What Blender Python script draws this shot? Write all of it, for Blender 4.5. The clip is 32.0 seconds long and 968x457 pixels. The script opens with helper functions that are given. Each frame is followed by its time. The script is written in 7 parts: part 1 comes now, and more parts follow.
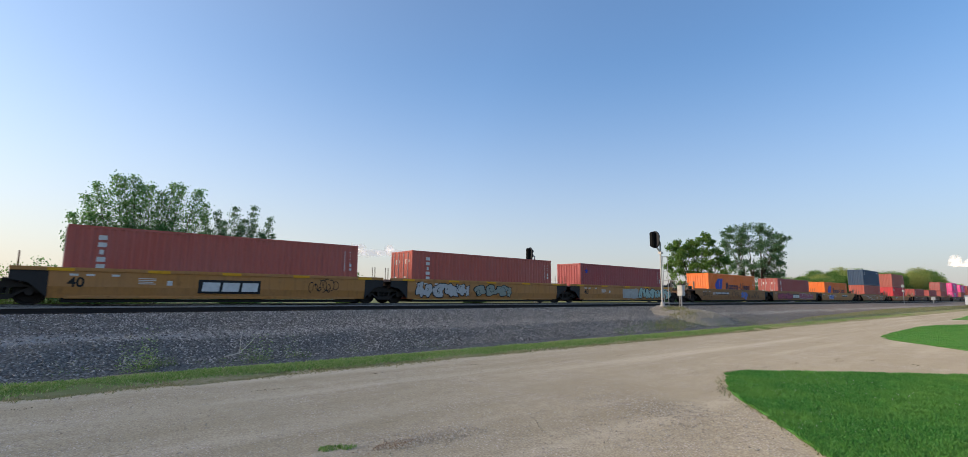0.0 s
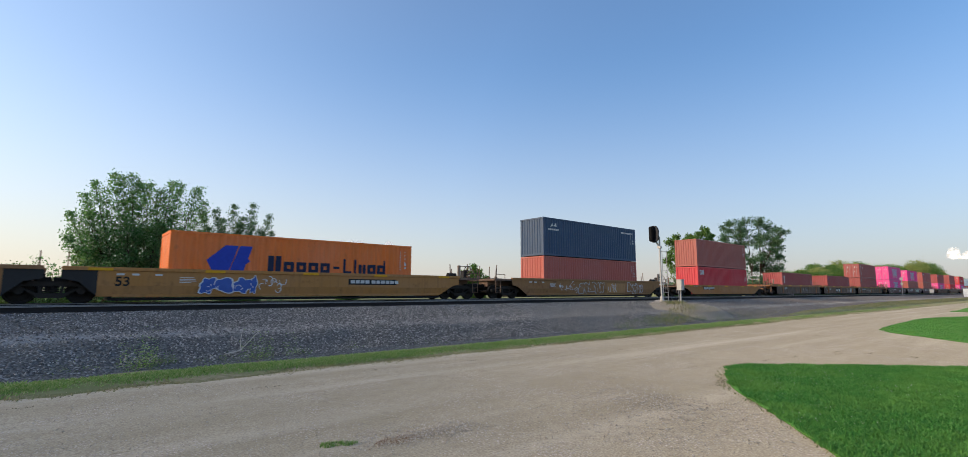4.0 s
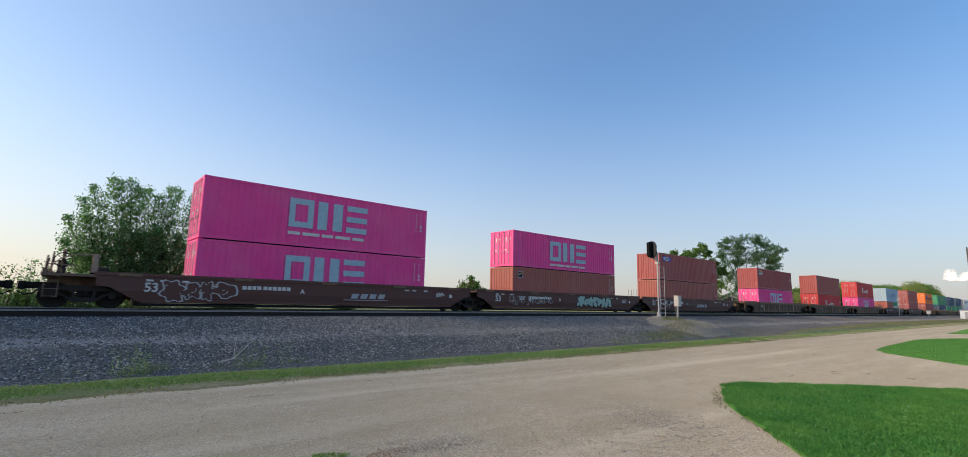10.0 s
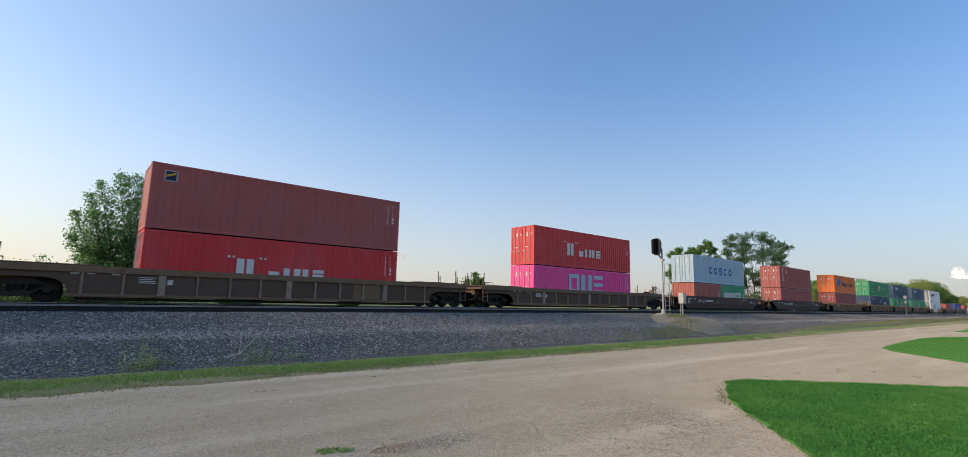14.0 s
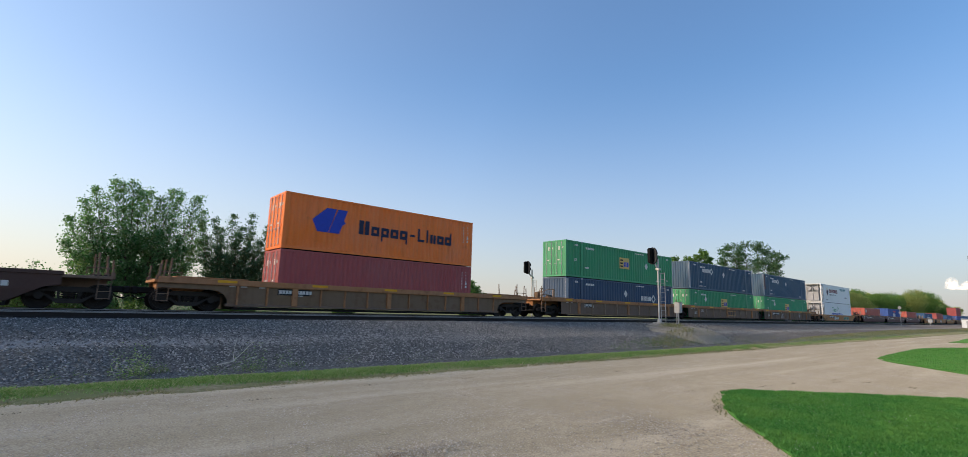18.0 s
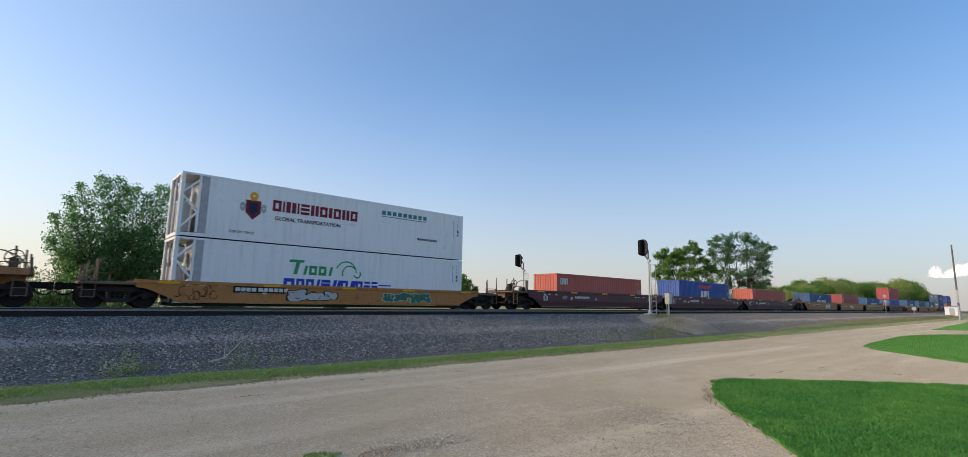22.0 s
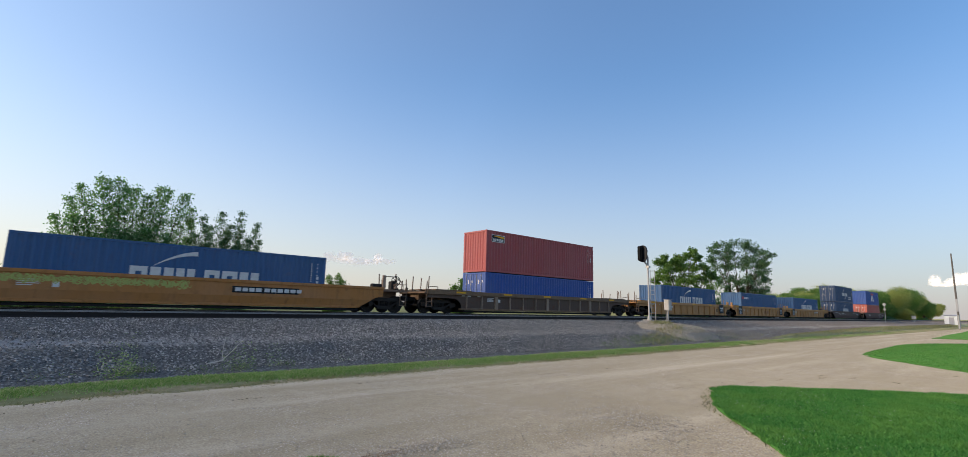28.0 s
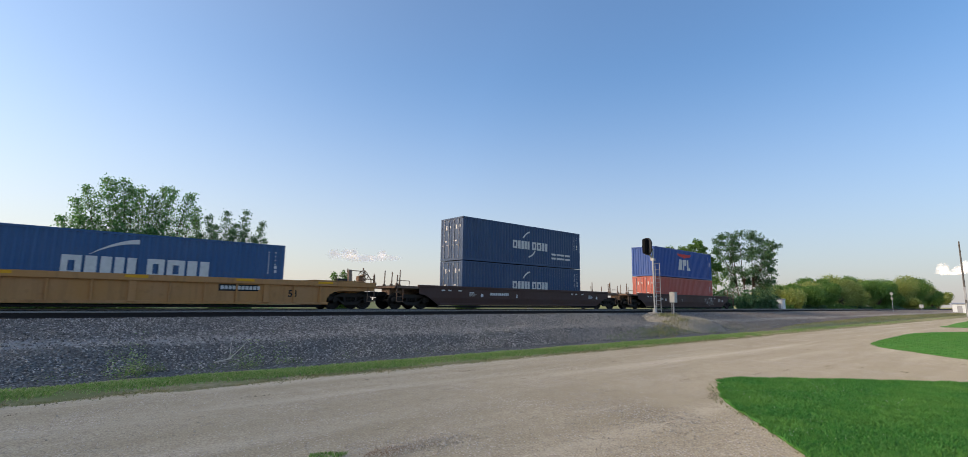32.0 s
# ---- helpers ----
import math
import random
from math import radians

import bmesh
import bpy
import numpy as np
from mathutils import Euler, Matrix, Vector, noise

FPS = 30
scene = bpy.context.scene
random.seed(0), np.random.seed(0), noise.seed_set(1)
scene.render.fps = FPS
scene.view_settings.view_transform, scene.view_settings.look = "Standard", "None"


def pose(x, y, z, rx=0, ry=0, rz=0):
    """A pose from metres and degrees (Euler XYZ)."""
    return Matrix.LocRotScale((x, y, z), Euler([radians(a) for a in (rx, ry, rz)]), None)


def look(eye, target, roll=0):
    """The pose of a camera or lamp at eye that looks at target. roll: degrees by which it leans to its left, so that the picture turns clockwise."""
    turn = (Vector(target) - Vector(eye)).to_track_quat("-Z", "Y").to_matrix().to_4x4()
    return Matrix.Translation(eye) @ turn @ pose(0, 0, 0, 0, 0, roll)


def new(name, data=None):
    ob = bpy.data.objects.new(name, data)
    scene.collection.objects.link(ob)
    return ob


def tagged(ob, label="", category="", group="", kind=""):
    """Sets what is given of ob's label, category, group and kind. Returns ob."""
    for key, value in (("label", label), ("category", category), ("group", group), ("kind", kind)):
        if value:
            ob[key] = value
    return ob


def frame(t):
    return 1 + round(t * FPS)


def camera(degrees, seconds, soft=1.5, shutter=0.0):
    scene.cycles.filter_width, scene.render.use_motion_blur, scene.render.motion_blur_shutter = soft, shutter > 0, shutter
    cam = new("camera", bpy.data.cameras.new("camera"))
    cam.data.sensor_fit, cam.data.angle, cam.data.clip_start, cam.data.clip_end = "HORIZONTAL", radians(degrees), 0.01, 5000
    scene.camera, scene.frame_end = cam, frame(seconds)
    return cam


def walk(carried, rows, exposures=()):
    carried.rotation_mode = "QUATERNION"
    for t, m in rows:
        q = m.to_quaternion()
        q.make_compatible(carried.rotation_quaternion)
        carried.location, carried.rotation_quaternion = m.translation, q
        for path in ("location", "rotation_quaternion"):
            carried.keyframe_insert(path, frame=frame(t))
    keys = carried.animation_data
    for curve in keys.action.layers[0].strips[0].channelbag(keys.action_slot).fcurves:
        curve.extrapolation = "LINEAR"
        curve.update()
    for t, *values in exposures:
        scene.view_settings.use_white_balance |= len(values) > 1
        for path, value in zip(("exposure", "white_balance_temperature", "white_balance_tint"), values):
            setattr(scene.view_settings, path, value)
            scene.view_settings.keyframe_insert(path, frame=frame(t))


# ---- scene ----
EYE = (0.0, 0.0, 1.65)
FOV = 89.0
cam = camera(FOV, 32.0, soft=0.5, shutter=0.08)
# seconds, bearing from the track's line, tilt up, lean (degrees); a hand-held camera that stands in one place
AIM = [
    (0, 49.68, 7.75, 0.51), (0.5, 49.68, 7.80, 0.45), (1, 49.73, 7.73, 0.47), (1.5, 49.76, 7.64, 0.34), (2, 49.80, 7.57, 0.24),
    (2.5, 49.75, 7.49, 0.10), (3, 49.69, 7.31, -0.03), (3.5, 49.64, 7.19, -0.01), (5.5, 49.68, 7.75, 0.64), (6, 49.92, 7.78, 0.64),
    (6.5, 50.01, 7.72, 0.56), (7, 50.03, 7.70, 0.53), (7.5, 50.00, 7.72, 0.58), (8, 49.93, 7.93, 0.84), (8.5, 49.85, 8.14, 1.07),
    (9, 49.64, 8.40, 1.22), (9.5, 49.50, 8.62, 1.20), (10, 49.39, 8.67, 1.23), (10.5, 49.45, 8.68, 1.37), (11, 49.48, 8.64, 1.38),
    (11.5, 49.55, 8.61, 1.38), (12, 49.66, 8.61, 1.41), (12.5, 49.79, 8.56, 1.29), (13, 49.91, 8.50, 1.34), (13.5, 50.08, 8.36, 1.40),
    (14, 49.89, 8.26, 1.43), (14.5, 49.81, 8.19, 1.51), (16.5, 49.30, 8.59, 1.58), (17, 49.17, 8.88, 1.72), (17.5, 49.29, 9.14, 1.73),
    (18, 49.50, 9.22, 1.73), (18.5, 49.36, 9.30, 1.58), (19, 49.26, 9.34, 1.60), (19.5, 49.05, 9.27, 1.51), (20, 48.84, 9.20, 1.38),
    (20.5, 48.76, 9.07, 1.39), (21, 48.73, 8.94, 1.50), (21.5, 48.54, 8.73, 1.35), (22, 48.45, 8.49, 1.02), (22.5, 48.60, 8.28, 0.84),
    (23, 49.03, 8.07, 1.00), (23.5, 49.44, 8.11, 1.20), (24, 49.42, 8.27, 1.32), (24.5, 49.23, 8.57, 1.49), (25, 49.02, 8.76, 1.83),
    (25.5, 48.88, 8.88, 1.89), (27.5, 48.45, 9.07, 1.64), (28, 48.44, 9.02, 1.55), (28.5, 48.47, 8.86, 1.36), (29, 48.55, 8.69, 0.99),
    (29.5, 48.67, 8.59, 0.72), (30, 48.81, 8.54, 0.64), (30.5, 48.93, 8.52, 0.59), (31, 48.95, 8.49, 0.63), (31.5, 48.89, 8.41, 0.72),
    (32, 48.90, 8.44, 0.73),
]


def aim(yaw, tilt, lean):
    y, p = radians(yaw), radians(tilt)
    way = Vector((math.cos(y) * math.cos(p), math.sin(y) * math.cos(p), math.sin(p)))
    return look(EYE, Vector(EYE) + way, lean)


walk(cam, [(t, aim(y, p, r)) for t, y, p, r in AIM], [(0.0, 0.64, 7150, 14), (32.0, 0.64, 7150, 14)])

# ---- light ----
SUN_EL, SUN_AZ = 20.0, 148.0     # height, and bearing from +x towards +y, in degrees
world = bpy.data.worlds.new("sky")
scene.world = world
world.use_nodes = True
wn = world.node_tree.nodes
sky = wn.new("ShaderNodeTexSky")
sky.sky_type = "NISHITA"
sky.sun_disc = False
sky.sun_elevation = radians(SUN_EL)
sky.sun_rotation = radians(90 - SUN_AZ)
sky.air_density, sky.dust_density, sky.ozone_density = 1.0, 1.3, 4.2
sky.altitude = 200
wn["Background"].inputs[1].default_value = 0.147
wl = world.node_tree.links
clear = wn.new("ShaderNodeMix")      # the deep blue of a clear summer evening
clear.data_type, clear.blend_type = "RGBA", "MULTIPLY"
clear.inputs[0].default_value = 1.0
clear.inputs[7].default_value = (0.90, 1.12, 1.20, 1)
wl.new(sky.outputs[0], clear.inputs[6])
where = wn.new("ShaderNodeTexCoord")
up = wn.new("ShaderNodeSeparateXYZ")
wl.new(where.outputs["Generated"], up.inputs[0])
def world_math(kind, a, b):
    x = wn.new("ShaderNodeMath")
    x.operation = kind
    for i, v in enumerate((a, b)):
        if isinstance(v, (int, float)):
            x.inputs[i].default_value = v
        else:
            wl.new(v, x.inputs[i])
    return x.outputs[0]


# grey summer haze all round: thickest at the horizon, whiter and warmer the nearer to the sun
sa, se = radians(SUN_AZ), radians(SUN_EL)
toward = wn.new("ShaderNodeVectorMath")
toward.operation = "DOT_PRODUCT"
toward.inputs[1].default_value = (math.cos(sa) * math.cos(se), math.sin(sa) * math.cos(se), math.sin(se))
wl.new(where.outputs["Generated"], toward.inputs[0])
half = world_math("MULTIPLY_ADD", toward.outputs["Value"], 0.5)
half.node.inputs[2].default_value = 0.5
low = wn.new("ShaderNodeMapRange")
low.inputs[1].default_value, low.inputs[2].default_value, low.inputs[3].default_value, low.inputs[4].default_value = 0.0, 0.45, 1.0, 0.0
wl.new(up.outputs[2], low.inputs[0])
thick = world_math("ADD", world_math("MULTIPLY", world_math("POWER", low.outputs[0], 1.7), 0.86), world_math("MULTIPLY", world_math("POWER", half, 3.0), 0.30))
thick.node.use_clamp = True
veil = wn.new("ShaderNodeMix")
veil.data_type = "RGBA"
veil.inputs[6].default_value, veil.inputs[7].default_value = (2.44, 2.36, 2.47, 1), (4.5, 4.25, 3.55, 1)
wl.new(world_math("POWER", half, 2.0), veil.inputs[0])
haze = wn.new("ShaderNodeMix")
haze.data_type = "RGBA"
wl.new(thick, haze.inputs[0])
wl.new(veil.outputs[2], haze.inputs[7])
# the blue deepens along the line, a quarter turn and more from the sun
along = wn.new("ShaderNodeVectorMath")
along.operation = "DOT_PRODUCT"
along.inputs[1].default_value = (0.995, 0.1, 0.0)
wl.new(where.outputs["Generated"], along.inputs[0])
deep = wn.new("ShaderNodeMapRange")
deep.inputs[1].default_value, deep.inputs[2].default_value, deep.inputs[3].default_value, deep.inputs[4].default_value = 0.66, 1.0, 1.0, 0.76
wl.new(along.outputs["Value"], deep.inputs[0])
blue = wn.new("ShaderNodeVectorMath")
blue.operation = "SCALE"
wl.new(clear.outputs[2], blue.inputs[0])
wl.new(deep.outputs[0], blue.inputs["Scale"])
wl.new(blue.outputs[0], haze.inputs[6])
wl.new(haze.outputs[2], wn["Background"].inputs[0])
sun = new("sun", bpy.data.lights.new("sun", "SUN"))
sun.data.energy, sun.data.angle, sun.data.color = 2.2, radians(18.0), (1.0, 0.80, 0.58)
sun.matrix_world = look((0, 0, 60), Vector((0, 0, 60)) - Vector((math.cos(sa) * math.cos(se), math.sin(sa) * math.cos(se), math.sin(se))))

# ---- materials ----
def nodes_of(name):
    m = bpy.data.materials.new(name)
    m.use_nodes = True
    return m, m.node_tree.nodes, m.node_tree.links, m.node_tree.nodes["Principled BSDF"]


def mix_node(n, l, fac, a, b, blend="MIX"):
    x = n.new("ShaderNodeMix")
    x.data_type, x.blend_type = "RGBA", blend
    for sock, val in ((x.inputs[0], fac), (x.inputs[6], a), (x.inputs[7], b)):
        if isinstance(val, (int, float)):
            sock.default_value = val
        elif isinstance(val, tuple):
            sock.default_value = (*val, 1) if len(val) == 3 else val
        else:
            l.new(val, sock)
    return x.outputs[2]


def noise_node(n, l, co, scale, detail=4.0, stretch=None):
    if stretch:
        mp = n.new("ShaderNodeMapping")
        mp.inputs["Scale"].default_value = stretch
        l.new(co, mp.inputs[0])
        co = mp.outputs[0]
    x = n.new("ShaderNodeTexNoise")
    x.inputs["Scale"].default_value, x.inputs["Detail"].default_value = scale, detail
    l.new(co, x.inputs["Vector"])
    return x.outputs[0]


def ramp(n, l, val, lo, hi):
    x = n.new("ShaderNodeMapRange")
    x.inputs[1].default_value, x.inputs[2].default_value = lo, hi
    l.new(val, x.inputs[0])
    return x.outputs[0]


def bump(n, l, height, strength, dist, bsdf):
    x = n.new("ShaderNodeBump")
    x.inputs["Strength"].default_value, x.inputs["Distance"].default_value = strength, dist
    l.new(height, x.inputs["Height"])
    l.new(x.outputs[0], bsdf.inputs["Normal"])


def shifted(n, l):
    """Object coordinates, moved by the object's own random number."""
    tc, oi = n.new("ShaderNodeTexCoord"), n.new("ShaderNodeObjectInfo")
    sc = n.new("ShaderNodeVectorMath")
    sc.operation = "SCALE"
    sc.inputs[0].default_value = (31.0, 17.0, 9.0)
    l.new(oi.outputs["Random"], sc.inputs[3])
    ad = n.new("ShaderNodeVectorMath")
    l.new(tc.outputs["Object"], ad.inputs[0])
    l.new(sc.outputs[0], ad.inputs[1])
    return ad.outputs[0], oi.outputs["Random"]


def darker(c, k):
    return tuple(v * k for v in c)


def paint(name, rgb, rough=0.55, dirt=0.35, rust=0.15, spec=0.22):
    """Weathered steel paint: cloudy fading, streaks that run down, rust spots."""
    m, n, l, b = nodes_of(name)
    co, rnd = shifted(n, l)
    fade = noise_node(n, l, co, 0.5, 3)
    grain = noise_node(n, l, co, 9.0, 5)
    streak = noise_node(n, l, co, 1.0, 4, (5.0, 5.0, 0.35))
    grey = sum(rgb) / 3
    pale = tuple(0.86 * v + 0.14 * grey + 0.015 for v in rgb)
    c = mix_node(n, l, ramp(n, l, fade, 0.35, 0.75), rgb, pale)
    c = mix_node(n, l, ramp(n, l, streak, 0.5, 0.9), c, mix_node(n, l, dirt, c, darker((0.10, 0.075, 0.05), 0.8)))
    spots = ramp(n, l, noise_node(n, l, co, 2.6, 8), 0.66 - rust * 0.3, 0.8)
    c = mix_node(n, l, spots, c, mix_node(n, l, min(1.0, rust * 2.5), c, (0.14, 0.055, 0.025)))
    c = mix_node(n, l, 0.25, c, mix_node(n, l, grain, darker(rgb, 0.6), pale))
    l.new(c, b.inputs["Base Color"])
    l.new(ramp_range(n, l, streak, rough - 0.08, rough + 0.22), b.inputs["Roughness"])
    b.inputs["Specular IOR Level"].default_value = spec
    bump(n, l, grain, 0.15, 0.004, b)
    return m


def ramp_range(n, l, val, lo, hi):
    x = n.new("ShaderNodeMapRange")
    x.inputs[3].default_value, x.inputs[4].default_value = lo, hi
    l.new(val, x.inputs[0])
    return x.outputs[0]


def rough_stuff(name, a, b_, scale, rough=0.9, bump_k=0.4, dist=0.02, c_=None):
    m, n, l, b = nodes_of(name)
    tc = n.new("ShaderNodeTexCoord")
    co = tc.outputs["Object"]
    n1 = noise_node(n, l, co, scale, 6)
    n2 = noise_node(n, l, co, scale * 0.08, 4)
    c = mix_node(n, l, ramp(n, l, n1, 0.35, 0.68), a, b_)
    c = mix_node(n, l, ramp(n, l, n2, 0.4, 0.7), c, c_ or darker(a, 0.8))
    l.new(c, b.inputs["Base Color"])
    b.inputs["Roughness"].default_value, b.inputs["Specular IOR Level"].default_value = rough, 0.1
    b.inputs["Diffuse Roughness"].default_value = 1.0
    bump(n, l, n1, bump_k, dist, b)
    return m


def stones_mat(name, cols, cell, rough=0.95, bump_k=0.9, dist=0.03, dusty=None):
    """A bed of crushed stone: one colour to each cell, dark joints, relief."""
    m, n, l, b = nodes_of(name)
    tc = n.new("ShaderNodeTexCoord")
    co = tc.outputs["Object"]
    v = n.new("ShaderNodeTexVoronoi")
    v.inputs["Scale"].default_value = 1.0 / cell
    l.new(co, v.inputs["Vector"])
    sep = n.new("ShaderNodeSeparateColor")
    l.new(v.outputs["Color"], sep.inputs[0])
    c = mix_node(n, l, sep.outputs[0], cols[0], cols[1])
    c = mix_node(n, l, ramp(n, l, sep.outputs[1], 0.8, 0.95), c, cols[2])
    joint = ramp(n, l, v.outputs["Distance"], 0.35, 0.75)
    c = mix_node(n, l, joint, c, darker(cols[0], 0.6))
    big = noise_node(n, l, co, 0.35, 4)
    c = mix_node(n, l, ramp(n, l, big, 0.35, 0.75), c, mix_node(n, l, 0.3, c, cols[3]))
    if dusty:      # pale strip along x: settled dust plus the ledge's brighter light, put into the colour
        xyz = n.new("ShaderNodeSeparateXYZ")
        l.new(co, xyz.inputs[0])
        wob = n.new("ShaderNodeMath")
        wob.operation = "MULTIPLY_ADD"
        l.new(noise_node(n, l, co, 0.5, 4, (0.5, 1.0, 1.0)), wob.inputs[0])
        wob.inputs[1].default_value = 1.6
        l.new(xyz.outputs[1], wob.inputs[2])
        up = ramp(n, l, wob.outputs[0], dusty[0], dusty[0] + 0.5)
        dn = ramp(n, l, wob.outputs[0], dusty[1] + 0.9, dusty[1])
        both = n.new("ShaderNodeMath")
        both.operation = "MULTIPLY"
        l.new(up, both.inputs[0])
        l.new(dn, both.inputs[1])
        half = n.new("ShaderNodeMath")
        half.operation = "MULTIPLY"
        half.inputs[1].default_value = 0.64
        l.new(both.outputs[0], half.inputs[0])
        c = mix_node(n, l, half.outputs[0], c, (0.33, 0.35, 0.36))
        soil = n.new("ShaderNodeMath")      # browner, soil-stained stone farther along the line
        soil.operation = "MULTIPLY"
        soil.inputs[1].default_value = 0.55
        l.new(ramp(n, l, xyz.outputs[0], 22.0, 60.0), soil.inputs[0])
        c = mix_node(n, l, soil.outputs[0], c, (0.215, 0.18, 0.15))
    l.new(c, b.inputs["Base Color"])
    b.inputs["Roughness"].default_value, b.inputs["Specular IOR Level"].default_value = rough, 0.08
    b.inputs["Diffuse Roughness"].default_value = 1.0
    inv = n.new("ShaderNodeMath")
    inv.operation = "SUBTRACT"
    inv.inputs[0].default_value = 1.0
    l.new(v.outputs["Distance"], inv.inputs[1])
    bump(n, l, inv.outputs[0], bump_k, dist, b)
    return m


def island_mat(name, cols, rough=0.8, trans=0.0, patch=None):
    """Leaves, blades, stones: a colour to each loose piece of the mesh."""
    m, n, l, b = nodes_of(name)
    geo = n.new("ShaderNodeNewGeometry")
    r = n.new("ShaderNodeValToRGB")
    r.color_ramp.elements[0].color = (*cols[0], 1)
    r.color_ramp.elements[1].color = (*cols[-1], 1)
    for i, c in enumerate(cols[1:-1]):
        r.color_ramp.elements.new((i + 1) / (len(cols) - 1)).color = (*c, 1)
    l.new(geo.outputs["Random Per Island"], r.inputs[0])
    col = r.outputs[0]
    if patch:
        co = n.new("ShaderNodeTexCoord").outputs["Object"]
        col = mix_node(n, l, ramp(n, l, noise_node(n, l, co, 0.9, 4), 0.42, 0.68), col, mix_node(n, l, 0.6, col, patch))
        col = mix_node(n, l, ramp(n, l, noise_node(n, l, co, 4.0, 4), 0.35, 0.7), mix_node(n, l, 0.35, col, darker(cols[0], 0.7)), col)
    l.new(col, b.inputs["Base Color"])
    b.inputs["Roughness"].default_value = rough
    b.inputs["Specular IOR Level"].default_value = 0.12
    if trans:
        t = n.new("ShaderNodeBsdfTranslucent")
        l.new(col, t.inputs[0])
        x = n.new("ShaderNodeMixShader")
        x.inputs[0].default_value = trans
        l.new(b.outputs[0], x.inputs[1])
        l.new(t.outputs[0], x.inputs[2])
        l.new(x.outputs[0], n["Material Output"].inputs[0])
    return m


def plain(name, rgb, rough=0.6, metal=0.0, spec=0.25):
    m, n, l, b = nodes_of(name)
    co, rnd = shifted(n, l)
    c = mix_node(n, l, noise_node(n, l, co, 6.0, 5), darker(rgb, 0.75), tuple(min(1, v * 1.15) for v in rgb))
    l.new(c, b.inputs["Base Color"])
    b.inputs["Roughness"].default_value, b.inputs["Metallic"].default_value, b.inputs["Specular IOR Level"].default_value = rough, metal, spec
    return m


COL = {   # container paints
    "maroon": (0.40, 0.080, 0.074), "oxide": (0.48, 0.100, 0.072), "brown": (0.40, 0.102, 0.078), "wine": (0.38, 0.066, 0.068),
    "red": (0.62, 0.026, 0.042), "bright_red": (0.66, 0.024, 0.032), "orange": (0.90, 0.185, 0.012), "pink": (0.93, 0.045, 0.30), "navy": (0.024, 0.068, 0.140),
    "blue": (0.018, 0.096, 0.238), "royal": (0.014, 0.078, 0.32), "dull_blue": (0.021, 0.066, 0.155), "slate": (0.030, 0.088, 0.156), "slate_worn": (0.038, 0.103, 0.176), "green": (0.017, 0.30, 0.128),
    "sea_green": (0.018, 0.33, 0.152), "ice": (0.35, 0.50, 0.61), "white": (0.78, 0.80, 0.80),
}
BOX = {k: paint("container_paint_" + k, c, 0.50, 0.3, 0.10 if k in ("white", "ice", "pink") else 0.14, 0.40) for k, c in COL.items()}
CAR = {
    "yellow": paint("car_paint_yellow", (0.49, 0.212, 0.055), 0.55, 0.5, 0.25), "tan": paint("car_paint_tan", (0.50, 0.235, 0.075), 0.6, 0.45, 0.2),
    "mustard": paint("car_paint_mustard", (0.36, 0.165, 0.055), 0.6, 0.6, 0.4), "ochre": paint("car_paint_ochre", (0.47, 0.185, 0.045), 0.55, 0.5, 0.3),
    "brown": paint("car_paint_brown", (0.112, 0.067, 0.046), 0.65, 0.5, 0.4), "maroon": paint("car_paint_maroon", (0.11, 0.037, 0.040), 0.5, 0.35, 0.15),
    "mineral": paint("car_paint_mineral", (0.125, 0.053, 0.042), 0.55, 0.4, 0.2), "umber": paint("car_paint_umber", (0.085, 0.043, 0.034), 0.6, 0.4, 0.2),
    "worn": paint("car_paint_worn_edges", (0.33, 0.235, 0.17), 0.75, 0.5, 0.35),
    "soot": paint("car_paint_soot", (0.028, 0.027, 0.027), 0.7, 0.4, 0.15), "grime": paint("car_paint_grime", (0.195, 0.125, 0.086), 0.75, 0.5, 0.3), "rusty": paint("car_paint_rusty", (0.42, 0.185, 0.075), 0.7, 0.45, 0.4),
}
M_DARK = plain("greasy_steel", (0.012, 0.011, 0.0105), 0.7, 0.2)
M_FRAME = plain("truck_casting", (0.034, 0.029, 0.025), 0.8, 0.1)
M_WHEEL = plain("wheel_steel", (0.022, 0.019, 0.017), 0.6, 0.4)
M_RAIL = plain("rail_side_rust", (0.024, 0.021, 0.020), 0.85, 0.0)
M_RAILTOP = plain("rail_head_steel", (0.26, 0.255, 0.25), 0.5, 0.3)
M_TIE = rough_stuff("tie_wood", (0.055, 0.043, 0.036), (0.10, 0.085, 0.072), 14.0, 0.9, 0.5, 0.01)
M_WHITE = plain("marking_white", (0.62, 0.62, 0.60), 0.6)
M_GREYMARK = plain("marking_grey_blue", (0.36, 0.50, 0.58), 0.6)
M_SILVER = plain("marking_silver_grey", (0.38, 0.39, 0.41), 0.5)
M_BLACK = plain("marking_black", (0.014, 0.014, 0.015), 0.6)
M_NAVYMARK = plain("marking_navy", (0.012, 0.02, 0.06), 0.6)
M_BLUEMARK = plain("marking_blue", (0.015, 0.055, 0.42), 0.55)
M_DEEPBLUE = plain("marking_deep_blue", (0.02, 0.07, 0.30), 0.55)
M_REDMARK = plain("marking_red", (0.60, 0.035, 0.03), 0.55)
M_CRIMSON = plain("marking_crimson", (0.20, 0.012, 0.03), 0.55)
M_YELLOW = plain("marking_yellow", (0.75, 0.36, 0.015), 0.5)
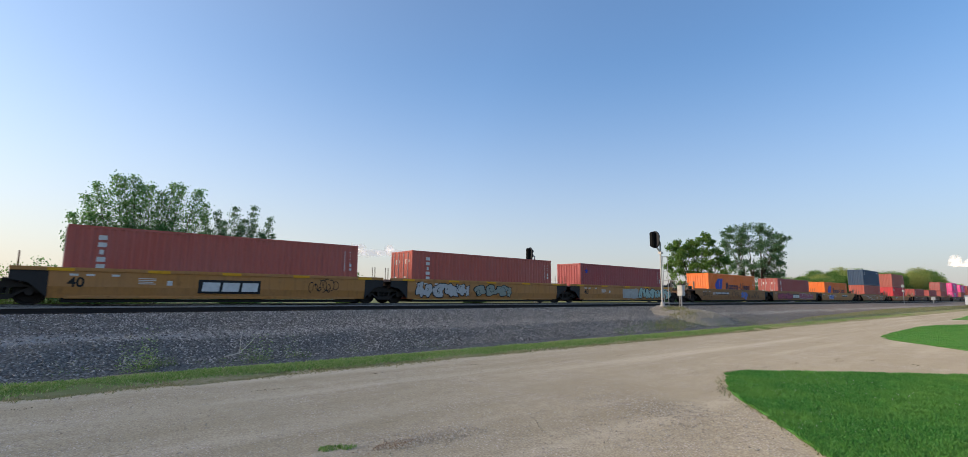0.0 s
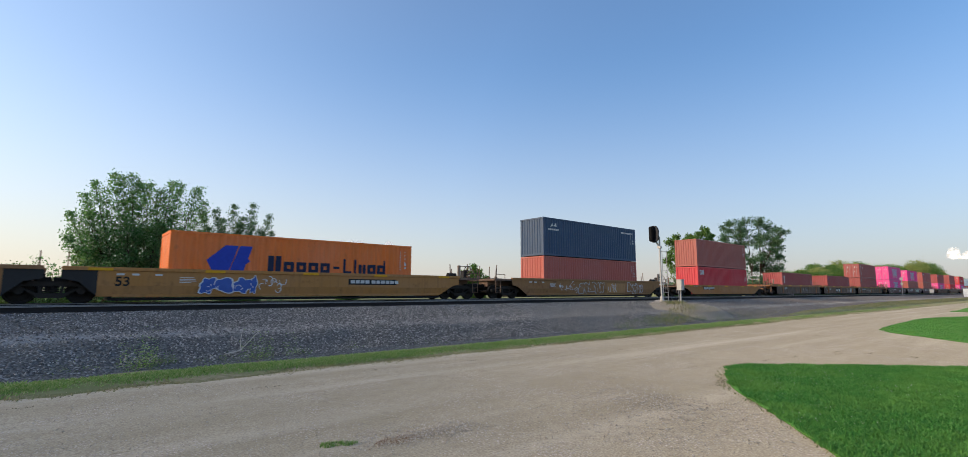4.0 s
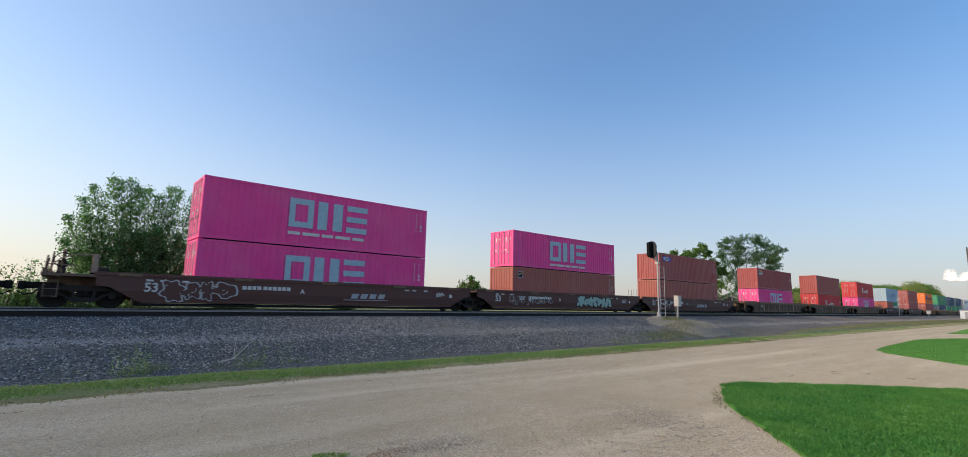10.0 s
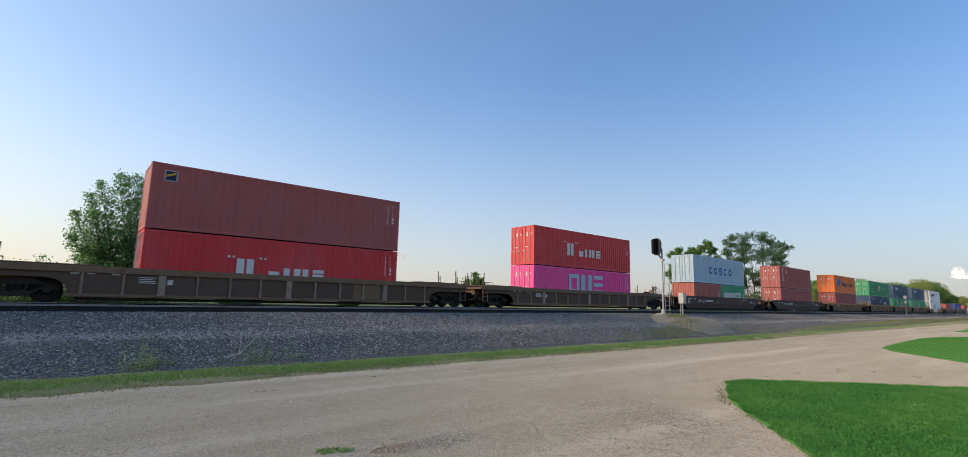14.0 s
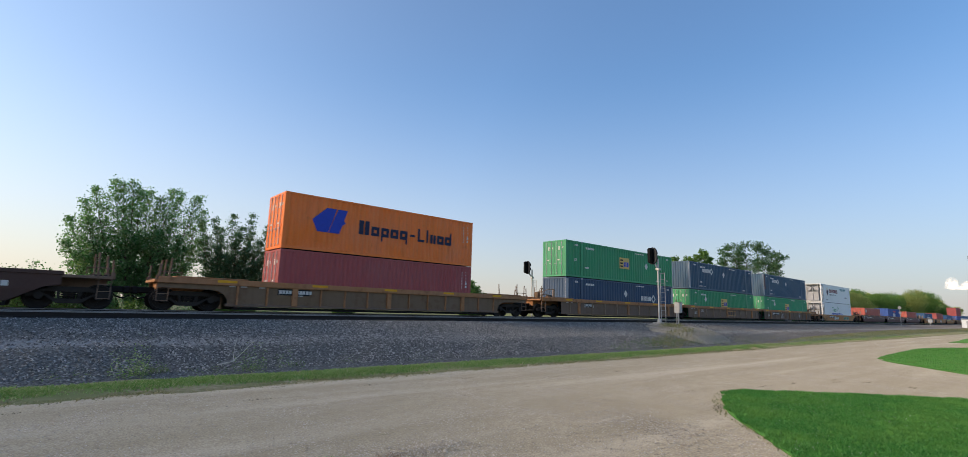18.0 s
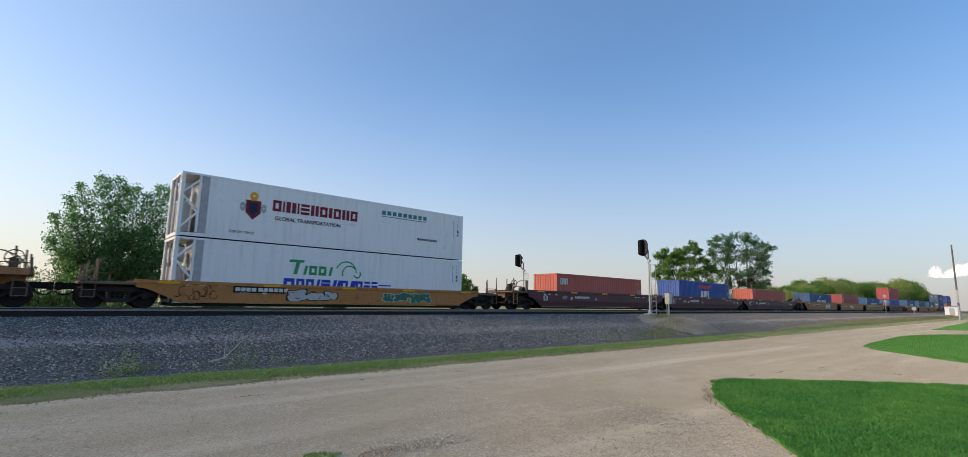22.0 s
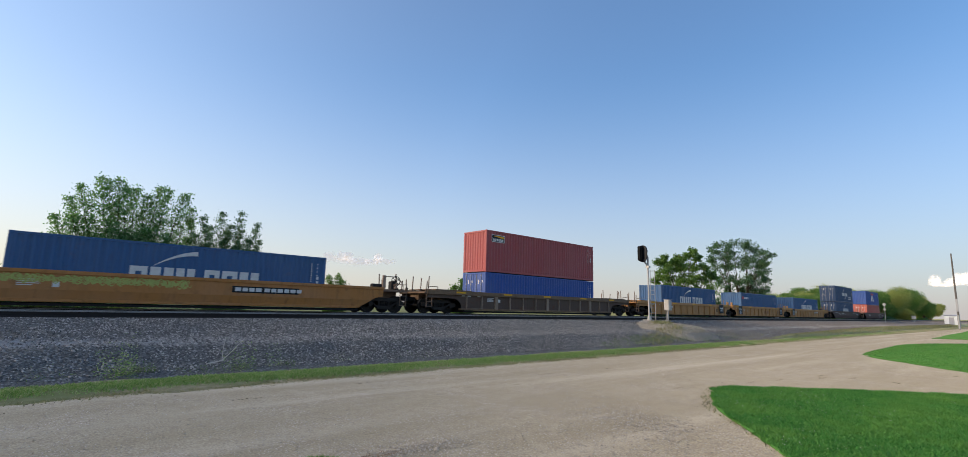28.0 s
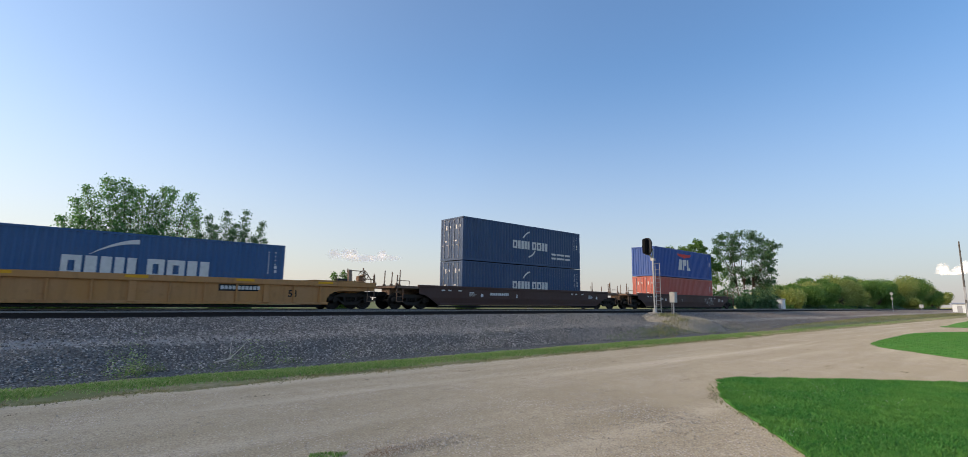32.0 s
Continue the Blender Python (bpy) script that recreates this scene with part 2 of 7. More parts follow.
M_TANMARK = plain("marking_faded_yellow", (0.62, 0.43, 0.13), 0.5)
M_GREEN = plain("marking_green", (0.02, 0.30, 0.12), 0.55)
M_TEAL = plain("marking_teal", (0.04, 0.22, 0.24), 0.55)
M_GALV = plain("galvanised_steel", (0.36, 0.365, 0.37), 0.5, 0.5)
M_ALU = plain("aluminium_paint", (0.45, 0.45, 0.44), 0.55, 0.2)
M_HUT = plain("hut_white_sheet", (0.74, 0.77, 0.78), 0.5)
M_SIGNBACK = plain("dull_sign_back", (0.42, 0.41, 0.38), 0.8)
M_CONC = rough_stuff("concrete", (0.36, 0.34, 0.31), (0.46, 0.44, 0.40), 8.0)
M_GRAF = {"pink": plain("spray_magenta", (0.33, 0.035, 0.10), 0.5), "mint": plain("spray_mint", (0.33, 0.48, 0.42), 0.5), "silver": plain("spray_silver", (0.46, 0.46, 0.45), 0.4),
          "black": plain("spray_black", (0.012, 0.012, 0.014), 0.6), "white": plain("spray_white", (0.66, 0.68, 0.68), 0.5), "blue": plain("spray_blue", (0.05, 0.12, 0.42), 0.5),
          "teal": plain("spray_teal", (0.05, 0.19, 0.22), 0.5), "lime": plain("spray_lime", (0.42, 0.44, 0.12), 0.5), "sage": plain("spray_sage", (0.27, 0.30, 0.25), 0.5), "green": plain("spray_green", (0.04, 0.15, 0.10), 0.5)}

# ---- mesh helpers ----
class Geo:
    """Corners and faces of one mesh."""

    def __init__(self):
        self.v, self.f = [], []

    def add(self, vs, fs):
        k = len(self.v)
        self.v += [tuple(p) for p in vs]
        self.f += [tuple(i + k for i in q) for q in fs]
        return self

    def box(self, x0, x1, y0, y1, z0, z1):
        return self.add([(x, y, z) for x in (x0, x1) for y in (y0, y1) for z in (z0, z1)],
                        [(0, 1, 3, 2), (4, 6, 7, 5), (0, 4, 5, 1), (2, 3, 7, 6), (0, 2, 6, 4), (1, 5, 7, 3)])

    def cbox(self, x0, x1, y0, y1, z0, z1, c):
        """A box with its edges taken off by c."""
        o = [(x0 + c, y0), (x1 - c, y0), (x1, y0 + c), (x1, y1 - c), (x1 - c, y1), (x0 + c, y1), (x0, y1 - c), (x0, y0 + c)]
        i = [(max(x0 + c, min(x1 - c, x)), max(y0 + c, min(y1 - c, y))) for x, y in o]
        rings = [[(x, y, z0) for x, y in i], [(x, y, z0 + c) for x, y in o], [(x, y, z1 - c) for x, y in o], [(x, y, z1) for x, y in i]]
        fs = [(7, 6, 5, 4, 3, 2, 1, 0), tuple(range(24, 32))]
        for r in range(3):
            fs += [(r * 8 + a, r * 8 + (a + 1) % 8, r * 8 + 8 + (a + 1) % 8, r * 8 + 8 + a) for a in range(8)]
        return self.add([p for r in rings for p in r], fs)

    def cyl(self, a, b, r, n=8, r2=None):
        a, b = Vector(a), Vector(b)
        w = (b - a).normalized()
        u = w.orthogonal().normalized()
        q = w.cross(u)
        r2 = r if r2 is None else r2
        ring = [math.cos(2 * math.pi * i / n) * u + math.sin(2 * math.pi * i / n) * q for i in range(n)]
        return self.add([a + d * r for d in ring] + [b + d * r2 for d in ring],
                        [(i, (i + 1) % n, n + (i + 1) % n, n + i) for i in range(n)] + [tuple(range(n))[::-1], tuple(range(n, 2 * n))])

    def plate(self, poly, y0, y1):
        """A polygon in x and z with thickness along y; y0 is its near side."""
        n = len(poly)
        return self.add([(x, y0, z) for x, z in poly] + [(x, y1, z) for x, z in poly],
                        [tuple(range(n)), tuple(range(n, 2 * n))[::-1]] + [(i, n + i, n + (i + 1) % n, (i + 1) % n) for i in range(n)])

    def flat(self, poly, y):
        return self.add([(x, y, z) for x, z in poly], [tuple(range(len(poly)))])

    def mesh(self, name, mat, smooth=False):
        me = bpy.data.meshes.new(name)
        me.from_pydata(self.v, [], self.f)
        if mat:
            me.materials.append(mat)
        if smooth:
            me.polygons.foreach_set("use_smooth", [True] * len(me.polygons))
        me.update()
        return me


SMALL = ("graffiti_outline", "graffiti_tag", "spring_nest", "crossover_step", "stencil_block", "stencil_marks", "stencil_text", "placard_text", "stalk", "vapour", "number_stencil", "foliage", "crown", "door_marking")


def part(name, geo, mat, parent, label="", at=None, smooth=False):
    """Links a Geo, or a mesh that other parts share, as one part of its thing."""
    me = geo.mesh(name, mat, smooth) if isinstance(geo, Geo) else geo
    ob = new(name, me)
    ob.parent = parent
    if at is not None:
        ob.matrix_basis = at
    if label:
        ob["label"] = label
    if name in SMALL:
        ob["kind"] = "stuff"
    return ob


def thing(name, label, category, at, group="", kind=""):
    ob = new(name)
    ob.empty_display_size = 0.2
    ob.matrix_basis = at
    return tagged(ob, label, category, group, kind)


KEPT = {}


def kept(key, make):
    if key not in KEPT:
        KEPT[key] = make()
    return KEPT[key]


def letters(body, size, mat):
    """Flat letters in x and z, facing -y, as a mesh."""
    def make():
        cu = bpy.data.curves.new("lettering", "FONT")
        cu.body, cu.size, cu.extrude, cu.fill_mode, cu.offset = body, size, 0.0, "FRONT", size * 0.022
        ob = new("lettering", cu)
        bpy.context.view_layer.update()
        me = bpy.data.meshes.new_from_object(ob.evaluated_get(bpy.context.evaluated_depsgraph_get()))
        bpy.data.objects.remove(ob)
        me.transform(Matrix.Rotation(radians(90), 4, "X"))
        me.materials.clear()
        me.materials.append(mat)
        return me
    return kept(("text", body, size, mat.name), make)


def quad(g, x0, x1, z0, z1, y, skew=0.0):
    g.flat([(x0, z0), (x1, z0), (x1 + skew, z1), (x0 + skew, z1)], y)


def ring(g, x0, x1, z0, z1, y, t):
    """A hollow block."""
    quad(g, x0, x0 + t, z0, z1, y), quad(g, x1 - t, x1, z0, z1, y)
    quad(g, x0 + t, x1 - t, z0, z0 + t, y), quad(g, x0 + t, x1 - t, z1 - t, z1, y)


def blocks(g, x, z, widths, h, y, gap=0.06, form="", skew=0.0):
    """A row of plain blocks of a wordmark's size; form: r ring, v uprights, h three bars, b solid, for each."""
    for i, w in enumerate(widths):
        k = form[i] if i < len(form) else "b"
        t = min(w, h) * 0.33
        if k == "r":
            ring(g, x, x + w, z, z + h, y, t)
        elif k == "v":
            quad(g, x, x + w * 0.44, z, z + h, y, skew), quad(g, x + w * 0.58, x + w, z, z + h, y, skew)
        elif k == "h":
            for q in (0, 0.5, 1):
                quad(g, x, x + w, z + q * (h - t * 0.9), z + q * (h - t * 0.9) + t * 0.9, y)
        elif k == "s":
            quad(g, x, x + w, z, z + h * 0.7, y, skew)
        else:
            quad(g, x, x + w, z, z + h, y, skew)
        x += w + gap
    return x


def disc(g, cx, cz, r0, r1, y, n=20, a0=0.0, a1=360.0, sx=1.0):
    """A ring or an arc of one."""
    p = [radians(a0 + (a1 - a0) * i / n) for i in range(n + 1)]
    for a, b in zip(p, p[1:]):
        g.flat([(cx + sx * r0 * math.cos(a), cz + r0 * math.sin(a)), (cx + sx * r1 * math.cos(a), cz + r1 * math.sin(a)),
                (cx + sx * r1 * math.cos(b), cz + r1 * math.sin(b)), (cx + sx * r0 * math.cos(b), cz + r0 * math.sin(b))][::-1], y)


def islands(g):
    """The loose pieces of a flat drawing, each as a drawing of its own."""
    key = [tuple(round(q, 3) for q in p) for p in g.v]
    up = {k: k for k in key}

    def root(k):
        while up[k] != k:
            k = up[k]
        return k
    for f in g.f:
        for i in f[1:]:
            up[root(key[i])] = root(key[f[0]])
    groups = {}
    for f in g.f:
        groups.setdefault(root(key[f[0]]), []).append(f)
    out = []
    for fs in groups.values():
        h = Geo()
        for f in fs:
            h.add([g.v[i] for i in f], [tuple(range(len(f)))])
        out.append(h)
    return out


def clipped(poly, z, above):
    """The part of an outline (x, z) above or below a height."""
    out = []
    for (ax, az), (bx, bz) in zip(poly, poly[1:] + poly[:1]):
        ia, ib = (az >= z) == above, (bz >= z) == above
        if ia:
            out.append((ax, az))
        if ia != ib:
            out.append((ax + (bx - ax) * (z - az) / (bz - az), z))
    return out


# ---- ground ----
def dusty_road(name):
    """Packed pale dust, with patches of bared stones, darker damp streaks and reddish soil."""
    m, n, l, b = nodes_of(name)
    co = n.new("ShaderNodeTexCoord").outputs["Object"]
    fine = noise_node(n, l, co, 38.0, 8)
    mid = noise_node(n, l, co, 3.0, 6)
    big = noise_node(n, l, co, 0.28, 4)
    track = noise_node(n, l, co, 1.0, 4, (0.10, 1.3, 1.0))
    c = mix_node(n, l, ramp(n, l, mid, 0.3, 0.7), (0.448, 0.386, 0.264), (0.520, 0.456, 0.328))
    c = mix_node(n, l, ramp(n, l, track, 0.45, 0.75), c, (0.390, 0.340, 0.224))
    c = mix_node(n, l, ramp(n, l, big, 0.52, 0.72), c, (0.420, 0.362, 0.244))
    c = mix_node(n, l, ramp(n, l, fine, 0.35, 0.65), mix_node(n, l, 0.7, c, (0.205, 0.168, 0.130)), c)
    worn = noise_node(n, l, co, 1.0, 5, (0.05, 0.75, 1.0))
    c = mix_node(n, l, ramp(n, l, worn, 0.52, 0.70), c, mix_node(n, l, 0.62, c, (0.572, 0.505, 0.394)))
    grit = noise_node(n, l, co, 7.0, 8)
    c = mix_node(n, l, ramp(n, l, grit, 0.56, 0.70), c, mix_node(n, l, 0.6, c, (0.281, 0.240, 0.182)))
    v = n.new("ShaderNodeTexVoronoi")
    v.inputs["Scale"].default_value = 42.0
    l.new(co, v.inputs["Vector"])
    sep = n.new("ShaderNodeSeparateColor")
    l.new(v.outputs["Color"], sep.inputs[0])
    patch = ramp(n, l, noise_node(n, l, co, 0.9, 5), 0.48, 0.62)
    pick = n.new("ShaderNodeMath")
    pick.operation = "MULTIPLY"
    l.new(ramp(n, l, sep.outputs[1], 0.55, 0.62), pick.inputs[0])
    l.new(patch, pick.inputs[1])
    body = n.new("ShaderNodeMath")
    body.operation = "MULTIPLY"
    l.new(pick.outputs[0], body.inputs[0])
    l.new(ramp(n, l, v.outputs["Distance"], 0.55, 0.40), body.inputs[1])
    c = mix_node(n, l, body.outputs[0], c, mix_node(n, l, sep.outputs[0], (0.324, 0.275, 0.230), (0.670, 0.592, 0.509)))
    spot = ramp(n, l, noise_node(n, l, co, 1.0, 5, (0.7, 2.4, 1.0)), 0.70, 0.74)
    c = mix_node(n, l, spot, c, (0.140, 0.117, 0.058))
    l.new(c, b.inputs["Base Color"])
    b.inputs["Roughness"].default_value, b.inputs["Diffuse Roughness"].default_value = 0.95, 0.6
    b.inputs["Specular IOR Level"].default_value = 0.2
    hgt = n.new("ShaderNodeMath")
    l.new(body.outputs[0], hgt.inputs[0])
    l.new(fine, hgt.inputs[1])
    bump(n, l, hgt.outputs[0], 0.55, 0.015, b)
    return m


RAIL_Z, TRAIN_Y, NEAR_Y, TRAIN_X = 1.15, 26.15, 21.85, 0.45
M_FIELD = rough_stuff("far_field_grass", (0.17, 0.19, 0.07), (0.30, 0.27, 0.13), 0.8, 0.95, 0.3, 0.05, (0.22, 0.24, 0.09))
M_GRAVEL = dusty_road("road_gravel")
M_BALLAST = stones_mat("ballast_bed", [(0.092, 0.097, 0.100), (0.18, 0.19, 0.193), (0.31, 0.32, 0.32), (0.19, 0.188, 0.175)], 0.048, 0.9, 0.8, 0.03, (15.0, 16.2))
M_BED = stones_mat("dark_track_bed", [(0.015, 0.014, 0.013), (0.034, 0.031, 0.028), (0.08, 0.08, 0.08), (0.025, 0.022, 0.02)], 0.07, 0.9, 1.0, 0.05)
M_MOUND = stones_mat("mound_gravel", [(0.25, 0.235, 0.205), (0.35, 0.33, 0.29), (0.44, 0.42, 0.38), (0.27, 0.26, 0.19)], 0.045, 0.95, 0.8, 0.03)
M_TURF = rough_stuff("lawn_turf", (0.06, 0.20, 0.04), (0.10, 0.26, 0.055), 22.0, 0.95, 0.6, 0.03, (0.06, 0.14, 0.02))
M_VERGE = rough_stuff("verge_turf", (0.20, 0.19, 0.10), (0.30, 0.26, 0.17), 9.0, 0.95, 0.6, 0.03, (0.15, 0.18, 0.07))
M_FOOT = rough_stuff("bank_foot_turf", (0.20, 0.225, 0.125), (0.29, 0.30, 0.20), 9.0, 0.95, 0.6, 0.03, (0.16, 0.21, 0.09))
M_BLADE = island_mat("lawn_grass_blades", [(0.032, 0.165, 0.034), (0.058, 0.25, 0.046), (0.095, 0.31, 0.065), (0.17, 0.38, 0.11)], 0.7, 0.25, (0.17, 0.38, 0.08))
M_VBLADE = island_mat("verge_grass_blades", [(0.10, 0.215, 0.05), (0.155, 0.29, 0.08), (0.225, 0.36, 0.115), (0.37, 0.40, 0.22)], 0.7, 0.25)
M_WEED = island_mat("weed_leaves", [(0.06, 0.13, 0.035), (0.10, 0.18, 0.055), (0.14, 0.22, 0.08), (0.20, 0.24, 0.12)], 0.7, 0.3)
M_DRYWEED = island_mat("dry_weeds", [(0.13, 0.17, 0.07), (0.20, 0.22, 0.10), (0.28, 0.26, 0.14), (0.36, 0.32, 0.20)], 0.8, 0.3)
M_PEBBLE = island_mat("loose_gravel", [(0.27, 0.24, 0.20), (0.36, 0.325, 0.27), (0.43, 0.395, 0.335), (0.56, 0.52, 0.455)], 0.9)
M_CRUMB = island_mat("dark_crumbs", [(0.09, 0.08, 0.055), (0.14, 0.12, 0.08), (0.20, 0.165, 0.12), (0.16, 0.16, 0.09)], 0.95)
M_SOIL = island_mat("reddish_soil", [(0.22, 0.15, 0.10), (0.27, 0.19, 0.13), (0.32, 0.24, 0.17), (0.36, 0.29, 0.22)], 0.95)
M_MSTONE = island_mat("mound_stone", [(0.20, 0.19, 0.17), (0.29, 0.275, 0.245), (0.37, 0.35, 0.315), (0.47, 0.45, 0.41)], 0.9)
M_STONE = island_mat("ballast_stone", [(0.055, 0.059, 0.062), (0.120, 0.127, 0.131), (0.215, 0.223, 0.225), (0.40, 0.405, 0.40)], 0.85)
M_LEAF_A = island_mat("leaves_silver_green", [(0.07, 0.20, 0.065), (0.12, 0.29, 0.095), (0.18, 0.36, 0.14), (0.30, 0.44, 0.24)], 0.45, 0.62)
M_LEAF_B = island_mat("leaves_bright_green", [(0.085, 0.19, 0.045), (0.125, 0.245, 0.06), (0.165, 0.30, 0.075), (0.22, 0.345, 0.10)], 0.6, 0.45)
M_LEAF_C = island_mat("leaves_dark_green", [(0.045, 0.125, 0.058), (0.08, 0.18, 0.085), (0.12, 0.23, 0.11), (0.18, 0.29, 0.15)], 0.5, 0.45)
M_LEAF_D = island_mat("leaves_yellowing", [(0.29, 0.36, 0.10), (0.34, 0.40, 0.115), (0.40, 0.44, 0.14), (0.47, 0.49, 0.18)], 0.65, 0.6)
M_LEAF_E = island_mat("leaves_rusting", [(0.33, 0.34, 0.11), (0.40, 0.36, 0.12), (0.47, 0.37, 0.15), (0.44, 0.41, 0.16)], 0.65, 0.6)
M_BARK = rough_stuff("bark", (0.075, 0.060, 0.046), (0.14, 0.115, 0.09), 10.0, 0.9, 0.8, 0.02)


def np_mesh(name, verts, faces, mat, smooth=False):
    me = bpy.data.meshes.new(name)
    nf, k = faces.shape
    me.vertices.add(len(verts))
    me.vertices.foreach_set("co", np.ascontiguousarray(verts, np.float32).ravel())
    me.loops.add(nf * k)
    me.loops.foreach_set("vertex_index", np.ascontiguousarray(faces, np.int32).ravel())
    me.polygons.add(nf)
    me.polygons.foreach_set("loop_start", np.arange(0, nf * k, k, dtype=np.int32))
    if smooth:
        me.polygons.foreach_set("use_smooth", np.ones(nf, bool))
    me.materials.append(mat)
    me.update(calc_edges=True)
    return me


def grid_sheet(name, xs, ys, height, mat, smooth=True):
    X, Y = np.meshgrid(xs, ys, indexing="ij")
    Z = height(X, Y)
    v = np.stack([X, Y, Z], -1).reshape(-1, 3)
    n, m = len(xs), len(ys)
    i, j = np.meshgrid(np.arange(n - 1), np.arange(m - 1), indexing="ij")
    a = (i * m + j).ravel()
    return new(name, np_mesh(name, v, np.stack([a, a + m, a + m + 1, a + 1], 1), mat, smooth))


def waves(X, Y, s, seed=0):
    """Smooth unevenness from a few sine waves, about -1 to 1."""
    r = np.random.RandomState(seed)
    out = 0
    for k in range(7):
        a, f = r.uniform(0, 6.28), s * r.uniform(0.6, 2.4)
        out = out + np.sin((X * math.cos(a) + Y * math.sin(a)) * f + r.uniform(0, 6.28)) / 7 * 1.6
    return out


def stepped(*spans):
    return np.unique(np.concatenate([np.arange(a, b + 1e-6, s) for a, b, s in spans]))


ground = grid_sheet("ground", stepped((-4000, -200, 400), (-200, 500, 25), (500, 4500, 400)), stepped((-3000, -60, 300), (-60, 60, 10), (60, 4500, 400)), lambda X, Y: -0.06 + 0 * X, M_FIELD)
tagged(ground, "flat grassy farmland reaching to the horizon", "ground", kind="structure")

road = grid_sheet("road", stepped((-60, 40, 0.5), (40, 330, 4)), stepped((-40, 2, 1.0), (2, 11.2, 0.4)),
                  lambda X, Y: 0.012 * waves(X, Y, 0.9, 3) + 0.008 * waves(X, Y, 3.0, 5) - 0.03 * np.clip((X - 40) / 80, 0, 1), M_GRAVEL)
tagged(road, "pale dusty gravel road and yard with loose stones", "road", kind="structure")

PROF = [(10.2, -0.03), (11.4, 0.0), (12.2, 0.04), (12.9, 0.18), (14.2, 0.50), (15.0, 0.56), (16.4, 0.60), (18.2, 0.80), (20.1, 0.955), (23.6, 0.965), (24.0, 0.955), (28.4, 0.955), (29.6, 0.55), (31.5, 0.0), (33.0, -0.10)]


def bank_z(X, Y):
    z = np.interp(Y, [p[0] for p in PROF], [p[1] for p in PROF])
    rough = np.clip((Y - 12.4) / 1.0, 0, 1) * np.clip((20.2 - Y) / 0.8, 0, 1)
    return z + rough * (0.050 * waves(X * 0.7, Y, 1.3, 8) + 0.028 * waves(X, Y, 4.5, 9))


def mound_d(X, Y):
    """0 in the middle of the gravel fan that spills from the signal's foot to the road, 1 at its rim."""
    a, b = (X - 29.9) * 0.72 + (Y - 15.4) * 0.69, (X - 29.9) * -0.69 + (Y - 15.4) * 0.72
    return (a / 4.7) ** 2 + (b / 2.2) ** 2 + 0.18 * waves(X, Y, 0.9, 14)


def mound_z(X, Y):
    d = mound_d(X, Y)
    return np.clip((Y - 12.5) / 0.8, 0, 1) * np.clip(1.0 - d, 0, 1) ** 0.8 * 0.31 + bank_z(X, Y) - 0.05 * np.clip((d - 0.8) / 0.2, 0, 1) + 0.03 * waves(X, Y, 3.0, 12) * (d < 1)


ballast = grid_sheet("ballast", stepped((-780, -60, 40), (-60, -6, 2), (-6, 50, 0.25), (50, 150, 1.0), (150, 1000, 10)), stepped((11.8, 20.5, 0.16), (20.5, 33, 0.8)), bank_z, M_BALLAST)
tagged(ballast, "grey crushed-stone ballast bank under two tracks", "ballast", kind="structure")
# a near-black stone sheet laid just above the ballast, under both tracks
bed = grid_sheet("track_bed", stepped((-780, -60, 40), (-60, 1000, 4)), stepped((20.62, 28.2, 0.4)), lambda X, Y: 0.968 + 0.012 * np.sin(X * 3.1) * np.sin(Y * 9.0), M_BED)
tagged(bed, "dark stone bed between the rails", "ballast", kind="structure")
verge = grid_sheet("verge", stepped((-60, 60, 0.5), (60, 330, 4)), stepped((10.2, 12.8, 0.13)),
                   lambda X, Y: 0.02 + np.interp(Y, [10.2, 10.6, 11.3, 11.9, 12.3, 12.8], [-0.07, -0.015, 0.03, 0.045, 0.0, -0.10]) + 0.025 * waves(X, Y, 1.6, 4) + 0.01 * waves(X, Y, 6.0, 6) + np.clip((X - 40) / 60, 0, 1) * 0.05, M_VERGE)
tagged(verge, "narrow strip of short grass between road and ballast", "verge", kind="structure")
mound = grid_sheet("mound", stepped((21.8, 38.6, 0.2)), stepped((12.4, 20.6, 0.2)), mound_z, M_MOUND)
tagged(mound, "low gravel mound with weeds round the signal foot", "mound", kind="structure")
def foot_z(X, Y):
    """The grassy foot of the bank, which broadens along the line."""
    rim = 12.4 + np.clip((X - 34) / 40, 0, 1) * 1.3
    return np.interp(Y, [p[0] for p in PROF], [p[1] for p in PROF]) + np.interp(Y, [12.0, 12.3], [-0.08, 0.13]) - 0.22 * np.clip((42 - X) / 8, 0, 1) - 0.5 * np.clip((Y - rim) / 0.7, 0, 1)


far_verge = grid_sheet("far_verge", stepped((34, 120, 0.7), (120, 330, 3)), stepped((12.0, 15.6, 0.3)), foot_z, M_FOOT)
tagged(far_verge, "grassy foot of the ballast bank far along the line", "verge", kind="structure")


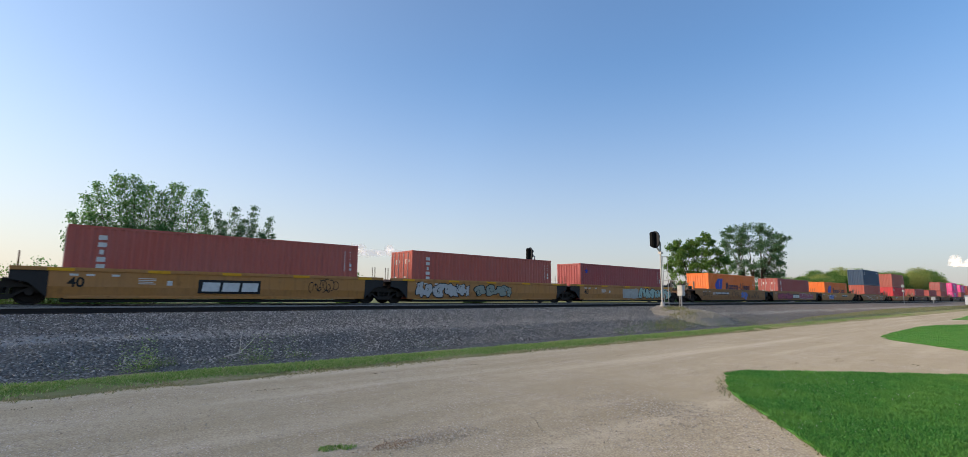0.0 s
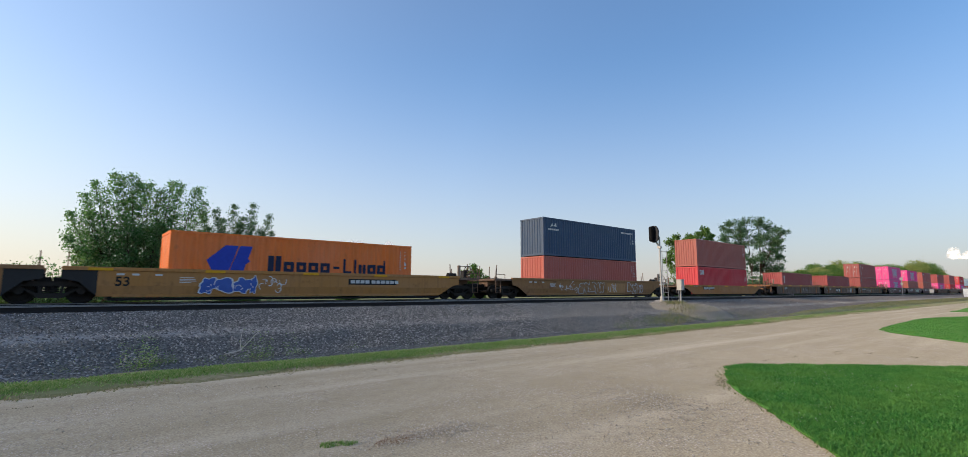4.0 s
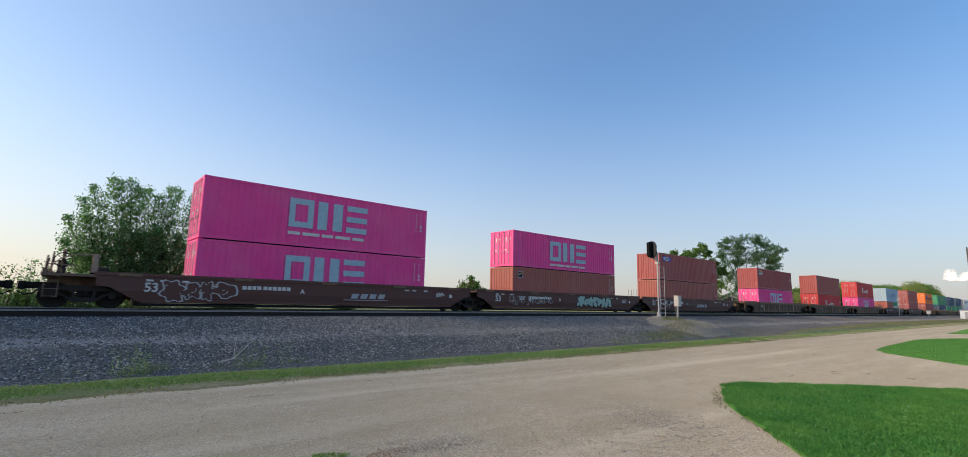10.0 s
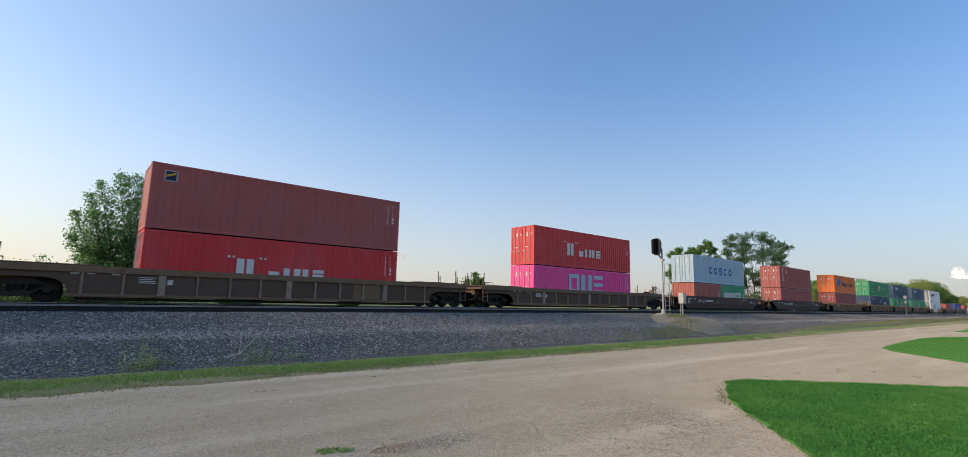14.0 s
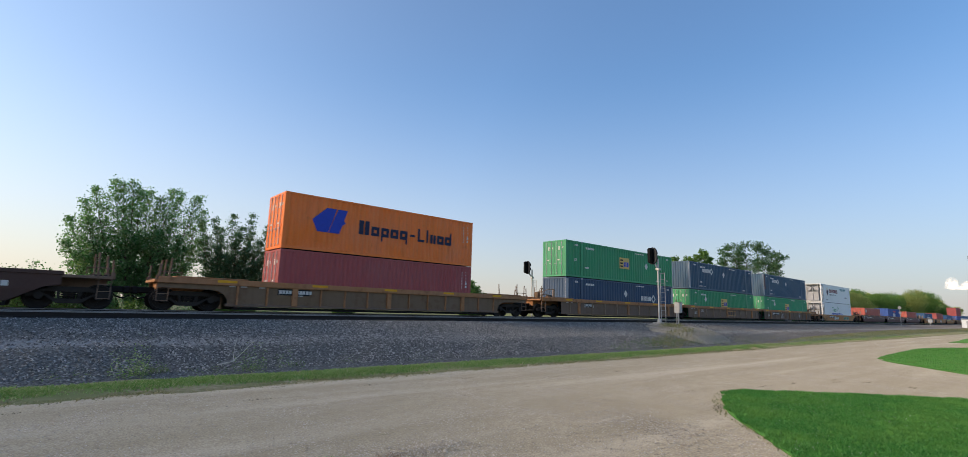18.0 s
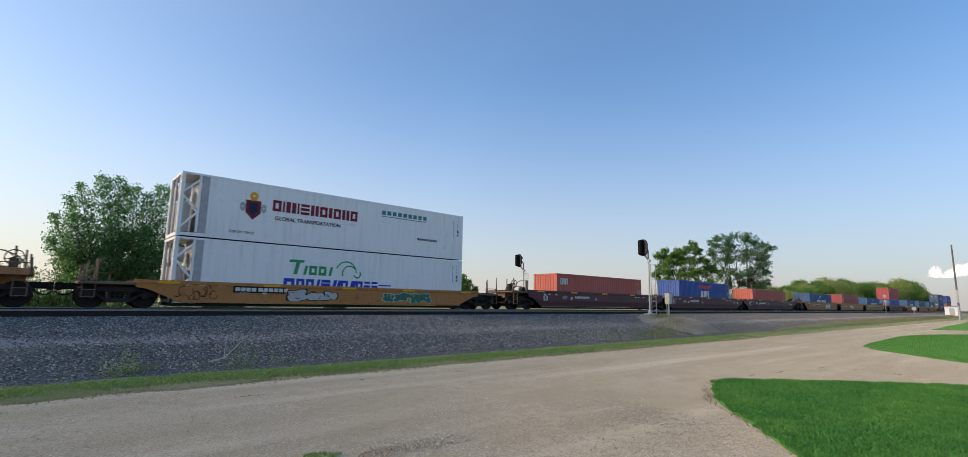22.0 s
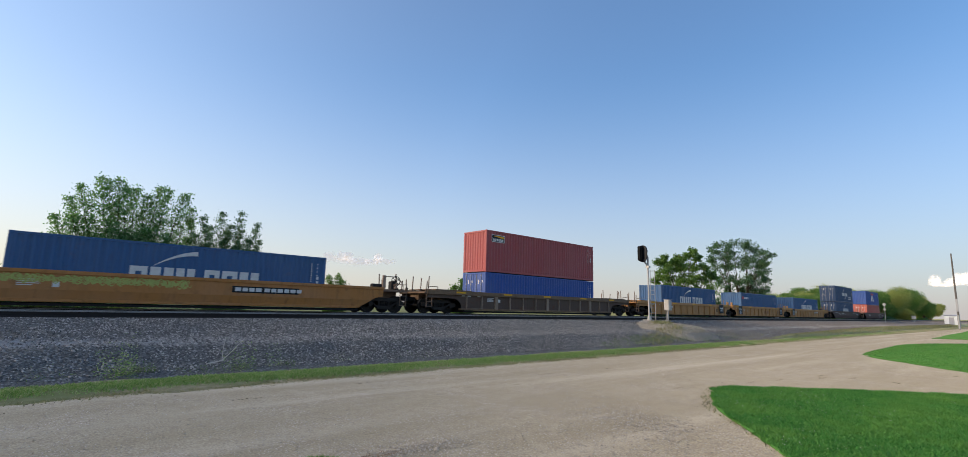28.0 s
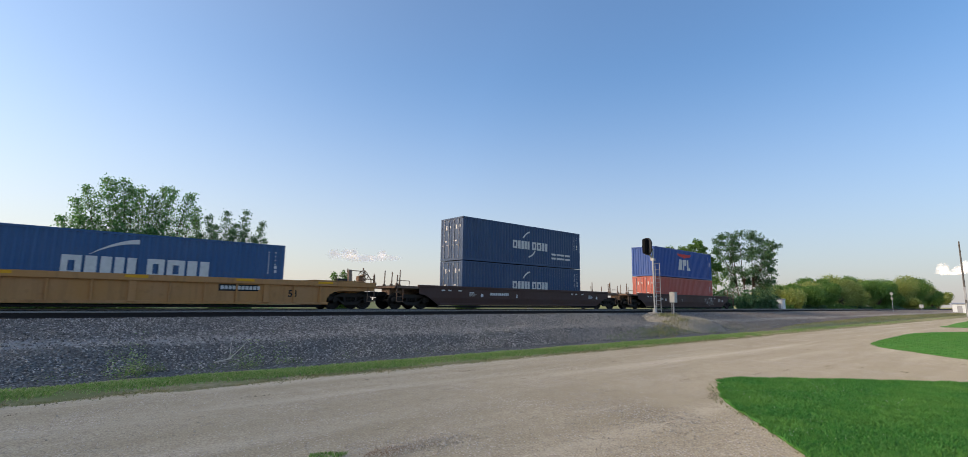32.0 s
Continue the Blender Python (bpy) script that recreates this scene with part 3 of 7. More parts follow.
def stone_cloud(n, place, size, mat, name, seed):
    """Many loose stones, each an uneven eight-sided lump, in one mesh."""
    r = np.random.RandomState(seed)
    P = place(r, n)
    n = len(P)
    o = np.array([(1, 0, 0), (-1, 0, 0), (0, 1, 0), (0, -1, 0), (0, 0, 1), (0, 0, -1)], float)
    f = np.array([(0, 2, 4), (2, 1, 4), (1, 3, 4), (3, 0, 4), (2, 0, 5), (1, 2, 5), (3, 1, 5), (0, 3, 5)])
    S = r.uniform(*size, (n, 1, 1)) * r.uniform(0.45, 1.45, (n, 6, 1))
    a = r.uniform(0, 6.28, n)
    c, s = np.cos(a), np.sin(a)
    R = np.zeros((n, 3, 3))
    R[:, 0, 0], R[:, 0, 1], R[:, 1, 0], R[:, 1, 1], R[:, 2, 2] = c, -s, s, c, 0.75
    t = r.uniform(-0.7, 0.7, n)
    T = np.zeros((n, 3, 3))
    T[:, 0, 0], T[:, 1, 1], T[:, 1, 2], T[:, 2, 1], T[:, 2, 2] = 1, np.cos(t), -np.sin(t), np.sin(t), np.cos(t)
    V = np.einsum("nij,nkj->nki", R @ T, o[None] * S) + P[:, None, :]
    F = (f[None] + 6 * np.arange(n)[:, None, None]).reshape(-1, 3)
    return new(name, np_mesh(name, V.reshape(-1, 3), F, mat))


def on_bank(r, n):
    x = -2 + np.abs(r.normal(0, 1, n)) * 15 + r.uniform(-3, 20, n)
    y = 12.5 + 7.8 * r.uniform(0, 1, n)
    return np.stack([x, y, bank_z(x, y) + 0.006], 1)


tagged(stone_cloud(95000, on_bank, (0.013, 0.036), M_STONE, "ballast_stones", 11), "loose sharp grey ballast stones on the bank", "stones", kind="stuff")


def on_road(r, n):
    x, y = r.uniform(-2, 20, n), r.uniform(0.5, 10.4, n)
    near = np.exp(-((x - 6.9) ** 2 + (y - 4.5) ** 2) / 0.5) + 0.7 * np.exp(-((x - 6.1) ** 2 + (y - 3.5) ** 2) / 1.6) + 0.4 * np.exp(-((x - 7.6) ** 2 + (y - 5.3) ** 2) / 0.8) + 0.8 * np.exp(-((x - 3.3) ** 2 / 0.5 + (y - 5.15) ** 2 / 0.12)) + 0.35 * np.exp(-((x - 4.2) ** 2 + (y - 5.2) ** 2) / 1.2)
    keep = r.uniform(0, 1, n) < np.clip(0.05 + 0.16 * (waves(x, y, 0.9, 21) > 0.35) + 0.22 * np.exp(-((y - 5.0) / 2.6) ** 2) + near, 0, 1) * np.clip((14 - x) / 6, 0.03, 1)
    return np.stack([x[keep], y[keep], 0.012 * waves(x[keep], y[keep], 0.9, 3) + 0.004], 1)


tagged(stone_cloud(120000, on_road, (0.003, 0.0105), M_PEBBLE, "road_pebbles", 12), "loose pale gravel stones on the road", "gravel", kind="stuff")


def lumps(r, n):
    x, y = r.normal(6.95, 0.34, n), r.normal(4.35, 0.46, n)
    k = n // 5
    x[:k], y[:k] = r.uniform(0, 14, k), r.uniform(3.0, 9.8, k)
    x[k : 2 * k], y[k : 2 * k] = r.normal(3.45, 0.35, k), r.normal(5.0, 0.14, k)
    x[2 * k : 3 * k], y[2 * k : 3 * k] = r.normal(6.2, 0.9, k), r.normal(3.6, 0.9, k)
    keep = ~inside(smooth_outline(LAWN_A), x, y)
    return np.stack([x[keep], y[keep], 0.008 + 0 * x[keep]], 1)


def on_mound(r, n):
    x, y = r.uniform(22.0, 38.4, n), r.uniform(12.6, 20.4, n)
    d = mound_d(x, y)
    x, y = x[d < 0.95], y[d < 0.95]
    return np.stack([x, y, mound_z(x, y) + 0.01], 1)


tagged(stone_cloud(15000, on_mound, (0.014, 0.036), M_MSTONE, "mound_stones", 13), "pale stones on the signal mound", "stones", kind="stuff")

# ---- lawns ----
LAWN_A = [(9.75, 4.32), (10.3, 4.62), (11.05, 4.84), (11.74, 4.92), (12.62, 4.26), (13.46, 3.46), (14.25, 2.68), (14.85, 1.98), (15.3, 1.4), (17.0, -1.5), (22.0, -9.0), (6.0, -9.0), (3.0, -3.0), (5.4, 0.9), (6.5, 1.95), (7.1, 2.43), (7.77, 2.95), (8.39, 3.47), (9.08, 3.97)]
LAWN_B = [(24.6, 3.8), (26.0, 4.9), (27.2, 5.45), (30.5, 5.75), (35.0, 5.9), (41.5, 5.9), (47.5, 4.0), (56.0, -1.0), (70.0, -9.0), (24.0, -9.0), (20.0, -2.0), (21.2, 0.8), (22.4, 2.05)]
LAWN_C = [(58.0, 5.0), (64.0, 6.6), (90.0, 7.2), (160.0, 8.0), (160.0, -9.0), (80.0, -9.0)]


def smooth_outline(pts, k=6):
    out, n = [], len(pts)
    for i in range(n):
        p0, p1, p2, p3 = (Vector(pts[(i + j) % n]) for j in (-1, 0, 1, 2))
        for q in range(k):
            t = q / k
            out.append(tuple(0.5 * ((2 * p1) + (p2 - p0) * t + (2 * p0 - 5 * p1 + 4 * p2 - p3) * t * t + (3 * p1 - p0 - 3 * p2 + p3) * t ** 3)))
    return out


def inside(poly, x, y):
    hit = np.zeros(len(x), bool)
    for (ax, ay), (bx, by) in zip(poly, poly[1:] + poly[:1]):
        hit ^= ((ay > y) != (by > y)) & (x < (bx - ax) * (y - ay) / (by - ay + 1e-12) + ax)
    return hit


def lawn(name, pts, label):
    o = smooth_outline(pts)
    n = len(o)
    g = Geo()
    g.add([(x, y, 0.014) for x, y in o] + [(x, y, -0.04) for x, y in o], [tuple(range(n))[::-1]] + [(i, n + i, n + (i + 1) % n, (i + 1) % n) for i in range(n)])
    me = g.mesh(name, M_TURF)
    bm = bmesh.new()
    bm.from_mesh(me)
    bmesh.ops.triangulate(bm, faces=bm.faces[:])
    bmesh.ops.recalc_face_normals(bm, faces=bm.faces[:])
    bm.to_mesh(me)
    bm.free()
    return tagged(new(name, me), label, "lawn", kind="structure"), o


def blades(name, x, y, z, h, mat, label, seed, lean=0.5, w=0.006):
    r = np.random.RandomState(seed)
    n = len(x)
    a, H = r.uniform(0, 6.28, n), h * r.uniform(0.5, 1.25, n)
    l, W = r.uniform(0, lean, n) * H, w * r.uniform(0.7, 1.5, n)
    d, b = np.stack([np.cos(a), np.sin(a), 0 * a], 1), r.uniform(0, 6.28, n)
    side = np.stack([np.cos(b), np.sin(b), 0 * b], 1) * W[:, None]
    base = np.stack([x, y, z], 1)
    mid = base + d * (l * 0.4)[:, None] + np.stack([0 * H, 0 * H, H * 0.6], 1)
    tip = base + d * l[:, None] + np.stack([0 * H, 0 * H, H], 1)
    V = np.stack([base - side, base + side, mid + side * 0.7, tip, mid - side * 0.7], 1).reshape(-1, 3)
    k = 5 * np.arange(n)[:, None]
    F = np.concatenate([k + np.array([[0, 1, 2]]), k + np.array([[0, 2, 4]]), k + np.array([[4, 2, 3]])])
    return tagged(new(name, np_mesh(name, V, F, mat)), label, "grass", kind="stuff")


tagged(stone_cloud(2600, lumps, (0.006, 0.017), M_PEBBLE, "road_stones", 17), "larger loose stones scattered on the road", "stones", kind="stuff")
r_ = np.random.RandomState(18)
spots = [(-0.3, 9.7), (0.2, 10.3), (1.8, 10.0), (2.1, 10.7), (2.9, 9.1), (13.0, 4.9), (15.9, 4.1), (14.4, 4.65), (11.5, 5.1), (9.9, 8.6), (10.8, 5.5), (3.6, 10.2), (5.2, 9.6), (12.2, 8.4), (17.0, 6.8), (7.7, 9.4), (9.35, 4.28), (9.1, 4.2), (9.55, 4.34), (27.0, 5.9), (12.3, 5.0), (16.8, 3.6), (14.9, 2.3), (25.6, 4.3)]
px = np.concatenate([cx + r_.normal(0, 0.13, 14) for cx, cy in spots])
py = np.concatenate([cy + r_.normal(0, 0.03, 14) for cx, cy in spots])
tagged(stone_cloud(1, lambda r, n: np.stack([px, py, 0.006 + 0 * px], 1), (0.005, 0.015), M_CRUMB, "road_debris", 19), "dark crumbs of soil and dead leaves on the road", "debris", kind="stuff")

r_ = np.random.RandomState(20)
sx, sy = r_.normal(3.0, 0.16, 260), r_.normal(5.0, 0.07, 260)
tagged(stone_cloud(1, lambda r, n: np.stack([sx, sy, 0.004 + 0 * sx], 1), (0.004, 0.013), M_SOIL, "bare_soil", 21), "reddish brown bare soil beside the grass tuft", "soil", kind="stuff")

_, oa = lawn("lawn_1", LAWN_A, "bright green mown lawn with a rounded corner")
_, ob_ = lawn("lawn_2", LAWN_B, "bright green mown lawn beyond the driveway")
_, oc = lawn("lawn_3", LAWN_C, "mown lawn farther along the road")
rg = np.random.RandomState(31)
x, y = rg.uniform(5, 18, 320000), rg.uniform(-1, 5.3, 320000)
keep = inside(oa, x + 0.10 * waves(x, y, 6.0, 55), y + 0.10 * waves(x, y, 6.0, 56)) & (y > x * 0.06)
blades("grass_near", x[keep], y[keep], 0.01 + 0 * x[keep], 0.042, M_BLADE, "dense short mown grass of the lawn", 32, 1.8, 0.0065)
x, y = rg.uniform(5, 16, 60000), rg.uniform(0, 5.6, 60000)
keep = inside(oa, x * 0.985 + 0.08 * waves(x, y, 5.0, 57) + 0.2, y * 0.94 + 0.10) & ~inside(oa, x, y) & (rg.uniform(0, 1, 60000) < 0.25)
blades("grass_fringe", x[keep], y[keep], 0 * x[keep], 0.035, M_DRYWEED, "thin dry grass at the lawn's edge", 35, 1.8, 0.007)
x, y = rg.uniform(20, 60, 62000), rg.uniform(-3, 6.4, 62000)
keep = inside(ob_, x, y)
blades("grass_far", x[keep], y[keep], 0.018 + 0 * x[keep], 0.03, M_BLADE, "short mown grass of the farther lawn", 33, 1.8, 0.011)


def verge_height(x, y):
    return 0.02 + np.interp(y, [10.2, 10.6, 11.3, 11.9, 12.3], [-0.06, -0.015, 0.03, 0.045, 0.02])


x = np.concatenate([rg.uniform(-4, 30, 75000), rg.uniform(30, 140, 26000)])
y = rg.normal(11.32, 0.27, len(x)) + 0.10 * waves(x, 0 * x, 0.9, 40)
keep = (waves(x, y, 1.3, 41) > -0.75) & ((y > 10.75) | (waves(x, y, 2.6, 42) > 0.45)) & ((y < 11.8) | (waves(x, y, 2.0, 43) > 0.3)) & (y > 10.45) & (y < 12.2)
x, y = x[keep], y[keep]
blades("grass_verge", x, y, verge_height(x, y), 0.045, M_VBLADE, "scruffy short grass along the road edge", 34, 1.8, 0.009)


x = np.concatenate([rg.uniform(-4, 30, 13000), rg.uniform(30, 90, 5000)])
y = rg.normal(10.62, 0.17, len(x)).clip(10.1, 11.2)
blades("verge_straw", x, y, 0.012 * waves(x, y, 0.9, 3) + 0.004, 0.025, M_DRYWEED, "dry straw along the edge of the road", 36, 2.5, 0.008)


x, y = rg.uniform(34, 150, 42000), rg.uniform(11.9, 14.6, 42000)
keep = (y < 12.5 + np.clip((x - 34) / 40, 0, 1) * 1.4 + 0.3 * waves(x, y, 0.35, 71))
x, y = x[keep], y[keep]
blades("bank_foot_grass", x, y, foot_z(x, y), 0.07, M_DRYWEED, "thin dry grass on the foot of the bank", 37, 1.5, 0.014)


def weed_spots(spots, seed):
    r = np.random.RandomState(seed)
    out = []
    for cx, cy, rad, n in spots:
        a, q = r.uniform(0, 6.28, n), rad * np.sqrt(r.uniform(0, 1, n))
        out.append(np.stack([cx + q * np.cos(a) * 1.5, cy + q * np.sin(a)], 1))
    return np.concatenate(out)


def leafy_weeds(name, spots, size, mat, label, seed, height):
    w = weed_spots(spots, seed)
    r = np.random.RandomState(seed)
    z = bank_z(w[:, 0], w[:, 1]) + np.abs(r.normal(0, 1, len(w))) * 0.45 * height
    n = len(w)
    P = np.stack([w[:, 0], w[:, 1], z], 1)
    u = r.normal(0, 1, (n, 3)) * (1, 1, 0.6)
    u /= np.linalg.norm(u, axis=1)[:, None]
    v = np.cross(u, r.normal(0, 1, (n, 3)))
    v /= np.linalg.norm(v, axis=1)[:, None]
    S = size * r.uniform(0.5, 1.5, (n, 1))
    V = np.stack([P - u * S, P + v * S * 0.35, P + u * S, P - v * S * 0.35], 1).reshape(-1, 3)
    return tagged(new(name, np_mesh(name, V, np.arange(4 * n).reshape(-1, 4), mat)), label, "weeds", kind="stuff")


leafy_weeds("bank_weeds", [(1.85, 12.6, 0.14, 260), (1.4, 12.3, 0.20, 240), (3.7, 12.4, 0.2, 220), (4.7, 12.5, 0.16, 120), (3.2, 12.4, 0.3, 110), (6.2, 12.7, 0.2, 60), (0.3, 12.45, 0.3, 90), (8.5, 12.6, 0.5, 90), (2.6, 12.3, 0.3, 70)], 0.018, M_WEED, "small leafy weeds on the foot of the bank", 44, 0.20)
leafy_weeds("mound_foot_weeds", [(18.6, 12.5, 0.4, 200), (20.6, 12.7, 0.7, 420), (22.4, 12.9, 0.7, 620), (24.2, 13.1, 0.6, 520), (26.0, 12.8, 0.5, 260), (28.0, 12.6, 0.7, 300), (31.0, 12.5, 0.9, 280)], 0.026, M_WEED, "green leafy weeds along the foot of the mound", 45, 0.24)
leafy_weeds("tall_weeds", [(1.5, 12.5, 0.11, 420), (1.2, 12.4, 0.18, 260), (3.6, 12.4, 0.26, 300), (4.4, 12.5, 0.14, 120)], 0.020, M_VBLADE, "tall thin leafy weed at the foot of the bank", 43, 0.62)
branch = thing("dead_branch", "bare bleached branch lying on the stones", "branch", pose(3.0, 12.75, 0.20))
part("stem", Geo().cyl((0, 0, 0), (0.35, 0.1, 0.05), 0.016, 6, 0.013).cyl((0.35, 0.1, 0.05), (0.75, 0.7, 0.24), 0.013, 6, 0.009).cyl((0.75, 0.7, 0.24), (1.15, 1.25, 0.48), 0.009, 6, 0.004), M_SIGNBACK, branch)
part("twig", Geo().cyl((0.35, 0.1, 0.05), (0.48, 0.6, 0.28), 0.008, 5, 0.006).cyl((0.48, 0.6, 0.28), (0.62, 1.0, 0.52), 0.006, 5, 0.003), M_SIGNBACK, branch)
w = weed_spots([(30.4, 16.9, 0.5, 120), (29.2, 16.0, 0.7, 140), (27.8, 14.6, 0.8, 160), (24.6, 13.4, 0.9, 420), (22.4, 12.9, 0.8, 260), (26.6, 14.2, 0.8, 320), (28.6, 14.0, 0.9, 120), (33.5, 12.6, 1.2, 260), (37.5, 12.6, 1.6, 260)], 46)
blades("mound_weeds", w[:, 0], w[:, 1], mound_z(w[:, 0], w[:, 1]) + 0.02, 0.085, M_DRYWEED, "dry grass and weeds round the signal mound", 47, 0.9, 0.014)
w = weed_spots([(30.5, 16.9, 0.4, 90), (29.8, 16.2, 0.5, 110), (29.2, 15.6, 0.4, 60), (25.0, 13.6, 0.7, 140), (23.2, 13.0, 0.7, 120)], 50)
blades("mound_grass", w[:, 0], w[:, 1], mound_z(w[:, 0], w[:, 1]), 0.20, M_DRYWEED, "taller straw-green grass below the signal foot", 51, 0.7, 0.012)
w = weed_spots([(2.36, 5.30, 0.09, 170), (2.52, 5.20, 0.06, 90)], 48)
blades("yard_tuft", w[:, 0], w[:, 1], 0 * w[:, 0], 0.03, M_VBLADE, "low grass tuft growing in the gravel", 49, 0.9, 0.006)

x, y = rg.uniform(6, 15, 900), rg.uniform(0.5, 5, 900)
keep = inside(oa, x, y) & (waves(x, y, 1.1, 52) > 0.15)
x, y = x[keep], y[keep]


def on_lawn(r, n):
    return np.stack([x, y, 0.058 + 0 * x], 1)


tagged(stone_cloud(1, on_lawn, (0.004, 0.007), M_WHITE, "clover_flowers", 53), "tiny white clover flowers in the lawn", "flowers", kind="stuff")

# ---- tracks ----
def rail_geo(x0, x1):
    prof = [(-0.076, 0), (0.076, 0), (0.076, 0.012), (0.012, 0.03), (0.010, 0.135), (0.037, 0.145), (0.037, 0.176), (-0.037, 0.176), (-0.037, 0.145), (-0.010, 0.135), (-0.012, 0.03), (-0.076, 0.012)]
    n = len(prof)
    return Geo().add([(x, a, b) for x in (x0, x1) for a, b in prof], [(i, (i + 1) % n, n + (i + 1) % n, n + i)[::-1] for i in range(n)])


def build_tracks():
    for yc, name in ((NEAR_Y, "near_track"), (TRAIN_Y, "far_track")):
        t = thing(name, "standard gauge railway track with worn steel rails", "track", pose(0, yc, RAIL_Z - 0.176), kind="structure")
        for s in (-1, 1):
            r = part("rail", rail_geo(-780, 1000), M_RAIL, t, "rust-brown steel rail", pose(0, s * 0.755, 0))
            part("rail_head", Geo().box(-780, 1000, -0.0385, 0.0385, 0.150, 0.1775), M_RAILTOP, r, "bright worn running surface")
        tie = kept("tie", lambda: Geo().cbox(-0.115, 0.115, -1.30, 1.30, -0.17, -0.006, 0.012).mesh("tie", M_TIE))
        plate_me = kept("tie_plate", lambda: Geo().box(-0.09, 0.09, -0.17, 0.17, -0.006, 0.008).mesh("tie_plate", M_RAIL))
        rr = random.Random(5)
        n = 300 if yc == NEAR_Y else 120
        for i in range(n):
            m = pose(-8 + i * 0.50 + rr.uniform(-0.03, 0.03), rr.uniform(-0.04, 0.04), rr.uniform(-0.008, 0.002), 0, 0, rr.uniform(-1, 1))
            part("tie", tie, None, t, "", m)
        rest = Geo()
        for i in range(900):
            x_ = -8 + (n + i) * 0.5
            rest.box(x_ - 0.115, x_ + 0.115, -1.3, 1.3, -0.17, -0.006)
        ob = part("tie_rest", rest, M_TIE, t)
        ob["kind"] = "stuff"


# ---- trees ----
def leaf_mesh(name, tips, per, spread, size, mat, seed, droop=0.0):
    r = np.random.RandomState(seed)
    P = np.repeat(np.array(tips), per, 0)
    n = len(P)
    P = P + r.normal(0, 1, (n, 3)) * np.array([spread, spread, spread * 0.8])
    u = r.normal(0, 1, (n, 3))
    u[:, 2] -= droop
    u /= np.linalg.norm(u, axis=1)[:, None]
    v = np.cross(u, r.normal(0, 1, (n, 3)))
    v /= np.linalg.norm(v, axis=1)[:, None]
    S = size * r.uniform(0.6, 1.4, (n, 1))
    V = np.stack([P - u * S, P + v * S * 0.6 - u * S * 0.1, P + u * S, P - v * S * 0.6 - u * S * 0.1], 1).reshape(-1, 3)
    return np_mesh(name, V, np.arange(4 * n).reshape(-1, 4), mat)


def plume_tree(x, y, z, plumes, leaf, label, seed, size=0.085, spread=0.17, per=13, trunk=0.10, knots=15, fat=0.75, bare=0.28, slim=0.8, k=1.0):
    """A many-stemmed tree; plumes: (x, y, z) of each limb's tip. Every limb carries side twigs, longest at its middle, with leaves round them."""
    r = random.Random(seed)
    t = thing("tree", label, "tree", pose(x, y, z))
    wood, tips = Geo(), []
    for px, py, pz in [(a * k, b, c * k) for a, b, c in plumes]:
        tip, foot = Vector((px, py, pz)), Vector((px * 0.10 + r.uniform(-0.1, 0.1), py * 0.1, -0.15))
        knee = Vector((px * 0.62, py * 0.6, pz * 0.42))
        pts = []
        for i in range(knots + 1):
            u = i / knots
            p = foot * (1 - u) ** 2 + knee * (2 * u * (1 - u)) + tip * u * u
            pts.append(p + Vector((r.uniform(-1, 1), r.uniform(-1, 1), 0)) * 0.05 * pz / 8)
        for i in range(knots):
            k0, k1 = trunk * (1 - 0.93 * i / knots), trunk * (1 - 0.93 * (i + 1) / knots)
            wood.cyl(pts[i], pts[i + 1], k0, 6, k1)
            u = (i + 1) / knots
            if u < bare:
                continue
            d = (pts[i + 1] - pts[i]).normalized()
            reach = fat * pz / 8 * (0.12 + 1.15 * math.sin(math.pi * min(1, (1.02 - u) / (1.0 - bare))) ** slim)
            for _ in range(5):
                side = Matrix.Rotation(r.uniform(0, 6.28), 3, d) @ d.orthogonal().normalized()
                way = (side * r.uniform(0.6, 1.0) + d * r.uniform(0.35, 0.9)).normalized()
                q, n = pts[i + 1], 3
                for k in range(n):
                    way = (way + Vector((r.uniform(-1, 1), r.uniform(-1, 1), r.uniform(-0.4, 0.8))) * 0.22).normalized()
                    nq = q + way * reach * r.uniform(0.25, 0.42)
                    wood.cyl(q, nq, k1 * 0.35 * (1 - k * 0.3) + 0.004, 4, k1 * 0.35 * (0.7 - k * 0.3) + 0.003)
                    q = nq
                    tips.append(tuple(q))
                    if u < 0.68:
                        tips.append(tuple(q))
        tips.append(tuple(pts[-1]))
    part("trunk", wood, M_BARK, t, "grey-brown stems and limbs")
    part("crown", leaf_mesh("crown", tips, per, spread, size, leaf, seed + 1), None, t)
    return t


def bush(x, y, z, rx, ry, h, n, leaf, label, seed, size=0.09, name="bush"):
    r = np.random.RandomState(seed)
    t = thing(name, label, "bush", pose(x, y, z))
    st, g = Geo(), random.Random(seed)
    tips = []
    for i in range(n):
        a, q = g.uniform(0, 6.28), math.sqrt(g.uniform(0, 1))
        top_ = Vector((rx * q * math.cos(a), ry * q * math.sin(a), h * g.uniform(0.45, 1.0) * (1 - 0.45 * q * q)))
        foot = Vector((top_.x * 0.5, top_.y * 0.5, -0.1))
        st.cyl(foot, top_, 0.018, 5, 0.005)
        for k in (0.25, 0.4, 0.55, 0.7, 0.85, 1.0):
            tips.append(tuple(foot.lerp(top_, k)))
    part("stalk", st, M_BARK, t)
    part("foliage", leaf_mesh("foliage", tips, 16, 0.16, size, leaf, seed + 2), None, t)
    return t


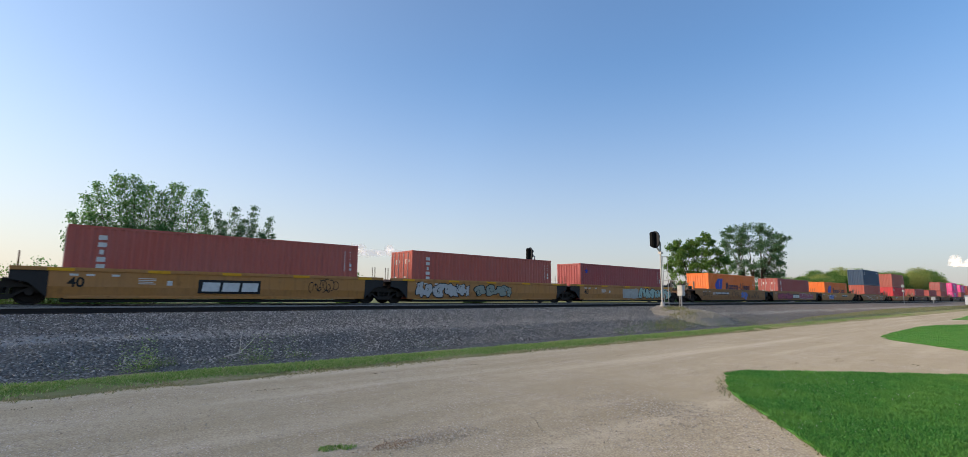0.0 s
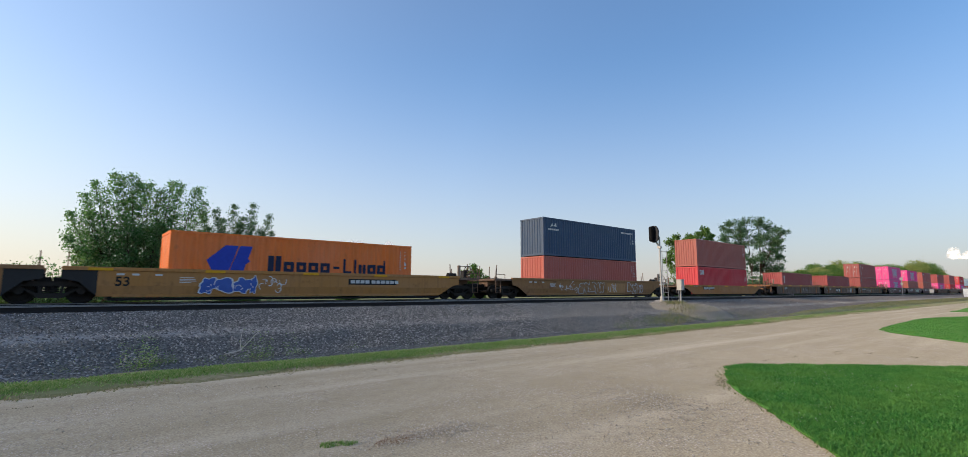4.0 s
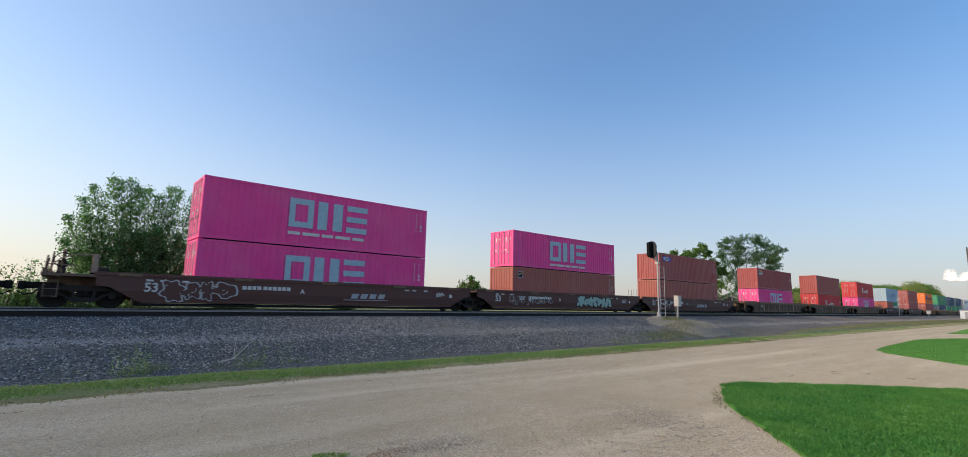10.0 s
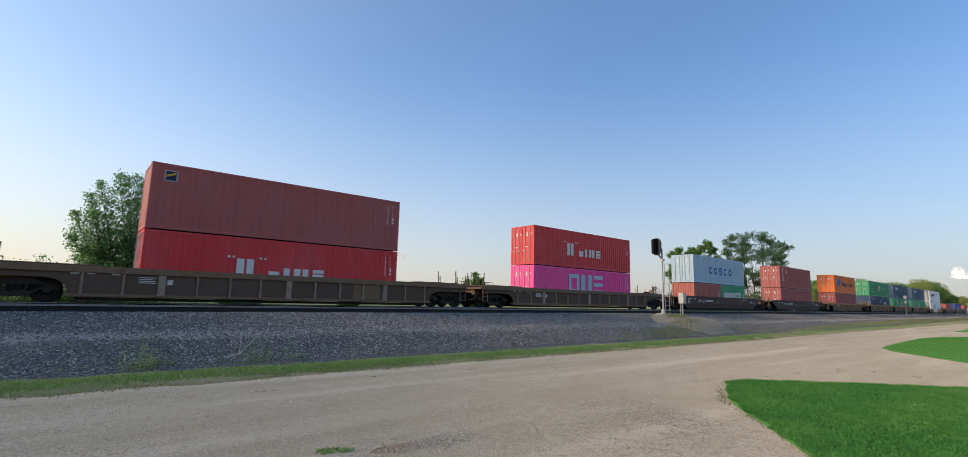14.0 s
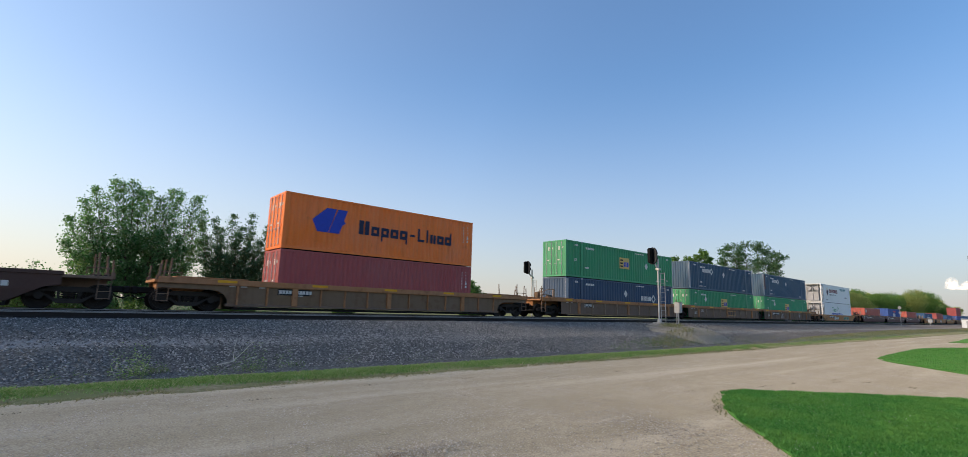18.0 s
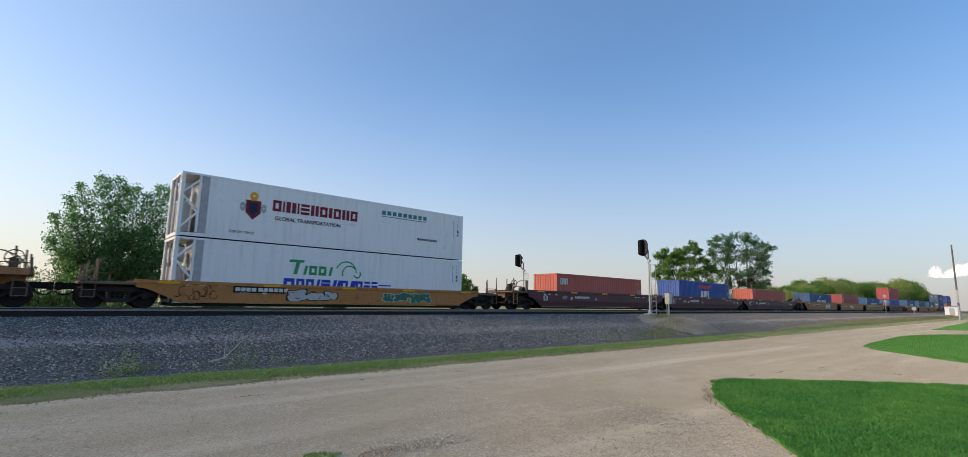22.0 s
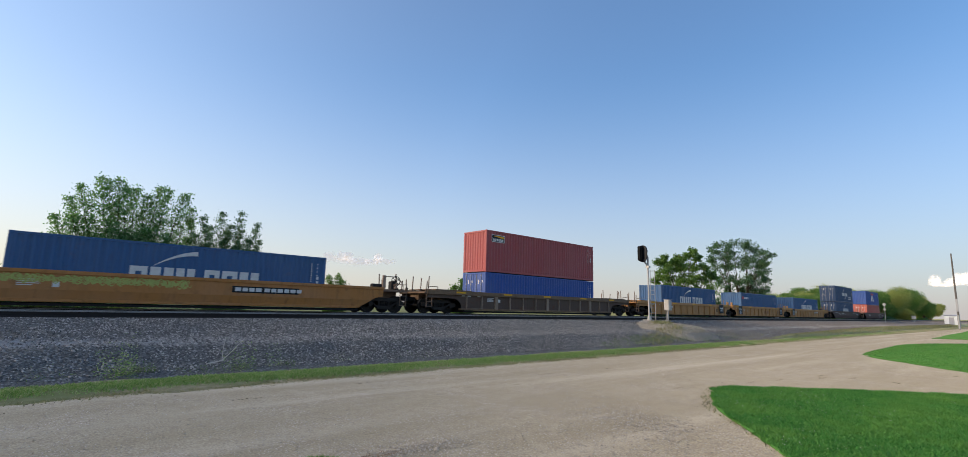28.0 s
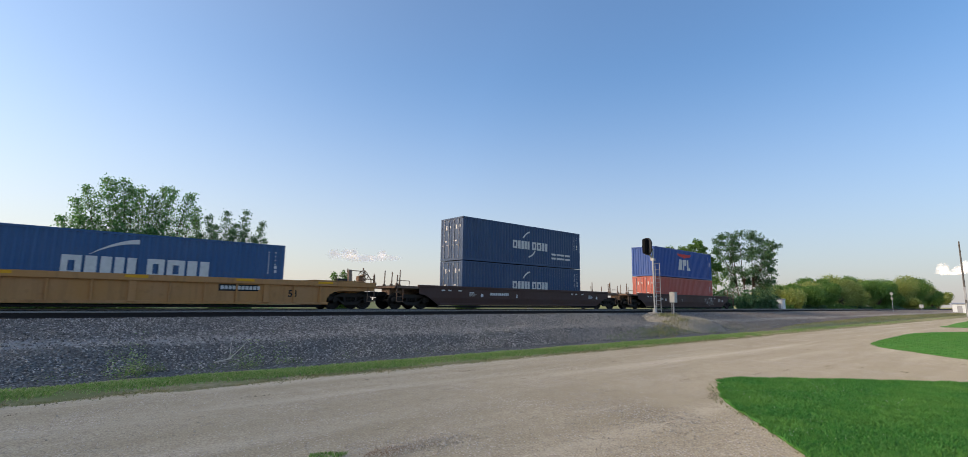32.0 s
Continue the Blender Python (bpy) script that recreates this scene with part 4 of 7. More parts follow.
def round_tree(x, y, h, w, leaf, label, seed, size=0.30, n=2800):
    """A far tree: short trunk, limbs, and a crown of many leaf clumps in uneven lobes."""
    g, r = random.Random(seed), np.random.RandomState(seed)
    t = thing("tree", label, "tree", pose(x, y, -0.1), "far row of trees")
    wood, tips = Geo().cyl((0, 0, -0.2), (0, 0, h * 0.45), w * 0.05, 7, w * 0.03), []
    for i in range(11):
        a = g.uniform(0, 6.28)
        q = g.uniform(0.15, 0.36) * w
        c = Vector((q * math.cos(a), q * math.sin(a), h * g.uniform(0.30, 0.82)))
        wood.cyl((0, 0, h * 0.25), c, w * 0.02, 5, w * 0.006)
        rad = w * g.uniform(0.16, 0.27) * (1.15 - 0.5 * c.z / h)
        d = r.normal(0, 1, (n // 11, 3))
        d /= np.linalg.norm(d, axis=1)[:, None]
        d *= (rad * r.uniform(0.55, 1.05, (n // 11, 1)) ** 0.5)
        tips.append(d * np.array([1, 1, 0.9]) + np.array(c))
    part("trunk", wood, M_BARK, t)
    part("crown", leaf_mesh("crown", np.clip(np.concatenate(tips), (-99, -99, 0.3), (99, 99, h)), 5, w * 0.03, size, leaf, seed + 3), None, t)
    return t


def lobe_tree(x, y, turn, lobes, leaf, label, seed, size=0.2, per=300, trunk=0.2, k=1.0):
    """A tree seen as leafy masses with gaps between; lobes: (across, up, radius), turned about its foot."""
    g, r = random.Random(seed), np.random.RandomState(seed)
    t = thing("tree", label, "tree", pose(x, y, -0.1, 0, 0, turn))
    wood, tips = Geo(), []
    high = max(z for _, z, _ in lobes)
    lobes = [(u * k, z * k, rad * k * (1.38 - 0.38 * z / high)) for u, z, rad in lobes]
    lobes += [(u * 0.94 + g.uniform(-0.8, 0.8) * rad, z + g.uniform(-0.9, 0.7) * rad, rad * g.uniform(0.5, 0.85)) for u, z, rad in lobes]
    stems = [(g.uniform(-0.5, 0.5), -1.4), (g.uniform(-0.5, 0.5), 0.2), (g.uniform(-0.5, 0.5), 1.5)]
    top_ = high * k
    for dx, dy in stems:
        wood.cyl((dx * 0.4, dy * 0.4, -0.2), (dx, dy, top_ * 0.5), trunk, 8, trunk * 0.5)
    for u, z, rad in lobes:
        c = Vector((g.uniform(-2.5, 2.5), u, z))
        dx, dy = min(stems, key=lambda q: abs(q[1] - u * 0.6))
        wood.cyl((dx * 0.8, dy * 0.8, top_ * 0.36), c.lerp(Vector((dx, dy, top_ * 0.5)), 0.5), trunk * 0.5, 6, trunk * 0.28)
        wood.cyl(c.lerp(Vector((dx, dy, top_ * 0.5)), 0.5), c, trunk * 0.28, 6, trunk * 0.1)
        for q_ in range(14):       # twigs, each with tufts of leaves near its end
            d = Vector((g.gauss(0, 1), g.gauss(0, 1), g.gauss(0.2, 0.8))).normalized() * rad * g.uniform(0.4, 1.1)
            wood.cyl(c, c + d, trunk * 0.1, 4, 0.012)
            for s in (0.55, 0.8, 1.0):
                v = r.normal(0, 1, (per // 42, 3))
                v *= (r.uniform(0, 1, (len(v), 1)) ** 0.5 * rad * 0.46) / np.linalg.norm(v, axis=1)[:, None]
                tips.append(np.array(c + d * s) + v * np.array([1, 1, 0.7]))
    part("trunk", wood, M_BARK, t, "grey-brown stems and limbs")
    part("crown", leaf_mesh("crown", np.concatenate(tips), 1, 0.05, size, leaf, seed + 1), None, t)
    return t


def build_plants():
    plume_tree(3.5, 34.2, -0.1, [(-3.5, 0.3, 5.9), (-2.8, -0.4, 6.0), (-2.9, 0.4, 7.0), (-2.6, -0.2, 7.6), (-1.7, 0.3, 8.3), (-0.95, -0.3, 8.2), (0.0, 0.5, 8.0), (1.0, -0.1, 8.1), (1.55, 0.4, 8.2), (2.35, -0.3, 7.9), (2.9, 0.2, 7.2), (-3.5, -0.7, 4.6), (-2.9, 0.6, 4.0), (2.9, 0.5, 5.4), (0.4, -0.9, 5.6), (1.6, -0.9, 5.2), (-1.1, -0.9, 5.6), (-1.35, 0.0, 8.1), (-0.5, 0.2, 7.9), (0.5, 0.1, 7.6)],
               M_LEAF_A, "many-stemmed silvery green tree behind the tracks", 101, size=0.058, spread=0.14, per=10, fat=0.84, slim=1.0, knots=19, k=0.985, trunk=0.07)
    plume_tree(8.3, 34.6, -0.1, [(-1.9, 0.2, 6.5), (-1.2, -0.2, 6.7), (-0.1, 0.3, 7.2), (0.95, -0.1, 7.3), (0.4, 0.2, 6.4), (2.05, 0.1, 6.7), (2.3, 0.3, 5.6), (1.5, -0.2, 5.6), (2.8, -0.3, 4.7), (2.9, 0.2, 3.9), (-1.0, -0.5, 5.0), (0.6, -0.6, 5.0), (-0.7, 0.4, 6.2), (0.1, -0.4, 5.9), (1.1, 0.4, 6.2), (-1.5, 0.4, 5.6), (1.9, -0.4, 4.9), (-0.2, 0.5, 4.6), (1.2, -0.7, 4.2)],
               M_LEAF_C, "dark green shrubby tree with long loose twigs", 107, size=0.055, spread=0.12, per=9, fat=0.74, slim=1.1, knots=17, k=1.0, bare=0.10, trunk=0.05)
    plume_tree(32.7, 40.0, -0.1, [(-2.1, 0, 3.5), (-1.1, 0.2, 4.2), (-0.1, -0.1, 5.0), (0.9, 0.1, 4.4), (1.9, 0, 3.6), (0.3, 0.4, 3.9)], M_LEAF_B, "small bright green tree behind the far track", 113, size=0.10, spread=0.16, per=7, fat=0.95, trunk=0.05, k=0.86)
    plume_tree(16.8, 36.0, -0.1, [(-1.3, 0, 3.5), (-0.5, 0.2, 4.3), (0.2, -0.1, 4.5), (0.8, 0.1, 4.0), (1.4, 0, 3.4)], M_LEAF_B, "small leafy shrub behind the far track", 117, size=0.06, spread=0.12, per=7, fat=0.7, trunk=0.04, k=0.84)
    lobe_tree(90.0, 34.6, 21.0, [(4.1, 12.3, 1.2), (2.3, 13.2, 1.3), (0.6, 13.5, 1.3), (-1.2, 13.1, 1.4), (-3.1, 12.7, 1.4), (-4.1, 11.8, 1.2), (3.7, 10.9, 1.4), (2.0, 11.6, 1.5), (0.4, 11.7, 1.5), (-1.5, 11.5, 1.5), (-3.3, 10.8, 1.5), (-4.3, 10.0, 0.9), (3.1, 9.2, 1.3), (1.4, 9.7, 1.3), (-0.5, 9.7, 1.3), (-2.2, 9.4, 1.5), (-3.8, 8.7, 1.2), (2.5, 7.6, 1.1), (0.9, 7.6, 0.9), (-1.3, 7.4, 1.1), (-3.0, 7.3, 1.3),
                                 (-4.3, 7.4, 0.8), (1.9, 5.8, 1.1), (-0.3, 5.7, 1.0), (-2.4, 5.7, 1.4), (-4.0, 5.9, 0.9), (1.4, 3.9, 1.4), (-1.7, 3.9, 1.4), (-0.5, 2.5, 1.4), (-3.3, 3.8, 1.3), (2.7, 3.7, 1.3)],
              M_LEAF_C, "tall dark green tree with an open crown", 121, size=0.12, per=380, trunk=0.11)
    lobe_tree(71.0, 34.5, 25.9, [(4.0, 8.8, 0.8), (3.0, 9.4, 0.8), (1.8, 9.4, 0.9), (0.5, 9.8, 0.9), (-0.5, 9.8, 0.9), (-1.3, 9.2, 0.8), (3.6, 7.7, 1.0), (2.1, 8.0, 1.0), (0.7, 8.3, 1.1), (-0.7, 8.1, 1.0), (-2.1, 8.3, 0.9), (-3.1, 7.7, 0.9), (-3.6, 6.8, 0.8), (4.1, 6.6, 0.9), (2.5, 6.5, 1.0), (0.8, 6.6, 1.0), (-0.9, 6.6, 1.0), (-2.5, 6.4, 1.0), (3.7, 4.9, 1.0), (1.4, 5.0, 1.0), (-0.9, 5.0, 1.0),
                                 (-3.0, 5.0, 1.0), (0.3, 3.3, 1.1), (2.8, 3.3, 1.1), (-1.9, 3.4, 1.1)],
              M_LEAF_B, "broad bright green tree behind the tracks", 127, size=0.12, per=470, trunk=0.09)
    for i, (bx, by, rx, h) in enumerate([(-2.0, 30.6, 1.3, 3.6), (-0.7, 30.9, 0.9, 3.75), (0.4, 31.0, 1.0, 3.6), (1.5, 31.0, 0.9, 3.4), (2.6, 31.4, 1.6, 2.0), (5.0, 31.6, 1.8, 1.9), (7.6, 31.8, 1.6, 1.8), (10.5, 32.2, 1.8, 1.5), (-5.0, 30.8, 1.8, 2.7)]):
        bush(bx, by, -0.1, rx, 0.9, h, 42, M_LEAF_A if i % 2 else M_LEAF_B, "tall leafy weeds and brush beside the track", 140 + i, 0.052, "brush")
    for i, (bx, by, rx, h) in enumerate([(80.0, 35.0, 4.0, 4.5), (88.0, 33.0, 4.5, 4.8), (96.0, 34.0, 4.0, 4.0), (66.0, 35.5, 3.5, 3.6), (74.0, 34.5, 3.5, 3.8)]):
        bush(bx, by, -0.1, rx, 2.0, h, 70, M_LEAF_C, "dense dark brush at the foot of the trees", 160 + i, 0.17, "brush")
    rr = random.Random(9)
    spec = [(126, 42, 6.4), (134, 44, 6.8), (141, 41, 7.4), (150, 45, 8.0), (159, 42, 8.4), (169, 46, 9.2), (180, 42, 10.6), (192, 46, 11.6), (203, 42, 11.4), (216, 45, 11.0), (228, 42, 10.4), (242, 44, 11.0), (256, 42, 13.5), (272, 42, 15.6), (288, 44, 15.0), (306, 42, 13.6), (326, 43, 12.6), (350, 42, 11.4), (380, 43, 10.0), (246, 36, 5.0)]
    leaves = [M_LEAF_D, M_LEAF_D, M_LEAF_B, M_LEAF_D, M_LEAF_E, M_LEAF_B, M_LEAF_E, M_LEAF_D]
    for i, (tx, ty, th) in enumerate(spec):
        kind = leaves[(i * 5 + i // 3) % len(leaves)] if i < len(spec) - 1 else M_LEAF_D
        lab = {M_LEAF_D.name: "rounded yellow-green tree in a far row", M_LEAF_B.name: "rounded fresh green tree in a far row", M_LEAF_C.name: "rounded dark green tree in a far row", M_LEAF_E.name: "rounded tree turning rusty in a far row"}[kind.name]
        round_tree(tx, ty, th, th * rr.uniform(0.95, 1.25) + 3, kind, lab, 200 + i, 0.12 + tx * 0.0003, 4600)
    for i, bx in enumerate(range(120, 330, 22)):
        bush(bx + rr.uniform(-4, 4), 38 + rr.uniform(-1, 2), -0.1, 12, 2.0, 2.2, 60, M_LEAF_C if i % 2 else M_LEAF_B, "low brush under the far trees", 240 + i, 0.32, "brush")


# ---- wayside things ----
M_POLE = rough_stuff("weathered_pole_wood", (0.15, 0.14, 0.135), (0.23, 0.215, 0.205), 14.0, 0.9, 0.5, 0.01)
M_CASE = plain("signal_housing_grey", (0.030, 0.033, 0.038), 0.55)
M_HEAD = plain("signal_black", (0.006, 0.0065, 0.007), 0.75)
M_HEAD.node_tree.nodes["Principled BSDF"].inputs["Specular IOR Level"].default_value = 0.12


def signal(x, y, z0, top, label, lean=0.0):
    """A colour-light signal: mast on a base, ladder, and a black head with two hooded lenses."""
    s = thing("railway_signal", label, "signal", pose(x, y, z0))
    h = top - z0
    part("base", Geo().cbox(-0.32, 0.32, -0.32, 0.32, -0.5, 0.10, 0.03), M_CONC, s, "concrete foot")
    part("mast", Geo().cyl((0, 0, 0.05), (0, 0, h - 0.75), 0.058, 14).cyl((0, 0, 0.05), (0, 0, 0.35), 0.15, 14, 0.10), M_ALU, s, "silver painted mast")
    part("bracket", Geo().cyl((0, 0, h - 1.45), (-0.30, 0.05, h - 1.15), 0.06, 8).cyl((-0.30, 0.05, h - 1.2), (-0.30, 0.05, h - 0.95), 0.06, 8).box(-0.12, 0.12, -0.12, 0.12, h - 1.55, h - 1.40), M_ALU, s)
    head = Geo()
    n, cx = 20, 0.0
    pts = [(cx + 0.40 * math.cos(a), h - 0.40 + 0.40 * math.sin(a)) for a in [math.pi * i / 10 for i in range(11)]] + [(cx + 0.40 * math.cos(a), h - 0.78 + 0.40 * math.sin(a)) for a in [math.pi + math.pi * i / 10 for i in range(11)]]
    head.plate(pts[::-1], -0.05, 0.04)
    hd = part("signal_head", head, M_CASE, s, "black oval backing plate", pose(-0.46, 0.12, 0, 0, 0, lean))
    part("lamp_case", Geo().cbox(cx - 0.16, cx + 0.16, 0.04, 0.32, h - 1.10, h - 0.06, 0.06), M_HEAD, hd, "black lamp housing")
    part("case_door", Geo().cbox(cx - 0.13, cx + 0.13, 0.32, 0.35, h - 1.04, h - 0.12, 0.02), M_HEAD, hd)
    for zz in (h - 0.40, h - 0.78):
        hood = Geo()
        m = 14
        for i in range(m):
            a, b = math.pi * (-0.1 + 1.2 * i / m), math.pi * (-0.1 + 1.2 * (i + 1) / m)
            hood.add([(cx + 0.235 * math.cos(q), yy, zz + 0.215 * math.sin(q)) for q, yy in ((a, -0.05), (b, -0.05), (b, -0.24), (a, -0.24))], [(0, 1, 2, 3)])
        part("hood", hood, M_HEAD, hd)
        part("lens", Geo().cyl((cx, -0.045, zz), (cx, -0.065, zz), 0.11, 16), M_HEAD, hd, "dark glass lens")
    for k in (0.13, 0.42):
        part("ladder_rail", Geo().cyl((k * 0.6, -k * 0.8, -0.2), (k * 0.6, -k * 0.8, h - 1.7), 0.022, 6), M_GALV, s)
    rung = kept("rung", lambda: Geo().cyl((0.078, -0.104, 0), (0.252, -0.336, 0), 0.013, 5).mesh("rung", M_GALV))
    for zz in (h - 1.75, 1.2):
        part("ladder_brace", Geo().cyl((0, 0, zz), (0.21, -0.29, zz), 0.02, 6), M_GALV, s)
    for i in range(int((h - 1.9) / 0.3)):
        part("rung", rung, None, s, "", pose(0, 0, 0.3 + i * 0.3))
    return s


def build_wayside():
    signal(31.19, 17.93, 0.98, 6.15, "silver signal mast with a black oval head and ladder", 75)
    signal(32.35, 31.0, 0.2, 6.0, "silver signal mast with a black oval head behind the train", 75)
    c = thing("relay_box", "grey metal relay cabinet on a thin steel post", "cabinet", pose(32.95, 17.5, 0.72))
    part("post", Geo().cyl((0, 0, -0.3), (0, 0, 1.15), 0.055, 10).cyl((0.22, 0.25, -0.3), (0.22, 0.25, 1.3), 0.025, 8), M_GALV, c)
    part("case", Geo().cbox(-0.20, 0.20, -0.18, 0.18, 1.02, 1.74, 0.02), M_ALU, c)
    part("door", Geo().cbox(-0.17, 0.17, -0.205, -0.175, 1.06, 1.70, 0.008), M_ALU, c)
    part("hasp", Geo().box(0.08, 0.13, -0.23, -0.20, 1.34, 1.42), M_GALV, c)
    part("rain_hood", Geo().cbox(-0.23, 0.23, -0.24, 0.21, 1.74, 1.77, 0.008), M_ALU, c)
    # equipment hut near the road, far along the line
    for x, y, w, d, h, lab in ((160.0, 14.4, 3.2, 2.5, 2.6, "small white metal equipment hut beside the line"), (100.8, 33.0, 1.9, 1.5, 2.8, "small pale equipment cabin behind the tracks")):
        b = thing("equipment_hut", lab, "hut", pose(x, y, -0.05, 0, 0, 5))
        part("wall", Geo().cbox(-w / 2, w / 2, -d / 2, d / 2, 0.1, h - 0.15, 0.03), M_HUT, b, "white ribbed metal walls")
        part("roof", Geo().plate([(-w / 2 - 0.1, h - 0.15), (w / 2 + 0.1, h - 0.15), (w / 2 + 0.1, h - 0.05), (0, h + 0.12), (-w / 2 - 0.1, h - 0.05)], -d / 2 - 0.1, d / 2 + 0.1), M_GALV, b)
        part("door", Geo().cbox(-w / 2 - 0.02, -w / 2 + 0.01, -0.45, 0.45, 0.15, 2.15, 0.008), M_SILVER, b)
        part("plinth", Geo().box(-w / 2 - 0.05, w / 2 + 0.05, -d / 2 - 0.05, d / 2 + 0.05, -0.1, 0.1), M_CONC, b)
    p = thing("utility_pole", "weathered grey wooden utility pole leaning slightly", "pole", pose(119.6, 9.85, 0, 0, 0.5, 0))
    part("pole", Geo().cyl((0, 0, -0.5), (0.0, 0.0, 13.2), 0.17, 10, 0.11), M_POLE, p)
    part("guard", Geo().cyl((0, 0, 0), (0, 0, 2.4), 0.19, 10, 0.18), M_GALV, p)
    part("marker", Geo().cbox(-0.3, -0.18, -0.16, 0.16, 3.0, 5.2, 0.02), M_SILVER, p)
    g = thing("crossing_sign", "grey back of a crossing sign on its post", "sign", pose(110.0, 18.3, 0.6, 0, 0, -90))
    part("post", Geo().cyl((0, 0, -0.4), (0, 0, 3.6), 0.045, 8), M_GALV, g)
    part("disc", Geo().cyl((0, -0.05, 3.3), (0, 0.05, 3.3), 0.25, 16), M_SIGNBACK, g)
    part("disc", Geo().cyl((0, -0.05, 2.45), (0, 0.05, 2.45), 0.20, 16), M_SIGNBACK, g)
    g = thing("crossing_sign", "small pale board on a post by the crossing", "sign", pose(143.0, 18.9, 0.5, 0, 0, -90))
    part("post", Geo().cyl((0, 0, -0.4), (0, 0, 1.6), 0.06, 8), M_GALV, g)
    part("board", Geo().cbox(-0.35, 0.35, -0.04, 0.04, 1.0, 1.7, 0.02), M_SILVER, g)


M_CLOUD, _n, _l, _b = nodes_of("cloud_vapour")
_b.inputs["Base Color"].default_value, _b.inputs["Roughness"].default_value = (0.97, 0.95, 0.94, 1), 1.0
# a weak warm glow is added so the cloud stands brighter than the sky
_b.inputs["Emission Color"].default_value, _b.inputs["Emission Strength"].default_value = (1.0, 0.90, 0.85, 1), 0.20
_co, _ = shifted(_n, _l)
_far = _n.new("ShaderNodeVectorMath")
_far.operation = "LENGTH"
_l.new(_n.new("ShaderNodeTexCoord").outputs["Object"], _far.inputs[0])
_edge = _n.new("ShaderNodeMath")
_edge.operation = "MULTIPLY_ADD"
_l.new(noise_node(_n, _l, _co, 2.2, 5), _edge.inputs[0])
_edge.inputs[1].default_value = 1.1
_l.new(_far.outputs["Value"], _edge.inputs[2])
_thin, _mix = _n.new("ShaderNodeBsdfTransparent"), _n.new("ShaderNodeMixShader")
_l.new(ramp(_n, _l, _edge.outputs[0], 1.42, 0.85), _mix.inputs[0])
_l.new(_thin.outputs[0], _mix.inputs[1])
_l.new(_b.outputs[0], _mix.inputs[2])
_l.new(_mix.outputs[0], _n["Material Output"].inputs[0])


def cloud(az, el, dist, lobes, label):
    """A small cloud on the horizon, kilometres off: soft-edged veils. lobes: (across, up, half width, half height) in metres."""
    a = radians(az)
    c = thing("cloud", label, "cloud", pose(dist * math.cos(a), dist * math.sin(a), 1.65 + dist * math.tan(radians(el)), 0, 0, az), kind="structure")
    veil_me = kept("veil", lambda: Geo().add([(0, -1, -1), (0, 1, -1), (0, 1, 1), (0, -1, 1)], [(0, 1, 2, 3)]).mesh("veil", M_CLOUD))
    for i, (u, z, w, h) in enumerate(lobes):
        part("veil", veil_me, None, c, "", Matrix.Translation((-i * 6.0, u, z)) @ Matrix.Diagonal((1, w, h, 1)))


# ---- shipping containers ----
def corrugated(L, z0, z1, y, depth, pitch, out):
    """A wall along x whose ribs stand out towards out (-1 or +1)."""
    g, xs, n = Geo(), [], max(1, round(L / pitch))
    p = L / n
    for i in range(n):
        for f, d in ((0.0, 0), (0.25, 0), (0.5, 1), (0.75, 1)):
            xs.append((-L / 2 + (i + f) * p, d))
    xs.append((L / 2, 0))
    vs = []
    for x, d in xs:
        yy = y - out * depth * d
        vs += [(x, yy, z0), (x, yy, z1)]
    fs = [(2 * i, 2 * i + 2, 2 * i + 3, 2 * i + 1) for i in range(len(xs) - 1)]
    if out > 0:
        fs = [f[::-1] for f in fs]
    return g.add(vs, fs)


def end_corrugated(x, z0, z1, out):
    g = corrugated(2.12, z0, z1, 0, 0.04, 0.25, -1)
    # turn the wall so that it faces along x
    g.v = [(x + out * -yy, xx * -out, zz) for xx, yy, zz in g.v]
    return g


def container_frame(L, H):
    g = Geo()
    for y in (-1, 1):
        a, b = sorted((y * 1.219, y * 1.12))
        g.box(-L / 2 + 0.16, L / 2 - 0.16, a, b, 0.02, 0.17)
        g.box(-L / 2 + 0.16, L / 2 - 0.16, a, b, H - 0.10, H - 0.01)
        for x in (-1, 1):
            p, q = sorted((x * L / 2, x * (L / 2 - 0.165)))
            g.cbox(p, q, *sorted((y * 1.219, y * 1.06)), 0.118, H - 0.118, 0.012)
    for x in (-1, 1):
        p, q = sorted((x * L / 2, x * (L / 2 - 0.10)))
        g.box(p, q, -1.06, 1.06, 0.02, 0.16)
        g.box(p, q, -1.06, 1.06, H - 0.12, H - 0.01)
    return g


def small_marks(L, H):
    """Two columns and a row of tiny stencil bars near one end, as on all boxes."""
    g = Geo()
    x = L / 2 - 0.78
    for i in range(11):
        quad(g, x, x + 0.05, H - 0.42 - i * 0.10, H - 0.36 - i * 0.10, -1.2235)
    for i, h in enumerate((0.05, 0.05, 0.05, 0.05, 0.16, 0.12)):
        quad(g, x + 0.30, x + 0.36 + (0.06 if i > 3 else 0), H - 0.42 - i * 0.19, H - 0.42 - i * 0.19 + h, -1.2235)
    return g


